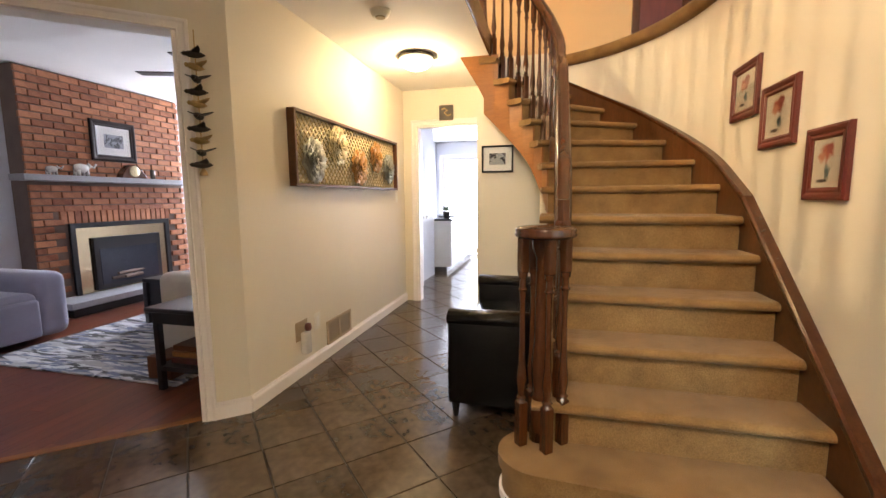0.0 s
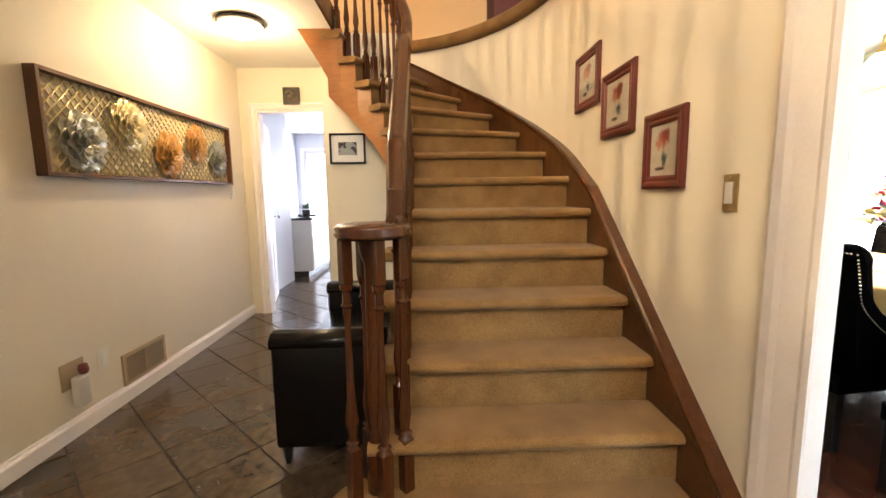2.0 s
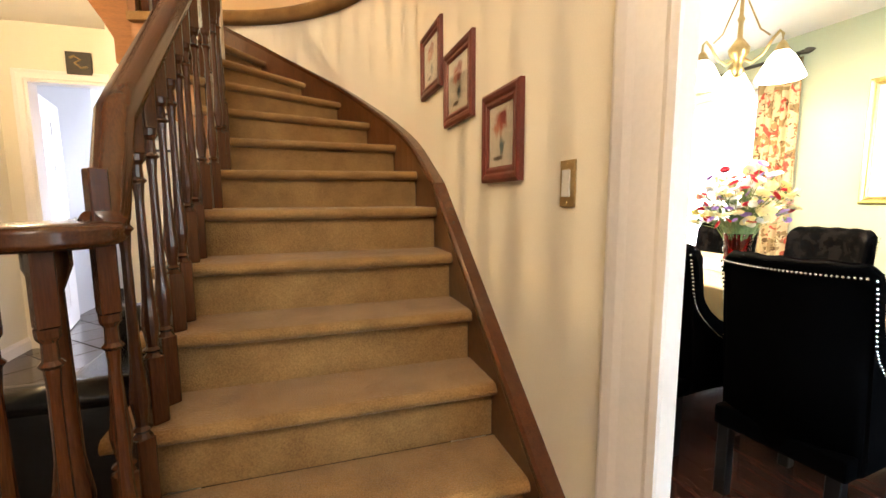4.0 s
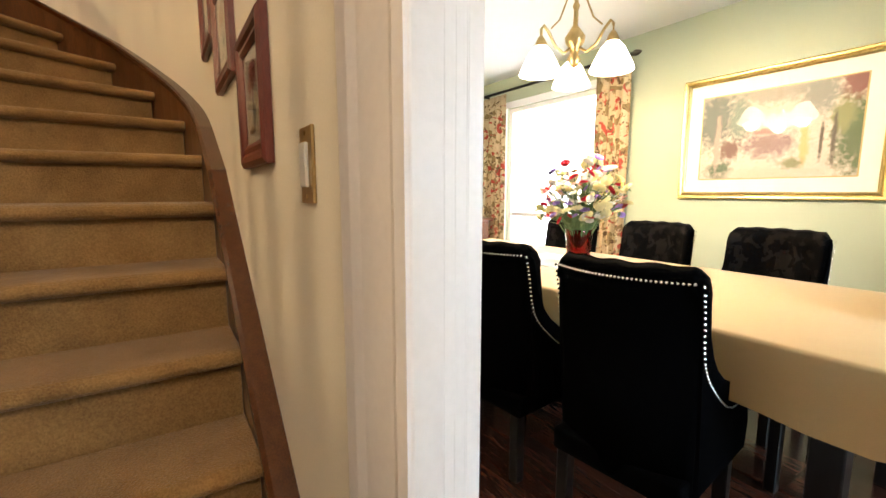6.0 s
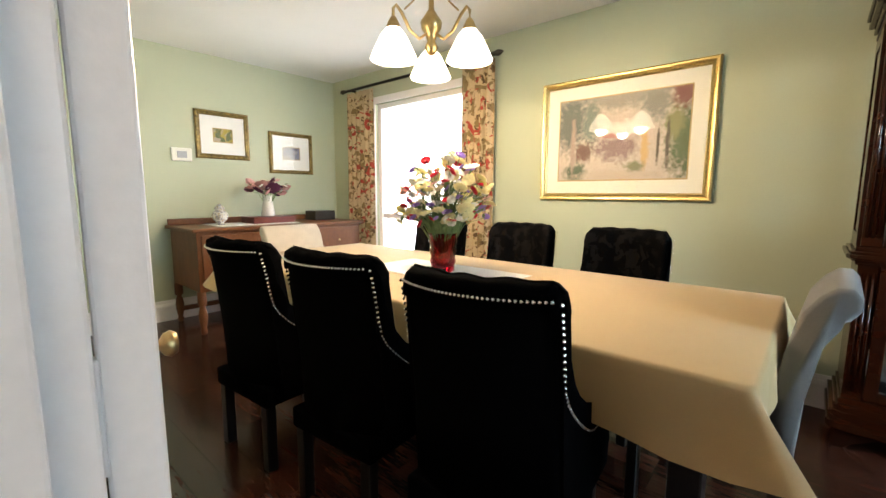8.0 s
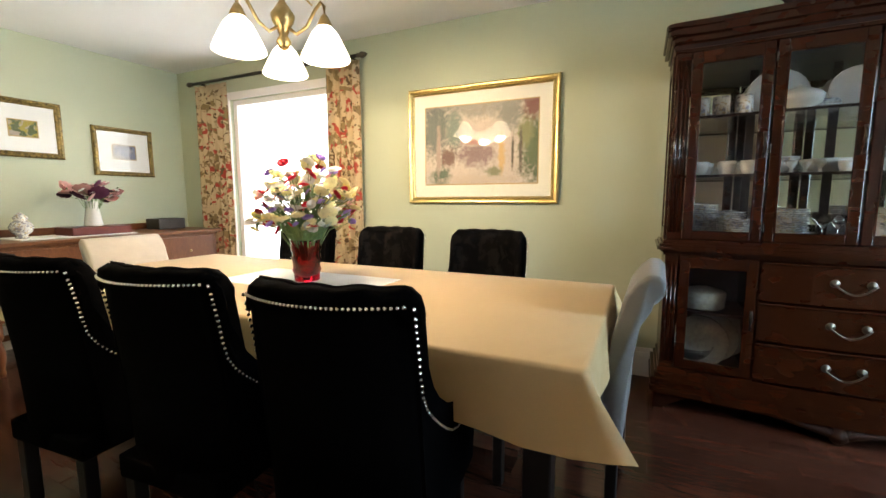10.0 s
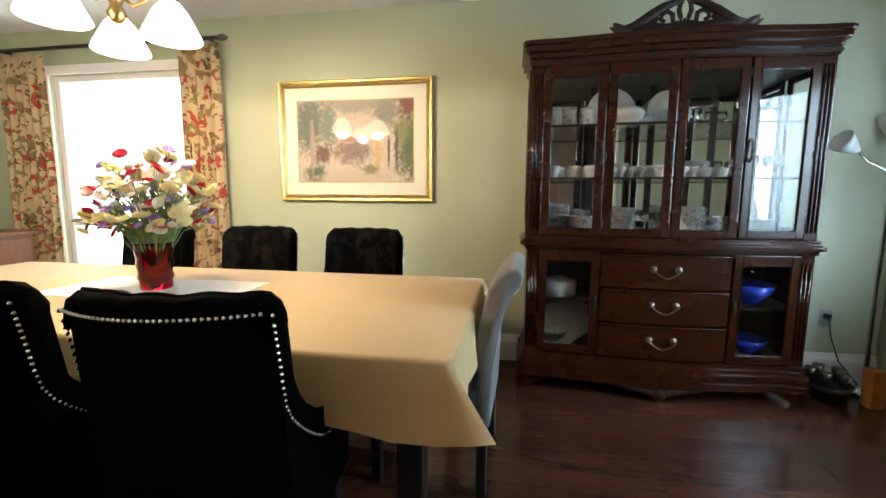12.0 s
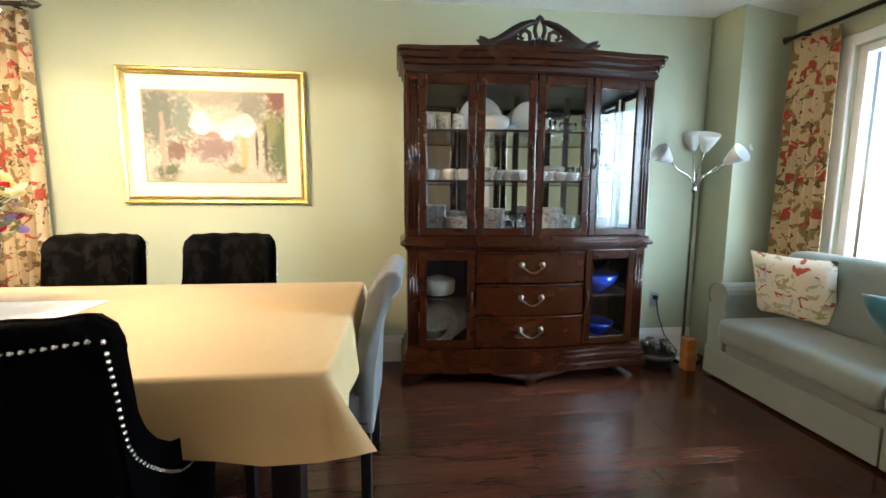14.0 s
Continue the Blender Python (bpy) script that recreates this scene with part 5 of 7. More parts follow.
for s in (-1, 1):
    # fluted corner posts
    x = s * (HW - 0.035)
    for z0, z1 in ((0.235, 0.865), (0.945, 1.90)):
        part("corner_post", boxes(((x - 0.035, -0.402, z0), (x + 0.035, -0.35, z1)), bevel=0.004), M_HUTCH, hutch)
        for k in (-0.02, 0.0, 0.02):
            part("flute", lathe([(0.007, z0 + 0.04), (0.007, z1 - 0.04)], 8, pose(x + k, -0.402, 0)), M_HUTCH, hutch, smooth=True)
    # side frames with glass
    xs = s * HW
    part("side_frame", boxes(((xs - 0.012, -0.35, 0.945), (xs + 0.0, -0.29, 1.9)), ((xs - 0.012, -0.06, 0.945), (xs, -0.015, 1.9)), ((xs - 0.012, -0.29, 0.945), (xs, -0.06, 1.0)), ((xs - 0.012, -0.29, 1.84), (xs, -0.06, 1.9))), M_HUTCH, hutch)
    part("side_glass", boxes(((xs - 0.008, -0.29, 1.0), (xs - 0.004, -0.06, 1.84))), M_PANE, hutch)
    # bracket feet
    bm = prism([(0, 0), (0.05, 0), (0.065, 0.03), (0.11, 0.05), (0.17, 0.085), (0.2, 0.1), (0, 0.1)], 0, 0.04, 0.004, 1, m=Matrix(((-s, 0, 0, s * (HW + 0.02)), (0, 0, 1, -0.425), (0, 1, 0, 0), (0, 0, 0, 1))))
    bmesh.ops.recalc_face_normals(bm, faces=bm.faces[:])
    part("foot", bm, M_CARVED, hutch)
    part("foot", boxes(((s * (HW - 0.06), -0.09, 0), (s * HW, -0.01, 0.1)), bevel=0.004), M_HUTCH, hutch)
# carved apron shell
for k in range(-6, 7):
    a = k / 6
    part("apron_leaf", sweep([(a * 0.035, -0.482, 0.035 + 0.012 * abs(a)), (a * 0.13, -0.49 + 0.012 * abs(a), 0.05 + 0.02 * abs(a)), (a * 0.25, -0.474 + 0.02 * abs(a), 0.088)], ring_section(0.0165, 8)), M_CARVED_GLOSS, hutch, smooth=True)
part("apron_boss", lathe([(0.0, -0.03), (0.035, -0.015), (0.04, 0.01), (0.02, 0.03), (0.0, 0.035)], 12, pose(0, -0.482, 0.045, 90)), M_CARVED_GLOSS, hutch, smooth=True)


def glazed_door(u0, u1, z0, z1, fw, pane_mat):
    y0, y1 = front(u0), front(u1)
    L = math.hypot(u1 - u0, y1 - y0)
    m = pose(u0, y0, 0, 0, 0, math.degrees(math.atan2(y1 - y0, u1 - u0)))
    d = part("door", boxes(((0.003, -0.012, z0), (fw, 0.012, z1)), ((L - fw, -0.012, z0), (L - 0.003, 0.012, z1)), ((fw, -0.012, z0), (L - fw, 0.012, z0 + fw)), ((fw, -0.012, z1 - fw * 1.3), (L - fw, 0.012, z1)), bevel=0.004), M_HUTCH, hutch)
    d.matrix_local = m
    g = part("pane", boxes(((fw, -0.002, z0 + fw), (L - fw, 0.001, z1 - fw * 1.3))), pane_mat, d)
    b = bmesh.new()
    sweep([(fw, -0.012, z0 + fw), (fw, -0.012, z1 - fw * 1.3), (L - fw, -0.012, z1 - fw * 1.3), (L - fw, -0.012, z0 + fw)], ring_section(0.005, 6), closed=True, up=(0, 1, 0), bm=b)
    part("bead", b, M_HUTCH, d)
    return d, L


for i, (u0, u1) in enumerate(((-0.695, -0.355), (-0.352, 0.0), (0.003, 0.352), (0.355, 0.695))):
    d, L = glazed_door(u0, u1, 0.95, 1.895, 0.045, M_PANE)
    x = L - 0.02 if i in (0, 1) else 0.02
    if i != 2:
        part("pull", sweep([(x, -0.014, 1.36), (x, -0.03, 1.38), (x, -0.034, 1.42), (x, -0.03, 1.46), (x, -0.014, 1.48)], ring_section(0.007, 6)), M_IRON, d, "dark antique drop pull", smooth=True)
    for z in (1.02, 1.4, 1.82):
        part("hinge", lathe([(0.004, z - 0.02), (0.004, z + 0.02)], 8, pose(0.002 if i in (0, 1) else L - 0.002, -0.014, 0)), M_IRON, d)
for i, (u0, u1) in enumerate(((-0.695, -0.35), (0.35, 0.695))):
    d, L = glazed_door(u0, u1, 0.245, 0.86, 0.045, M_PANE)
    x = L - 0.02 if i == 0 else 0.02
    part("pull", sweep([(x, -0.014, 0.5), (x, -0.034, 0.55), (x, -0.014, 0.6)], ring_section(0.007, 6)), M_IRON, d, smooth=True)
for k in range(3):
    z0 = 0.25 + k * 0.205
    us = [-0.342 + 0.684 * i / 14 for i in range(15)]
    dr = part("drawer", prism([(u, front(u) - 0.008) for u in us] + [(0.342, -0.3), (-0.342, -0.3)], z0, z0 + 0.192, 0.006, 2), M_HUTCH, hutch)
    part("lip", sweep([(u, front(u) - 0.012, z0 + 0.188) for u in us], ring_section(0.0065, 6)), M_HUTCH, dr, smooth=True)
    for u in (-0.065, 0.065):
        part("rosette", lathe([(0.02, 0), (0.018, 0.006), (0.008, 0.012), (0.0, 0.016)], 12, pose(u, front(u) - 0.008, z0 + 0.11, 90)), M_PEWTER, dr)
    part("bail_handle", sweep([(0.075 * math.cos(a) if abs(math.cos(a)) < 0.99 else 0.075 * math.cos(a), front(0) - 0.03 - 0.008 * math.sin(a), z0 + 0.11 - 0.036 * math.sin(a) + 0.008 * math.sin(3 * a)) for a in [math.pi * i / 12 for i in range(13)]], ring_section(0.0045, 7)), M_PEWTER, dr, "pewter bail handle", smooth=True)
# glass shelves
for z in (1.275, 1.575):
    part("shelf", slab(z, z + 0.008, -0.03, 0), M_PANE, hutch, "glass shelf")
    us = [-0.7 + 1.4 * i / 20 for i in range(21)]
    part("shelf_edge", sweep([(u, front(u) + 0.035, z + 0.004) for u in us], [(-0.003, -0.007), (0.003, -0.007), (0.003, 0.007), (-0.003, 0.007)]), M_HUTCHD, hutch)
part("upper_floor", slab(0.944, 0.952, -0.02, 0), M_HUTCHD, hutch)
part("lower_shelf", slab(0.54, 0.556, -0.03, 0), M_HUTCHD, hutch)
part("lower_floor", slab(0.236, 0.246, -0.02, 0), M_HUTCHD, hutch)
for u in (-0.348, 0.348):
    part("divider", boxes(((u - 0.008, front(u) + 0.01, 0.236), (u + 0.008, -0.01, 0.866))), M_HUTCH, hutch)
    part("divider", boxes(((u - 0.004, front(u) + 0.01, 0.945), (u + 0.004, front(u) + 0.03, 1.9))), M_HUTCH, hutch)
# crest carving: two leafy scrolls that rise to a pierced shell
def limb(bm, pts, radii, flat=0.7):
    """A carved limb of changing thickness through points in the plane of the front."""
    t, rings, n = bmesh.new(), [], len(pts)
    for i, (x, z) in enumerate(pts):
        a, b = Vector(pts[max(i - 1, 0)]), Vector(pts[min(i + 1, n - 1)])
        d = (b - a).normalized()
        o = Vector((-d.y, d.x))
        rings.append([t.verts.new((x + o.x * radii[i] * math.cos(q), -0.465 + flat * radii[i] * math.sin(q), 2.035 + z + o.y * radii[i] * math.cos(q))) for q in [2 * math.pi * k / 8 for k in range(8)]])
    for a, b in zip(rings, rings[1:]):
        for k in range(8):
            t.faces.new((a[k], a[(k + 1) % 8], b[(k + 1) % 8], b[k]))
    t.faces.new(rings[0])
    t.faces.new(rings[-1])
    bmesh.ops.recalc_face_normals(t, faces=t.faces[:])
    merge(bm, t)


for s in (-1, 1):
    bm = bmesh.new()
    for pts, radii in (
            ([(0.012, 0.148), (0.05, 0.142), (0.1, 0.125), (0.15, 0.095), (0.2, 0.062), (0.25, 0.037), (0.3, 0.026)], (0.012, 0.018, 0.022, 0.026, 0.025, 0.02, 0.014)),
            ([(0.26, 0.012), (0.3, 0.02), (0.33, 0.036), (0.352, 0.056)], (0.012, 0.022, 0.02, 0.006)),
            ([(0.3, 0.016), (0.34, 0.02), (0.368, 0.036)], (0.014, 0.016, 0.005)),
            ([(0.06, 0.03), (0.1, 0.022), (0.16, 0.03), (0.22, 0.03), (0.28, 0.015)], (0.014, 0.02, 0.024, 0.02, 0.012)),
            ([(0.055, 0.045), (0.06, 0.085), (0.085, 0.1), (0.112, 0.085), (0.115, 0.06), (0.095, 0.048)], (0.012, 0.013, 0.013, 0.012, 0.011, 0.012)),
            ([(0.018, 0.06), (0.03, 0.1), (0.024, 0.135), (0.008, 0.155)], (0.012, 0.013, 0.012, 0.008)),
            ([(0.13, 0.07), (0.16, 0.045), (0.2, 0.03)], (0.01, 0.018, 0.014))):
        limb(bm, [(s * x, z) for x, z in pts], radii)
    part("crest_scroll", bm, M_HUTCHD, hutch, "pierced carved leaf scroll", smooth=True)
bm = bmesh.new()
for k in range(-3, 4):
    limb(bm, [(k * 0.006, -0.035 + 0.006 * abs(k)), (k * 0.017, 0.0 + 0.002 * abs(k)), (k * 0.021, 0.035), (k * 0.016, 0.062 - 0.006 * abs(k))], (0.008, 0.014, 0.013, 0.005), 1.3)
part("crest_shell", bm, M_HUTCHD, hutch, "carved shell in the middle of the crest", smooth=True)
bm = bmesh.new()
limb(bm, [(-0.02, 0.158), (0.0, 0.172), (0.02, 0.158)], (0.012, 0.017, 0.012))
part("crest_finial", bm, M_HUTCHD, hutch, smooth=True)
HM = hutch.matrix_world.copy()


# china and glass in the cabinet
def china(name, prof, u, v, z, label, cat, mat=M_CHINA, segs=20, tilt=0):
    ob = tagged(part(name, lathe(prof, segs), mat, smooth=True), label, cat)
    ob.matrix_world = HM @ pose(u, v, z, tilt)
    return ob


PLATE = [(0.0, 0.0), (0.07, 0.0), (0.08, 0.004), (0.12, 0.016), (0.125, 0.018), (0.12, 0.02), (0.08, 0.008), (0.0, 0.007)]
CUP = [(0.02, 0.0), (0.024, 0.006), (0.032, 0.02), (0.038, 0.045), (0.041, 0.07), (0.037, 0.068), (0.03, 0.02), (0.0, 0.012)]
BOWL = [(0.03, 0.0), (0.035, 0.006), (0.07, 0.03), (0.09, 0.06), (0.085, 0.058), (0.06, 0.025), (0.0, 0.01)]
WINE = [(0.03, 0.0), (0.005, 0.006), (0.004, 0.06), (0.02, 0.075), (0.03, 0.1), (0.027, 0.13), (0.025, 0.128), (0.026, 0.1), (0.0, 0.08)]


def plates(u, v, z, n, r=1.0):
    bm = bmesh.new()
    for k in range(n):
        lathe([(a * r, b) for a, b in PLATE], 24, pose(0.003 * math.sin(k * 2.1), 0.003 * math.cos(k * 1.3), k * 0.0105), bm)
    ob = tagged(part("plate_stack", bm, M_CHINAP, smooth=True), "stack of white china plates on a cabinet shelf", "plates")
    ob.matrix_world = HM @ pose(u, v, z)


plates(-0.6, -0.2, 0.953, 16, 0.8)
plates(-0.44, -0.14, 0.953, 12, 0.6)
plates(0.17, -0.3, 0.953, 15, 0.6)
plates(0.6, -0.16, 0.953, 8, 0.6)
plates(-0.24, -0.14, 1.284, 8, 0.7)
plates(0.22, -0.14, 1.284, 9, 0.7)
plates(-0.1, -0.14, 1.584, 6, 0.7)
for u, v in ((-0.66, -0.2), (-0.58, -0.19), (-0.49, -0.2), (-0.42, -0.19), (-0.62, -0.32), (-0.5, -0.33), (-0.41, -0.34)):
    china("teacup", CUP, u, v, 1.284, "white china teacup on a glass shelf", "cup", segs=14)
for u, v in ((-0.03, -0.34), (0.03, -0.35), (0.21, -0.34), (0.27, -0.33), (0.31, -0.3)):
    china("teacup", [(a * 0.8, b * 0.8) for a, b in CUP], u, v, 1.284, "white china teacup on a glass shelf", "cup", segs=14)
for u, v in ((0.42, -0.22), (0.5, -0.24), (0.58, -0.22), (0.65, -0.2), (0.46, -0.3), (0.6, -0.3)):
    china("goblet", WINE, u, v, 1.284, "clear stemmed wine glass in the cabinet", "glass", M_GLASS, 12)
for u, v in ((0.42, -0.22), (0.5, -0.24), (0.6, -0.22)):
    china("goblet", [(a * 1.1, b * 1.2) for a, b in WINE], u, v, 1.584, "clear stemmed wine glass in the cabinet", "glass", M_GLASS, 12)
plates(-0.44, -0.26, 0.953, 9, 0.75)
plates(-0.22, -0.22, 0.953, 14, 0.85)
plates(0.25, -0.24, 0.953, 10, 0.8)
for u in (-0.63, -0.54, -0.44):
    china("mug", [(0.036, 0), (0.04, 0.004), (0.04, 0.105), (0.036, 0.105), (0.034, 0.01), (0.0, 0.008)], u, -0.28, 1.584, "white patterned china mug on a glass shelf", "mug", M_CHINAP)
china("tureen", [(0.04, 0), (0.03, 0.015), (0.09, 0.05), (0.1, 0.085), (0.09, 0.1), (0.04, 0.125), (0.01, 0.14), (0.0, 0.15)], -0.2, -0.22, 1.584, "white china tureen with its lid on", "tureen")
china("serving_plate", [(a * 1.05, b) for a, b in PLATE], 0.08, -0.06, 1.70, "white china plate standing upright", "plate", tilt=80)
china("serving_plate", [(a * 1.15, b) for a, b in PLATE], -0.26, -0.06, 1.71, "white china plate standing upright", "plate", tilt=80)
china("glass_cake_stand", [(0.06, 0), (0.015, 0.012), (0.012, 0.1), (0.1, 0.115), (0.105, 0.125), (0.0, 0.12)], 0.2, -0.22, 1.584, "clear glass cake stand on a shelf", "stand", M_GLASS)
for k, u in enumerate((-0.29, -0.235, -0.18, -0.125, 0.1, 0.155)):
    china("egg_cup", [(0.02, 0), (0.008, 0.012), (0.008, 0.025), (0.024, 0.05), (0.022, 0.062), (0.0, 0.03)], u, -0.33, 1.284, "small white china cup on a glass shelf", "cup", segs=12)
china("bowl", BOWL, -0.28, -0.2, 1.284, "white china bowl on a glass shelf", "bowl")
china("bowl", [(a * 1.3, b * 1.2) for a, b in BOWL], -0.06, -0.2, 1.284, "white china bowl on a glass shelf", "bowl")
china("bowl", [(a * 1.3, b * 0.9) for a, b in BOWL], 0.17, -0.2, 1.284, "white china bowl on a glass shelf", "bowl")
for u in (-0.07, -0.01, 0.05):
    china("goblet", WINE, u, -0.26, 0.953, "clear stemmed wine glass in the cabinet", "glass", M_GLASS, 12)
china("jug", [(0.03, 0), (0.045, 0.03), (0.05, 0.06), (0.03, 0.1), (0.035, 0.12), (0.03, 0.12), (0.0, 0.02)], 0.12, -0.3, 0.953, "white china jug in the cabinet", "jug")
china("platter", [(a * 1.5, b) for a, b in PLATE], 0.52, -0.2, 0.955, "glass platter in the cabinet", "platter", M_GLASS)
for k in range(3):
    china("oval_platter", [(a * 1.15, b) for a, b in PLATE], -0.56 + 0.05 * k, -0.25 + 0.04 * k, 0.36 + 0.02 * k, "pressed glass platter leaning in the lower cabinet", "platter", M_PRESSED, tilt=62)
china("glass_bowl", [(a * 1.2, b * 1.6) for a, b in BOWL], -0.6, -0.28, 0.247, "clear glass bowl in the lower cabinet", "bowl", M_GLASS)
china("casserole", [(0.1, 0), (0.11, 0.01), (0.115, 0.09), (0.1, 0.1), (0.02, 0.12), (0.0, 0.12)], -0.56, -0.24, 0.557, "pressed glass serving dish in the lower cabinet", "dish", M_PRESSED)
china("blue_glass_bowl", [(a * 1.5, b * 2.0) for a, b in BOWL], 0.53, -0.26, 0.557, "cobalt blue glass bowl in the lower cabinet", "bowl", M_GLASSBLUE)
china("blue_glass_bowl", [(a * 1.2, b * 1.6) for a, b in BOWL], 0.55, -0.24, 0.247, "cobalt blue glass bowl in the lower cabinet", "bowl", M_GLASSBLUE)
china("glass_bowl", [(a * 1.3, b * 1.5) for a, b in BOWL], 0.5, -0.2, 0.68, "clear glass bowl in the lower cabinet", "bowl", M_GLASS)

# ---- chandelier ----
CHX, CHY = 6.38, 5.30
cl = thing("chandelier", pose(CHX, CHY, CD), "antique brass chandelier with three lit frosted bell shades", "chandelier")
part("canopy", lathe([(0.02, -0.04), (0.055, -0.025), (0.065, 0.0)], 20), M_BRASS, cl, smooth=True)
part("stem", lathe([(0.0, -0.6), (0.02, -0.59), (0.035, -0.56), (0.02, -0.53), (0.03, -0.5), (0.05, -0.47), (0.055, -0.44), (0.035, -0.41), (0.014, -0.38), (0.012, -0.3), (0.02, -0.28), (0.011, -0.26), (0.009, -0.03)], 16), M_BRASS, cl, smooth=True)
for k in range(3):
    a = radians(44 + 120 * k)
    c, s = math.cos(a), math.sin(a)
    R = 0.21
    part("arm", sweep([(c * r, s * r, z) for r, z in ((0.03, -0.5), (0.07, -0.53), (0.12, -0.5), (0.165, -0.43), (0.195, -0.4), (R, -0.42), (R, -0.47))], ring_section(0.008, 8)), M_BRASS, cl, smooth=True)
    part("brace", sweep([(c * r, s * r, z) for r, z in ((0.012, -0.14), (0.06, -0.26), (0.1, -0.36), (0.15, -0.41))], ring_section(0.005, 6)), M_BRASS, cl, smooth=True)
    part("fitter", lathe([(0.032, -0.515), (0.034, -0.5), (0.02, -0.47), (0.01, -0.455)], 14, pose(c * R, s * R, 0)), M_BRASS, cl, smooth=True)
    sh = part("shade", lathe([(0.108, -0.655), (0.112, -0.65), (0.1, -0.62), (0.08, -0.58), (0.06, -0.54), (0.034, -0.51)], 28, pose(c * R, s * R, 0)), M_SHADE, cl, "lit frosted glass bell shade", smooth=True)
    lamp("chandelier_bulb", "POINT", pose(CHX + c * R, CHY + s * R, CD - 0.66), 95, SOFT, 0.05)
part("swag_chain", sweep([(0.0, 0.0, -0.01), (0.08, -0.1, -0.07), (0.2, -0.26, -0.1), (0.32, -0.42, -0.07), (0.4, -0.52, 0.0)], ring_section(0.006, 6)), M_BRASS, cl, smooth=True)


# ---- flowers ----
def bloom(bm, c, r, seed, petals=9):
    rng = random.Random(seed)
    tilt = Matrix.Rotation(rng.uniform(-0.9, 0.9), 4, "X") @ Matrix.Rotation(rng.uniform(-0.9, 0.9), 4, "Y")
    for ring, (k, rr, h) in enumerate(((petals, r, 0.2), (petals - 2, r * 0.75, 0.55), (4, r * 0.45, 0.9))):
        for i in range(k):
            a = 2 * math.pi * (i + 0.5 * ring + rng.random() * 0.3) / k
            t = bmesh.new()
            rows = []
            for u in range(4):
                f = u / 3
                row = []
                for v in (-1, 0, 1):
                    wd = rr * 0.55 * math.sin(math.pi * (0.12 + 0.7 * f))
                    row.append(t.verts.new((rr * f, v * wd, rr * h * f * f + 0.15 * rr * abs(v))))
                rows.append(row)
            for r0, r1 in zip(rows, rows[1:]):
                for v in range(2):
                    t.faces.new((r0[v], r0[v + 1], r1[v + 1], r1[v]))
            merge(bm, t, Matrix.Translation(c) @ tilt @ Matrix.Rotation(a, 4, "Z"))


def leaf_blade(bm, c, d, L, w):
    t = bmesh.new()
    pts = [(0, 0, 0), (w * 0.6, L * 0.35, 0.01), (w * 0.5, L * 0.65, 0.012), (0, L, 0), (-w * 0.5, L * 0.65, 0.012), (-w * 0.6, L * 0.35, 0.01)]
    t.faces.new([t.verts.new(p) for p in pts])
    merge(bm, t, Matrix.Translation(c) @ Vector(d).to_track_quat("Y", "Z").to_matrix().to_4x4())


M_SILKLEAF = material("silk_leaf", (0.13, 0.19, 0.07), 0.6, vary=0.4, scale=20)


def bouquet(name, x, y, z, spread, height, colors, n, seed, label, r0=0.03):
    """A bunch of silk flowers: stems, leaves and blooms of several colours."""
    ob = thing(name, pose(x, y, z), label, "flowers")
    rng = random.Random(seed)
    stems, leaves = bmesh.new(), bmesh.new()
    for i in range(n):
        a, q = rng.uniform(0, 2 * math.pi), math.sqrt(rng.random())
        hz = height * (0.25 + 0.75 * rng.random()) * (1.15 - 0.55 * q)
        c = Vector((math.cos(a) * spread * q, math.sin(a) * spread * q, hz))
        sweep([(0.02 * math.cos(a), 0.02 * math.sin(a), -0.1), tuple(c * 0.5 + Vector((0, 0, hz * 0.12))), tuple(c)], ring_section(0.0018, 4), bm=stems)
        bm = bmesh.new()
        k = i % len(colors)
        bloom(bm, c, r0 * rng.uniform(0.75, 1.25) * colors[k][1], seed * 100 + i, 8 + i % 4)
        part("bloom", bm, colors[k][0], ob, smooth=True)
        for _ in range(1):
            e = Vector((rng.uniform(-1, 1), rng.uniform(-1, 1), rng.uniform(-0.3, 0.9))).normalized()
            leaf_blade(leaves, c * rng.uniform(0.45, 1.05), e, rng.uniform(0.03, 0.06), rng.uniform(0.009, 0.016))
    tagged(part("stem", stems, M_SILKLEAF, ob), kind="stuff")
    tagged(part("leaves", leaves, M_SILKLEAF, ob), kind="stuff")
    return ob


def petal(name, c):
    """Thin silk that lets the window's light through."""
    m = material(name, c, 0.7, vary=0.18, scale=20, fine=90, bump=0.1, sheen=0.2)
    n, ln = m.node_tree.nodes, m.node_tree.links
    tl, mx_ = n.new("ShaderNodeBsdfTranslucent"), n.new("ShaderNodeMixShader")
    ln.new(n["Principled BSDF"].inputs["Base Color"].links[0].from_socket, tl.inputs["Color"])
    mx_.inputs[0].default_value = 0.45
    ln.new(n["Principled BSDF"].outputs[0], mx_.inputs[1])
    ln.new(tl.outputs[0], mx_.inputs[2])
    ln.new(mx_.outputs[0], n["Material Output"].inputs["Surface"])
    return m


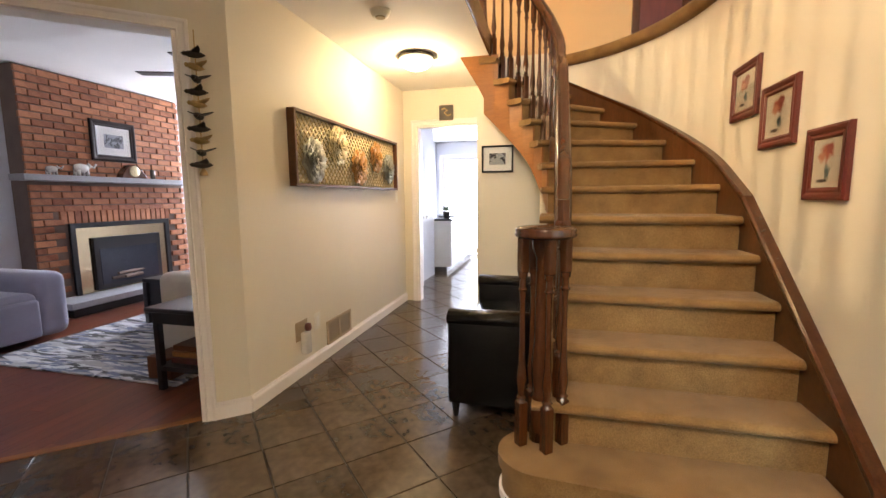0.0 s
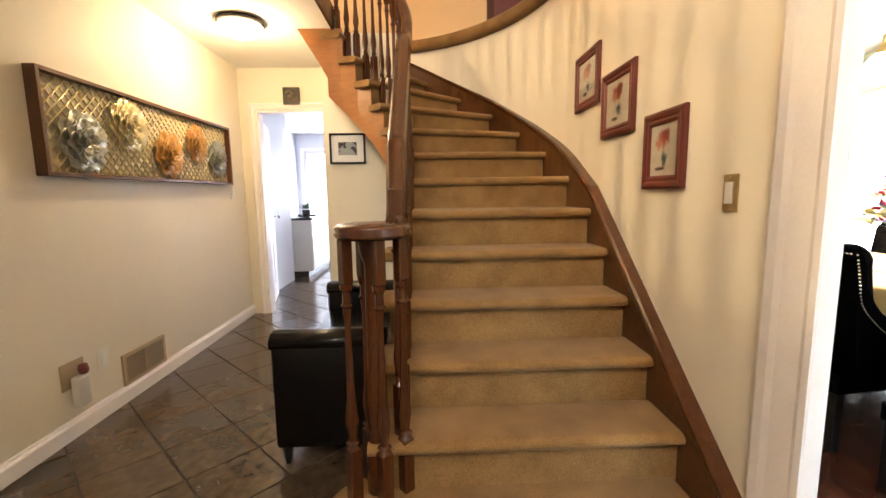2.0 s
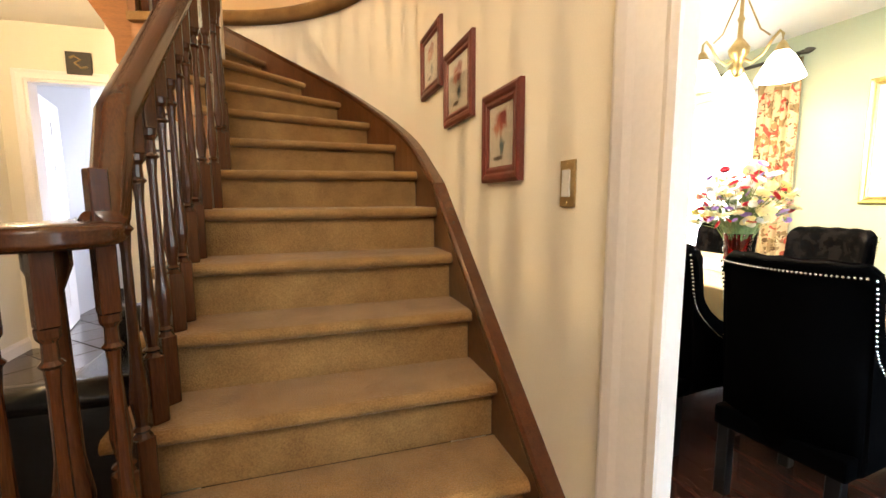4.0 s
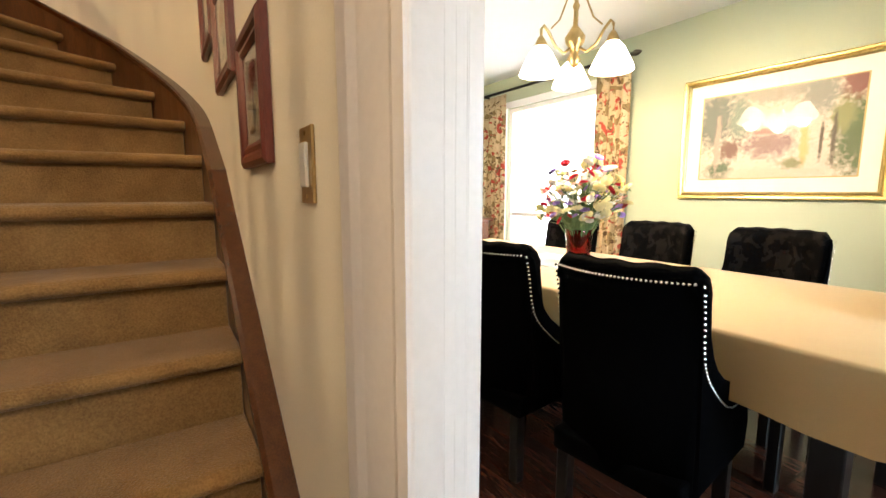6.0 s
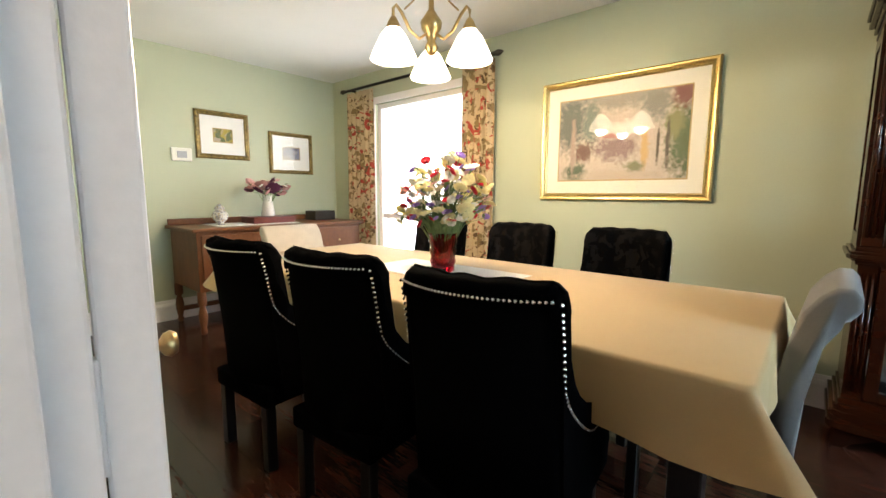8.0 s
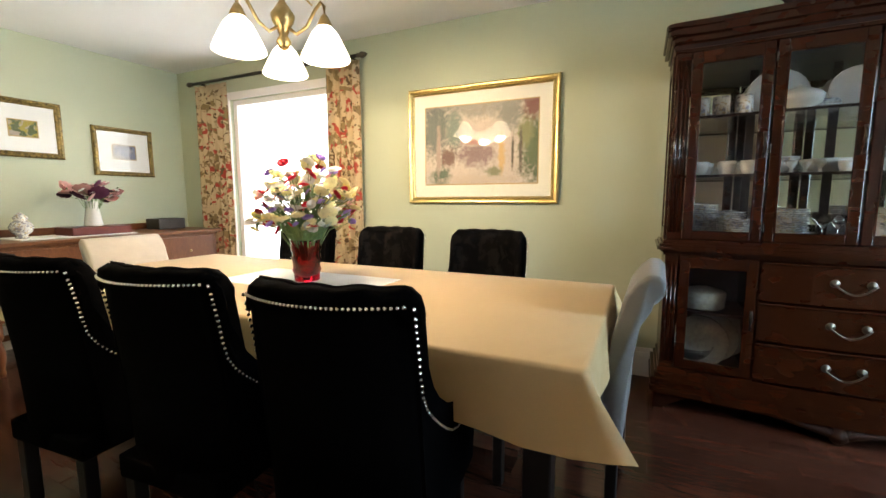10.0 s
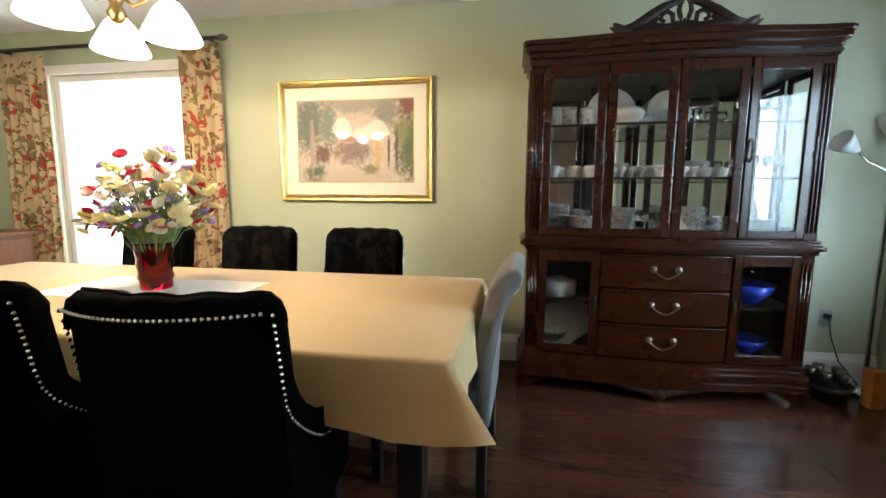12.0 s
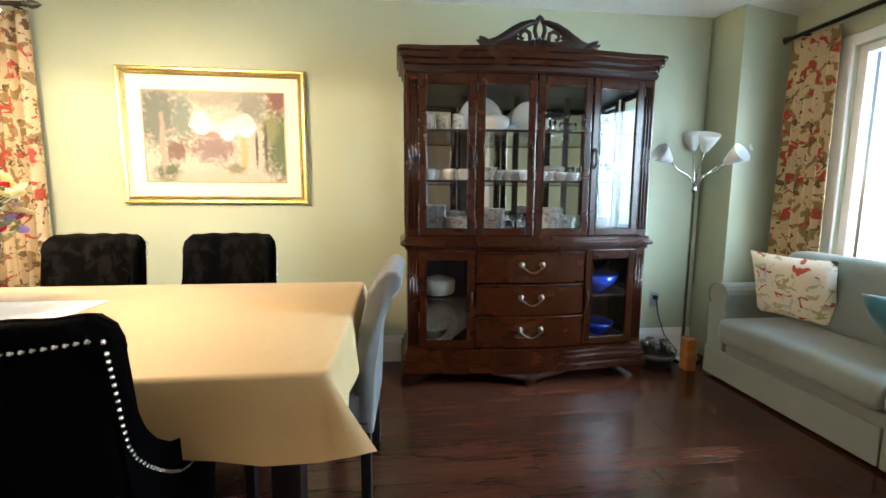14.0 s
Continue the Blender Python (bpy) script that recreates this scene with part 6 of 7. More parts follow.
P_RED, P_CREAM, P_LILAC, P_YELLOW, P_PINK, P_PLUM, P_WHITE = petal("red_silk", (0.55, 0.01, 0.03)), petal("cream_silk", (0.88, 0.78, 0.46)), petal("lilac_silk", (0.38, 0.24, 0.62)), petal("yellow_silk", (0.85, 0.72, 0.3)), petal("pink_silk", (0.7, 0.4, 0.36)), petal("plum_silk", (0.12, 0.02, 0.06)), petal("white_silk", (0.8, 0.78, 0.72))
VX, VY = 6.40, 5.235
vs = tagged(part("vase", lathe([(0.055, 0), (0.062, 0.006), (0.062, 0.035), (0.07, 0.055), (0.064, 0.08), (0.072, 0.11), (0.066, 0.135), (0.074, 0.165), (0.07, 0.19), (0.078, 0.205), (0.073, 0.205), (0.066, 0.19), (0.06, 0.04), (0.0, 0.02)], 32, pose(VX, VY, 0.765)), M_GLASSRED, smooth=True), "ribbed deep red glass vase on the table", "vase")
bouquet("silk_bouquet", VX, VY, 0.955, 0.25, 0.45, [(P_CREAM, 1.5), (P_RED, 0.95), (P_WHITE, 0.8), (P_LILAC, 1.05), (P_CREAM, 1.2), (P_WHITE, 1.45), (P_RED, 0.8), (P_WHITE, 0.7), (P_YELLOW, 0.9), (P_CREAM, 1.35), (P_LILAC, 0.7), (P_WHITE, 1.2), (P_PINK, 0.9)], 230, 7, "mixed red, cream and lilac silk flowers in the red vase", 0.0245)
runner = boxes(((VX - 0.2, VY - 0.42, 0.7635), (VX + 0.2, VY + 0.42, 0.7665)))
tagged(part("table_runner", runner, M_PAPER), "white lace table runner under the vase", "runner")

# ---- sideboard ----
sb = thing("sideboard", pose(5.95, 7.47, 0), "antique oak sideboard with turned legs and back rail", "sideboard")
SW, SD = 1.66, 0.66
M_SIDE = material("aged_oak_veneer", (0.13, 0.048, 0.018), 0.42, spec=0.25, vary=0.35, scale=3, fine=22, stretch=(6, 6, 1.2), bump=0.06)
part("top", boxes(((-0.02, -0.02, 0.855), (SW + 0.02, SD, 0.885)), bevel=0.008), M_SIDE, sb)
part("body", boxes(((0.02, 0.02, 0.36), (SW - 0.02, SD - 0.01, 0.855)), bevel=0.004), M_SIDE, sb)
part("back_rail", boxes(((0.0, SD - 0.03, 0.885), (SW, SD - 0.008, 0.94)), bevel=0.006), M_SIDE, sb)
for k in range(3):
    d = part("door", boxes(((0.05 + k * 0.53, 0.0, 0.4), (0.55 + k * 0.53, 0.02, 0.83)), bevel=0.008), M_SIDE, sb)
    part("knob", lathe([(0.005, 0), (0.012, 0.012), (0.0, 0.02)], 10, pose(0.3 + k * 0.53, 0.0, 0.7, 90)), M_BRASS, d)
for x in (0.04, SW - 0.04):
    for y in (0.05, SD - 0.05):
        part("leg", lathe([(0.02, 0), (0.026, 0.03), (0.02, 0.05), (0.03, 0.1), (0.036, 0.16), (0.026, 0.22), (0.018, 0.24), (0.034, 0.26), (0.034, 0.36)], 14, pose(x, y, 0)), M_SIDE, sb, smooth=True)
part("stretcher", boxes(((0.04, SD - 0.07, 0.1), (SW - 0.04, SD - 0.04, 0.14))), M_SIDE, sb)
tagged(part("doily", boxes(((6.2, 7.6, 0.885), (6.95, 8.0, 0.888))), M_PAPER), "white lace runner on the sideboard", "runner")
urn = lathe([(0.035, 0), (0.04, 0.01), (0.03, 0.02), (0.06, 0.05), (0.07, 0.085), (0.05, 0.12), (0.035, 0.13), (0.045, 0.15), (0.03, 0.165), (0.012, 0.185), (0.0, 0.19)], 20, pose(6.28, 7.8, 0.888))
tagged(part("ginger_jar", urn, M_CHINAP, smooth=True), "small white patterned lidded china jar on the sideboard", "jar")
tagged(part("wooden_box", boxes(((6.53, 7.68, 0.888), (6.95, 7.95, 0.95)), bevel=0.006), M_REDFRAME), "flat red-brown wooden box on the sideboard", "box")
tagged(part("grey_box", boxes(((7.25, 7.8, 0.885), (7.5, 8.0, 0.985)), bevel=0.006), M_IRON), "dark grey box on the sideboard", "box")
tagged(part("white_vase", lathe([(0.06, 0), (0.065, 0.01), (0.05, 0.1), (0.04, 0.17), (0.045, 0.2), (0.04, 0.2), (0.035, 0.16), (0.0, 0.02)], 22, pose(6.73, 7.8, 0.952)), M_CHINA, smooth=True), "white tapered vase on a wooden box", "vase")
bouquet("pink_bouquet", 6.73, 7.8, 1.14, 0.2, 0.16, [(P_PINK, 1.5), (P_PLUM, 1.3), (P_WHITE, 0.45), (P_PINK, 1.2), (P_PLUM, 0.8), (P_WHITE, 0.4)], 30, 11, "pink and plum silk flowers in the white vase", 0.045)
th = thing("thermostat", pose(6.04, LY, 1.46), "white thermostat with a grey screen", "thermostat")
part("body", boxes(((0, -0.028, 0), (0.17, 0, 0.12)), bevel=0.008), M_PLASTIC, th)
part("screen", boxes(((0.045, -0.031, 0.03), (0.125, -0.028, 0.09))), M_STONE, th)

# ---- sofa, floor lamp and corner things ----
sofa = thing("sofa", pose(7.39, 1.60, 0, 0, 0, 180), "sage grey fabric sofa with skirt and loose cushions", "sofa")
SL = 2.15
part("base", boxes(((0.0, 0.05, 0.04), (SL, 0.68, 0.25)), bevel=0.015), M_SOFA, sofa)
part("backrest", boxes(((0.02, 0.5, 0.2), (SL - 0.02, 0.70, 0.80)), bevel=0.06, segs=4), M_SOFA, sofa, smooth=True)
for x in (0.0, SL - 0.14):
    prof = [(0, 0.03), (0, 0.5), (-0.012, 0.54), (-0.012, 0.58), (0.005, 0.61), (0.035, 0.628), (0.075, 0.632), (0.11, 0.622), (0.135, 0.6), (0.145, 0.57), (0.14, 0.53), (0.13, 0.48), (0.13, 0.03)]
    t = prism(prof, 0, 0.66, 0.012, 2, m=Matrix(((1, 0, 0, x), (0, 0, 1, 0.02), (0, 1, 0, 0), (0, 0, 0, 1))))
    bmesh.ops.recalc_face_normals(t, faces=t.faces[:])
    part("arm", t, M_SOFA, sofa, smooth=False)
    part("piping", sweep([(x + a, 0.02, z) for a, z in prof[1:-1]], ring_section(0.006, 6), up=(0, 1, 0)), M_SOFA, sofa, smooth=True)
for k in range(2):
    x0 = 0.14 + k * 0.937
    part("seat_cushion", boxes(((x0, -0.045, 0.268), (x0 + 0.932, 0.52, 0.43)), bevel=0.05, segs=4), M_SOFA, sofa, smooth=True)
    part("back_cushion", boxes(((x0 + 0.01, 0.36, 0.42), (x0 + 0.92, 0.56, 0.86)), bevel=0.07, segs=4), M_SOFA, sofa, smooth=True)
    part("skirt", boxes(((0.0 + k * SL / 2, 0.004, 0.02), (SL / 2 - 0.01 + k * SL / 2, 0.02, 0.2)), bevel=0.003), M_SOFA, sofa)


def cushion(name, m, w, h, mat, label):
    bm = bmesh.new()
    N = 12
    for sgn in (1, -1):
        g = [[bm.verts.new(((i / N - 0.5) * w * (1 - 0.06 * (1 - abs(2 * j / N - 1) ** 2)), sgn * 0.075 * (max(0, 1 - (2 * i / N - 1) ** 4) * max(0, 1 - (2 * j / N - 1) ** 4)) ** 0.6, (j / N - 0.5) * h * (1 - 0.06 * (1 - abs(2 * i / N - 1) ** 2)))) for j in range(N + 1)] for i in range(N + 1)]
        for i in range(N):
            for j in range(N):
                bm.faces.new((g[i][j], g[i + 1][j], g[i + 1][j + 1], g[i][j + 1]))
    bmesh.ops.remove_doubles(bm, verts=bm.verts[:], dist=1e-4)
    bmesh.ops.recalc_face_normals(bm, faces=bm.faces[:])
    ob = tagged(part(name, bm, mat, smooth=True), label, "cushion")
    ob.matrix_world = m
    return ob


cushion("floral_cushion", pose(7.05, 1.33, 0.655, -22, -2, 22), 0.43, 0.44, M_CUSHION, "cream floral cushion leaning on the sofa arm")
cushion("teal_cushion", pose(6.42, 1.32, 0.58, -40, -6, -8), 0.42, 0.32, M_TEAL, "teal velvet cushion with a patterned end on the sofa")

fl = thing("floor_lamp", pose(7.66, 1.56, 0), "brushed steel floor lamp with white cone shades, unlit", "floor lamp")
part("base", lathe([(0.12, 0), (0.125, 0.008), (0.12, 0.02), (0.03, 0.035), (0.014, 0.05)], 28), M_NICKEL, fl, smooth=True)
part("pole", lathe([(0.012, 0.04), (0.012, 1.22), (0.02, 1.225), (0.02, 1.26), (0.012, 1.27)], 14), M_NICKEL, fl, smooth=True)
for k, (a, r, z, tl) in enumerate(((100, 0.22, 1.44, 60), (170, 0.1, 1.50, 25), (-90, 0.26, 1.48, 55), (-20, 0.09, 1.53, 15), (200, 0.2, 1.42, 60))):
    c, s = math.cos(radians(a)), math.sin(radians(a))
    tip = Vector((c * r, s * r, z))
    part("gooseneck", sweep([(0, 0, 1.26), (c * r * 0.25, s * r * 0.25, 1.34), (c * r * 0.7, s * r * 0.7, z - 0.06), tuple(tip)], ring_section(0.006, 8)), M_NICKEL, fl, smooth=True)
    ax = (Vector((c, s, 0)) * math.sin(radians(tl)) + Vector((0, 0, 1)) * math.cos(radians(tl))).to_track_quat("Z", "Y").to_matrix().to_4x4()
    part("shade", lathe([(0.018, 0), (0.024, 0.01), (0.05, 0.07), (0.068, 0.12), (0.064, 0.12), (0.046, 0.07), (0.0, 0.012)], 20, Matrix.Translation(tip) @ ax), M_FROST, fl, "white frosted cone shade", smooth=True)
ot = thing("wall_outlet", pose(FX, 1.76, 0.36, 0, 0, -90), "grey outlet plate with a plug and cable", "outlet")
part("plate", boxes(((0, 0, 0), (0.07, -0.006, 0.115)), bevel=0.002), M_STONE, ot)
part("plug", boxes(((0.02, -0.006, 0.06), (0.05, -0.035, 0.09)), bevel=0.004), M_BLACK, ot)
part("cable", sweep([(0.035, -0.03, 0.07), (0.04, -0.06, -0.05), (0.09, -0.07, -0.2), (0.2, -0.1, -0.345)], ring_section(0.004, 6)), M_BLACK, ot)
cs = thing("candle_stand", pose(7.55, 1.84, 0), "dark wire candle stand with glass cups on the floor", "candle stand")
part("tray", lathe([(0.1, 0.0), (0.11, 0.05), (0.13, 0.09), (0.12, 0.09), (0.1, 0.06), (0.0, 0.03)], 18), M_IRON, cs, smooth=True)
for k in range(5):
    a = radians(72 * k)
    part("cup", lathe([(0.02, 0.1), (0.026, 0.13), (0.03, 0.17), (0.026, 0.17), (0.0, 0.11)], 12, pose(0.075 * math.cos(a), 0.075 * math.sin(a), 0)), M_PEWTER, cs, smooth=True)
tagged(part("cardboard_box", boxes(((7.41, 1.63, 0.0), (7.49, 1.70, 0.22)), bevel=0.004), M_OAKL), "tan box on the floor between lamp and sofa", "box")

# ---- living room ----
FPX = BX + 0.01
fp = thing("fireplace", pose(FPX, 6.855, 0), "red-brown brick fireplace with grey mantel and black insert", "fireplace")
part("core", boxes(((-0.25, -0.965, 0), (-0.03, 0.965, 2.655))), M_MORTAR, fp)
part("mantel", boxes(((-0.02, -1.12, 1.47), (0.2, 1.12, 1.535)), bevel=0.006), M_STONE, fp, "grey painted mantel shelf")
part("hearth", boxes(((-0.02, -0.95, 0.1), (0.38, 0.95, 0.17)), bevel=0.008), M_STONE, fp)
part("hearth_base", boxes(((-0.02, -0.9, 0.0), (0.33, 0.9, 0.1))), M_BLACK, fp)
part("surround", boxes(((0.0, -0.64, 0.17), (0.03, -0.585, 1.0)), ((0.0, 0.585, 0.17), (0.03, 0.64, 1.0)), ((0.0, -0.585, 0.945), (0.03, 0.585, 1.0))), M_BLACK, fp)
part("brass_panel", boxes(((0.0, -0.585, 0.17), (0.012, 0.585, 0.945))), material("polished_brass_sheet", (0.5, 0.4, 0.24), 0.18, 1.0, vary=0.1, bump=0), fp, "polished brass surround panel")
part("insert", boxes(((0.012, -0.42, 0.19), (0.05, 0.46, 0.82)), bevel=0.006), M_BLACK, fp)
part("insert_glass", boxes(((0.05, -0.36, 0.25), (0.054, 0.4, 0.68))), material("smoked_glass", (0.03, 0.035, 0.05), 0.05, vary=0.3), fp)
for k in range(3):
    part("log", lathe([(0.018, -0.2), (0.022, 0.0), (0.016, 0.2)], 9, pose(0.062, -0.05 + 0.06 * k, 0.31 + 0.05 * (k % 2), 90, 0, 8 * k)), M_MORTAR, fp)
bk = bpy.data.meshes.new("brick")
bb = boxes(((-0.03, -0.098, -0.0315), (0.0, 0.098, 0.0315)), bevel=0.003, segs=1)
bb.to_mesh(bk)
bb.free()
bk.materials.append(M_BRICK)
rng = random.Random(4)
for row in range(35):
    z = 0.04 + row * 0.0755
    n_b = 10
    for k in range(n_b):
        y = -0.87 + k * 0.208 - (0.104 if row % 2 else 0.0)
        if abs(y) > 0.9 or (0.1 < z < 1.14 and abs(y) < 0.72):
            continue
        if 1.45 < z < 1.55:
            continue
        ob = new("brick", bk)
        ob.parent = fp
        ob.location = (-0.012 + rng.uniform(-0.004, 0.006) + (0.012 if z < 1.5 else 0), y, z)
for row in range(35):
    z = 0.04 + row * 0.0755
    if not 1.45 < z < 1.55:
        ob = new("brick", bk)
        ob.parent = fp
        ob.location, ob.scale = (-0.012 + (0.012 if z < 1.5 else 0), -0.918 if row % 2 else 0.944, z), (1, 0.47 if row % 2 else 0.24, 1)
for k in range(19):
    ob = new("brick", bk)
    ob.parent = fp
    ob.location, ob.rotation_euler = (-0.004, -0.665 + k * 0.0738, 1.1), (radians(90), 0, 0)
picture("mantel_picture", pose(BX + 0.012, 6.55, 1.74, 0, 0, 90), 0.56, 0.48, 0.03, 0.07, 0.09, M_HUTCHD, landscape("grey_photo", [((0.1, 0.1, 0.11), 1.0, 0.22)], 14, (0.35, 0.36, 0.4)), "dark framed photograph leaning over the mantel", M_PAPER, M_PAPER).matrix_world = pose(BX + 0.012, 6.55, 1.74, 0, 0, 90)
ck = thing("mantel_clock", pose(BX + 0.11, 6.95, 1.536), "rounded wooden mantel clock with a pale dial", "clock")
t = prism([(-0.17, 0), (0.17, 0), (0.15, 0.05), (0.1, 0.12), (0.05, 0.16), (0.0, 0.17), (-0.05, 0.16), (-0.1, 0.12), (-0.15, 0.05)], -0.05, 0.05, 0.006, 2, m=Matrix(((0, 0, 1, 0), (1, 0, 0, 0), (0, 1, 0, 0), (0, 0, 0, 1))))
bmesh.ops.recalc_face_normals(t, faces=t.faces[:])
part("case", t, M_OAK, ck)
part("dial", lathe([(0.065, 0), (0.07, 0.006), (0.06, 0.012), (0.0, 0.012)], 24, pose(0.05, 0, 0.085, 0, 90, 0)), M_PALEGOLD, ck, smooth=True)
for y, sc in ((6.05, 0.8), (6.35, 1.15)):
    bm = bmesh.new()
    lathe([(0.0, -0.07), (0.04, -0.05), (0.05, 0), (0.04, 0.05), (0.0, 0.065)], 12, Matrix.Translation((0, 0, 0.075)) @ Matrix.Rotation(radians(90), 4, "X"), bm)
    lathe([(0.0, -0.03), (0.032, 0), (0.0, 0.035)], 10, pose(0, 0.075, 0.1), bm)
    sweep([(0, 0.1, 0.1), (0, 0.125, 0.085), (0, 0.135, 0.11), (0, 0.15, 0.125)], ring_section(0.01, 7), bm=bm)
    for sx in (-0.025, 0.025):
        for sy in (-0.04, 0.04):
            lathe([(0.017, 0), (0.015, 0.06)], 8, pose(sx, sy, 0), bm)
    bm.transform(Matrix.Scale(sc, 4))
    ob = tagged(part("elephant_figurine", bm, M_CHINA, smooth=True), "small white elephant figurine on the mantel", "figurine")
    ob.matrix_world = pose(BX + 0.11, y, 1.536)
for y, h, r, mt in ((7.78, 0.15, 0.035, M_PAPER), (7.86, 0.11, 0.035, M_PAPER), (7.25, 0.12, 0.028, M_PEWTER)):
    ob = tagged(part("candle", lathe([(r, 0), (r, h), (r * 0.8, h + 0.004), (0.003, h + 0.002)], 14, pose(BX + 0.11, y, 1.536)), mt, smooth=True), "pale pillar candle on the mantel", "candle")
rc = thing("recliner", pose(-0.86, 4.55, 0), "grey microfibre recliner with rounded padded arms", "armchair")
part("arm", boxes(((-0.95, 0.75, 0.03), (0.0, 1.02, 0.62)), bevel=0.09, segs=4), M_RECL, rc, smooth=True)
part("arm", boxes(((-0.95, -0.2, 0.03), (0.0, 0.07, 0.62)), bevel=0.09, segs=4), M_RECL, rc, smooth=True)
part("seat", boxes(((-0.85, 0.06, 0.05), (0.02, 0.76, 0.46)), bevel=0.07, segs=4), M_RECL, rc, smooth=True)
part("footrest", boxes(((-0.02, 0.08, 0.06), (0.05, 0.74, 0.4)), bevel=0.03, segs=3), M_RECL, rc, smooth=True)
part("backrest", boxes(((-1.15, 0.02, 0.2), (-0.78, 0.8, 1.02)), bevel=0.1, segs=4), M_RECL, rc, smooth=True)
tagged(part("throw", boxes(((-1.3, 4.9, 0.93), (-1.1, 5.25, 1.05)), bevel=0.04, segs=3), M_BLACKV, smooth=True), "black throw over the recliner back", "throw")
tagged(part("rug", boxes(((-0.8, 4.82, 0.002), (1.1, 6.65, 0.014)), bevel=0.003, segs=1), M_RUG), "grey, black and cream abstract rug on the wooden floor", "rug")
ctb = thing("coffee_table", pose(-0.45, 5.95, 0.014), "black wooden coffee table on the rug", "table")
part("tabletop", boxes(((0, 0, 0.42), (1.0, 0.55, 0.46)), bevel=0.005), M_BLACKW, ctb)
part("drawer_box", boxes(((0.02, 0.02, 0.16), (0.98, 0.53, 0.42)), bevel=0.003), M_BLACKW, ctb)
for x in (0.0, 0.95):
    for y in (0.0, 0.5):
        part("leg", boxes(((x, y, 0), (x + 0.05, y + 0.05, 0.42)), bevel=0.003), M_BLACKW, ctb)
tagged(part("magazine", boxes(((0.1, 6.05, 0.475), (0.4, 6.3, 0.49))), M_PAPER), "pale magazine on the coffee table", "magazine")
oc = thing("slipper_chair", pose(0.55, 5.2, 0.014), "cream upholstered chair with a rounded back", "armchair")
part("body", boxes(((0, 0, 0.06), (0.75, 0.7, 0.42)), bevel=0.05, segs=4), M_BEIGEF, oc, smooth=True)
part("backrest", boxes(((0, 0.02, 0.3), (0.72, 0.2, 0.68)), bevel=0.07, segs=4), M_BEIGEF, oc, smooth=True)
et = thing("end_table", pose(1.02, 4.76, 0), "black wooden end table with a low shelf", "table")
part("tabletop", boxes(((-0.03, -0.03, 0.54), (0.5, 0.45, 0.57)), bevel=0.006), M_BLACKW, et)
part("apron", boxes(((0.0, 0.0, 0.46), (0.47, 0.42, 0.54))), M_BLACKW, et)
for x in (0.0, 0.43):
    for y in (0.0, 0.38):
        part("leg", boxes(((x, y, 0), (x + 0.04, y + 0.04, 0.47)), bevel=0.003), M_BLACKW, et)
part("shelf", boxes(((0.0, 0.0, 0.14), (0.47, 0.42, 0.17))), M_BLACKW, et)
for k in range(3):
    tagged(part("book", boxes(((1.08, 4.82 + 0.01 * k, 0.172 + k * 0.04), (1.4, 5.05, 0.208 + k * 0.04)), bevel=0.003), (M_REDFRAME, M_OAKL, M_SIDE)[k]), "brown book lying on the end table shelf", "book")
tagged(part("wooden_crate", boxes(((0.8, 4.88, 0.014), (1.0, 5.08, 0.17)), bevel=0.004), M_SIDE), "small brown wooden box on the rug", "box")
spk = thing("speaker", pose(-1.35, 8.1, 0), "tall black loudspeaker beside the fireplace", "speaker")
part("cabinet", boxes(((0, 0, 0.72), (0.22, 0.2, 1.2)), bevel=0.006), M_BLACK, spk)
part("pillar", lathe([(0.14, 0), (0.14, 0.02), (0.03, 0.03), (0.03, 0.72)], 16, pose(0.11, 0.1, 0)), M_BLACK, spk)

fan = thing("ceiling_fan", pose(0.38, 6.12, 2.66), "dark ceiling fan with slim blades, at rest", "ceiling fan")
part("motor", lathe([(0.0, -0.3), (0.07, -0.28), (0.1, -0.22), (0.08, -0.16), (0.02, -0.14), (0.015, -0.03), (0.06, 0.0)], 20), M_IRON, fan, smooth=True)
for k in range(4):
    t = boxes(((0.12, -0.06, -0.235), (0.62, 0.06, -0.225)), bevel=0.004, segs=1)
    t.transform(Matrix.Rotation(radians(20 + 90 * k), 4, "Z"))
    part("blade", t, M_HUTCHD, fan)

# ---- kitchen ----
kd = thing("kitchen_door", pose(AX + 0.15, KY + 0.13, 0.01, 0, 0, 104), "white panelled door standing open into the kitchen", "door")
part("leaf", boxes(((0, 0, 0), (0.78, 0.036, 2.03)), bevel=0.003), M_WHITE, kd)
for z0, z1 in ((0.2, 0.85), (1.05, 1.85)):
    for x0 in (0.11, 0.44):
        part("panel", boxes(((x0, -0.006, z0), (x0 + 0.24, 0.004, z1)), bevel=0.005), M_WHITE, kd)
part("door_knob", lathe([(0.02, 0), (0.01, 0.01), (0.012, 0.03), (0.026, 0.045), (0.02, 0.065), (0.0, 0.07)], 16, pose(0.72, -0.002, 0.98, 90)), M_NICKEL, kd, smooth=True)
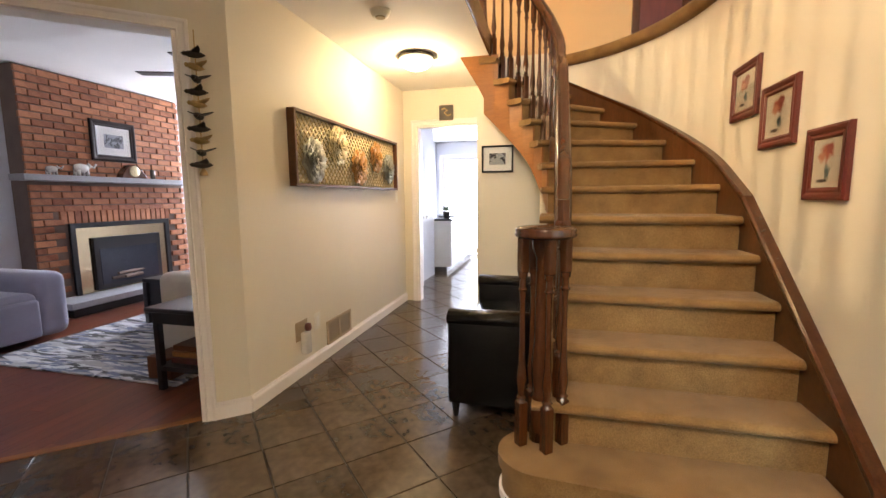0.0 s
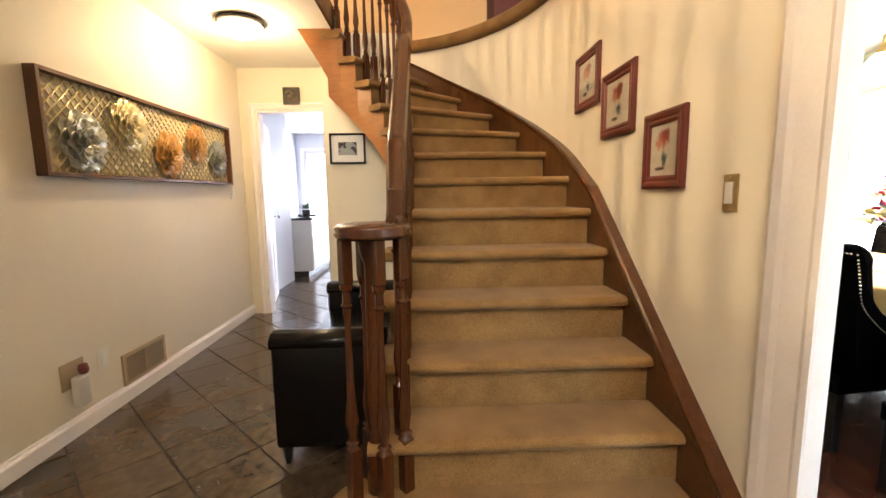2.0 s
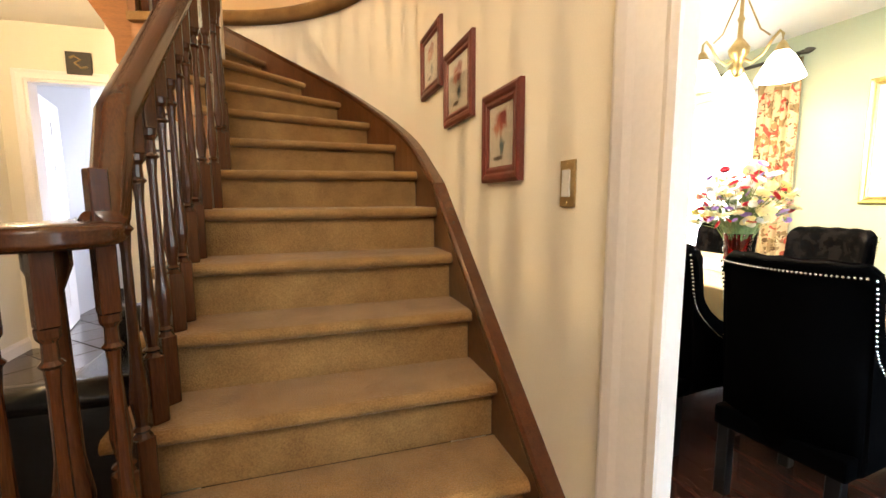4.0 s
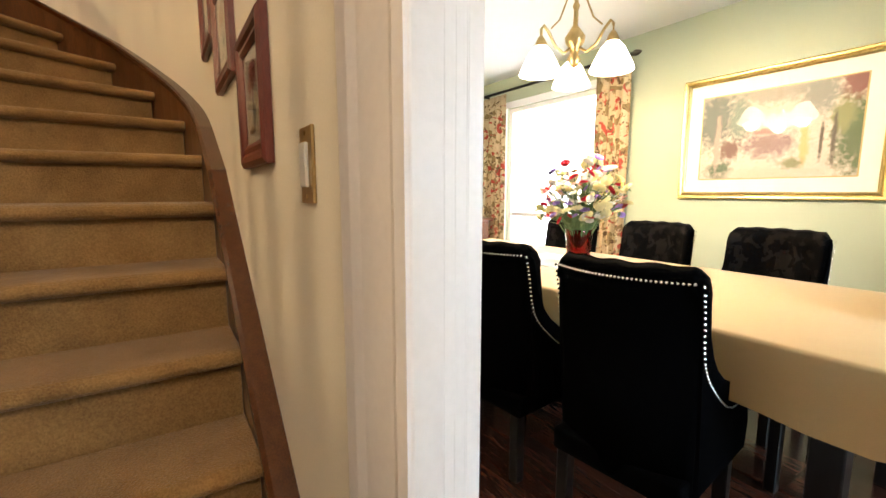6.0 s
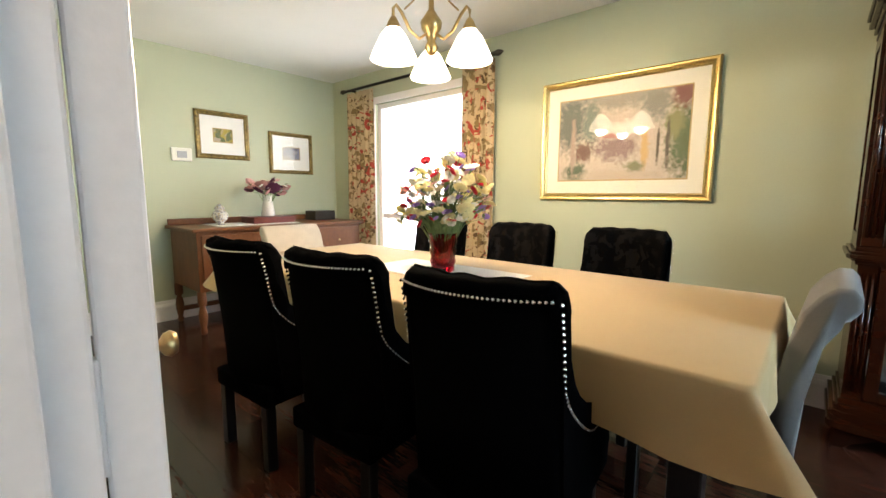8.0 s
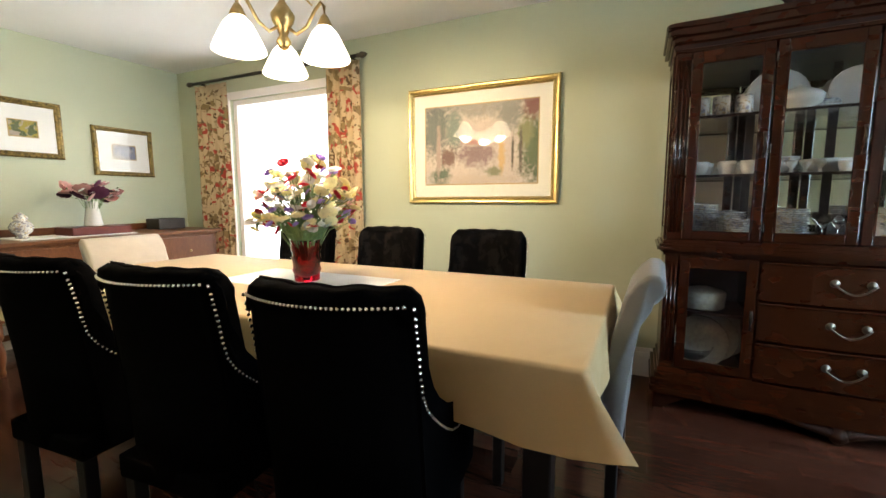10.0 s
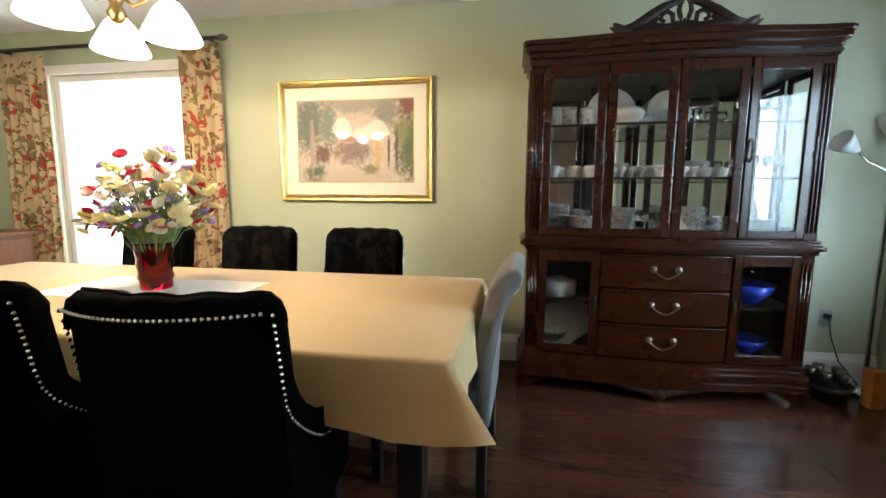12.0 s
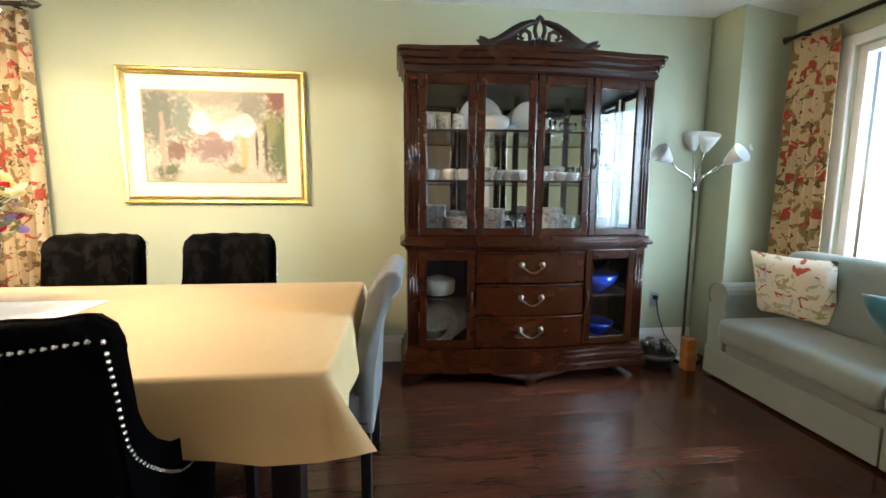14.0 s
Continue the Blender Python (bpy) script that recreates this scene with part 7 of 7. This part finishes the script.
for k in range(4):
    kc = thing("kitchen_cabinet", pose(1.32, 9.5 + 0.55 * k, 0), "white painted base cabinet with a steel pull", "cabinet", "kitchen base cabinets")
    part("body", boxes(((0, 0, 0.09), (0.6, 0.548, 0.87)), bevel=0.002), M_CABINET, kc)
    part("toe_kick", boxes(((0, 0, 0), (0.54, 0.548, 0.09))), M_BLACK, kc)
    d = part("drawer", boxes(((0.6, 0.01, 0.68), (0.618, 0.54, 0.86)), bevel=0.003), M_CABINET, kc)
    part("handle", boxes(((0.618, 0.2, 0.76), (0.635, 0.34, 0.77))), M_NICKEL, d)
    d = part("door", boxes(((0.6, 0.01, 0.1), (0.618, 0.54, 0.67)), bevel=0.003), M_CABINET, kc)
    part("handle", boxes(((0.618, 0.08, 0.5), (0.635, 0.09, 0.62))), M_NICKEL, d)
tagged(part("worktop", boxes(((1.3, 9.47, 0.872), (1.96, 11.72, 0.91)), bevel=0.004), M_COUNTER), "dark stone worktop on the kitchen cabinets", "worktop")
pp = thing("potted_plant", pose(1.8, 9.75, 0.911), "small green plant in a dark pot on the worktop", "plant")
part("pot", lathe([(0.05, 0), (0.07, 0.11), (0.062, 0.11), (0.0, 0.02)], 16), M_IRON, pp, smooth=True)
bm = bmesh.new()
rng = random.Random(8)
for k in range(40):
    e = Vector((rng.uniform(-1, 1), rng.uniform(-1, 1), rng.uniform(0.3, 1.4))).normalized()
    leaf_blade(bm, Vector((0, 0, 0.1)) + e * rng.uniform(0.01, 0.06), e, rng.uniform(0.05, 0.11), 0.02)
tagged(part("leaves", bm, M_LEAF, pp), kind="stuff")
tagged(part("counter_tray", boxes(((1.6, 9.95, 0.911), (1.9, 10.25, 0.935)), bevel=0.006), M_BLACK), "dark tray on the worktop", "tray")


# ---- floors, piece by piece ----
def clip(poly, p, n):
    """The part of a convex plan polygon on the side of p that n points to."""
    out = []
    for i, a in enumerate(poly):
        b = poly[(i + 1) % len(poly)]
        da, db = (a[0] - p[0]) * n[0] + (a[1] - p[1]) * n[1], (b[0] - p[0]) * n[0] + (b[1] - p[1]) * n[1]
        if da >= 0:
            out.append(a)
        if da * db < 0:
            f = da / (da - db)
            out.append((a[0] + (b[0] - a[0]) * f, a[1] + (b[1] - a[1]) * f))
    return out


def piece(name, poly, z0, z1, mat, parent, bev):
    c = Vector((sum(p[0] for p in poly) / len(poly), sum(p[1] for p in poly) / len(poly)))
    bm = bmesh.new()
    if sum(p[0] * q[1] - q[0] * p[1] for p, q in zip(poly, [*poly[1:], poly[0]])) < 0:
        poly = poly[::-1]
    lo = [bm.verts.new((x - c.x, y - c.y, z0)) for x, y in poly]
    mid = [bm.verts.new((x - c.x, y - c.y, z1 - bev)) for x, y in poly]
    top = []
    for x, y in poly:
        v = Vector((x, y)) - c
        top.append(bm.verts.new((*(v * (1 - bev * 1.5 / max(v.length, 0.02))), z1)))
    n = len(poly)
    for a, b in ((lo, mid), (mid, top)):
        for i in range(n):
            bm.faces.new((a[i], a[(i + 1) % n], b[(i + 1) % n], b[i]))
    bm.faces.new(top)
    ob = part(name, bm, mat, parent)
    ob.location = (c.x, c.y, 0)
    return ob


hall_floor = tagged(part("floor_hall", boxes(((1.2, 0.85, -0.011), (4.6, 7.4, -0.009))), M_GROUT), "dark slate coloured tiles laid diagonally", kind="structure")
T = 0.325
c45 = math.sqrt(0.5)
ln_p, ln_n = Vector(DIAG[0]) - jn * 0.0, jn
for i in range(-26, 40):
    for j in range(-26, 40):
        u, v = (i + 0.5) * T, (j + 0.5) * T
        cx, cy = 2.536 + 0.065 + (u - v) * c45, 5.251 + (u + v) * c45
        if not (0.2 < cx < 4.75 and 0.8 < cy < 11.6):
            continue
        h = T / 2 - 0.0035
        poly = [(cx + (a - b) * c45 * h, cy + (a + b) * c45 * h) for a, b in ((-1, -1), (1, -1), (1, 1), (-1, 1))]
        poly = clip(poly, tuple(Vector(DIAG[0]) - jn * 0.03), tuple(jn)) if cy < 4.9 else clip(poly, (AX - 0.03 if cy < 7.6 else 1.05, 0), (1, 0))
        poly = clip(poly, (SX + 0.01, 0), (-1, 0)) if poly else poly
        if len(poly) >= 3:
            piece("tile", poly, -0.011, 0.0, M_TILE, hall_floor, 0.0015)
din_floor = tagged(part("floor_dining", boxes(((SX + 0.02, 0.87, -0.011), (FX - 0.01, LY - 0.01, -0.009))), M_BLACK), "dark red-brown wooden plank floor", kind="structure")
rng = random.Random(12)
PW = 0.121
for i in range(27):
    x0 = SX + 0.012 + i * PW
    y = WY - rng.uniform(0, 1.0)
    while y < LY:
        L = rng.uniform(0.8, 1.4)
        a, b = max(y, WY), min(y + L, LY)
        x1 = min(x0 + PW - 0.0012, FX)
        if b - a > 0.03 and x1 > x0:
            piece("plank", [(x0, a), (x1, a), (x1, b - 0.0012), (x0, b - 0.0012)], -0.011, 0.002, M_PLANK, din_floor, 0.0012)
        y += L
liv_floor = tagged(part("floor_living", boxes(((BX, 4.9, -0.011), (1.5, 9.1, -0.009))), M_BLACK), "red-brown wooden plank floor", kind="structure")
PW = 0.09
for i in range(40):
    x0 = BX - 0.2 + i * PW
    y = 2.4 - rng.uniform(0, 1.0)
    while y < 9.1:
        L = rng.uniform(0.9, 1.6)
        poly = clip([(x0, y), (x0 + PW - 0.001, y), (x0 + PW - 0.001, y + L - 0.001), (x0, y + L - 0.001)], tuple(Vector(DIAG[0]) - jn * 0.06), tuple(-jn))
        poly = clip(poly, (AX - 0.12, 0), (-1, 0)) if poly else poly
        if len(poly) >= 3:
            piece("plank", poly, -0.011, 0.002, M_PLANKL, liv_floor, 0.001)
        y += L
ta, tb = Vector(DIAG[0]) + du * 0.2, Vector(DIAG[1])
tagged(part("threshold", prism([tuple(ta - jn * 0.065), tuple(tb - jn * 0.065), tuple(tb - jn * 0.02), tuple(ta - jn * 0.02)], -0.005, 0.006, 0.002, 1), M_OAKL), "pale wooden threshold strip", kind="structure")
tagged(part("threshold", boxes(((SX - 0.02, OPEN_S, -0.005), (SX + 0.03, OPEN_N - 0.02, 0.006)), bevel=0.002), M_OAK), "wooden threshold strip", kind="structure")
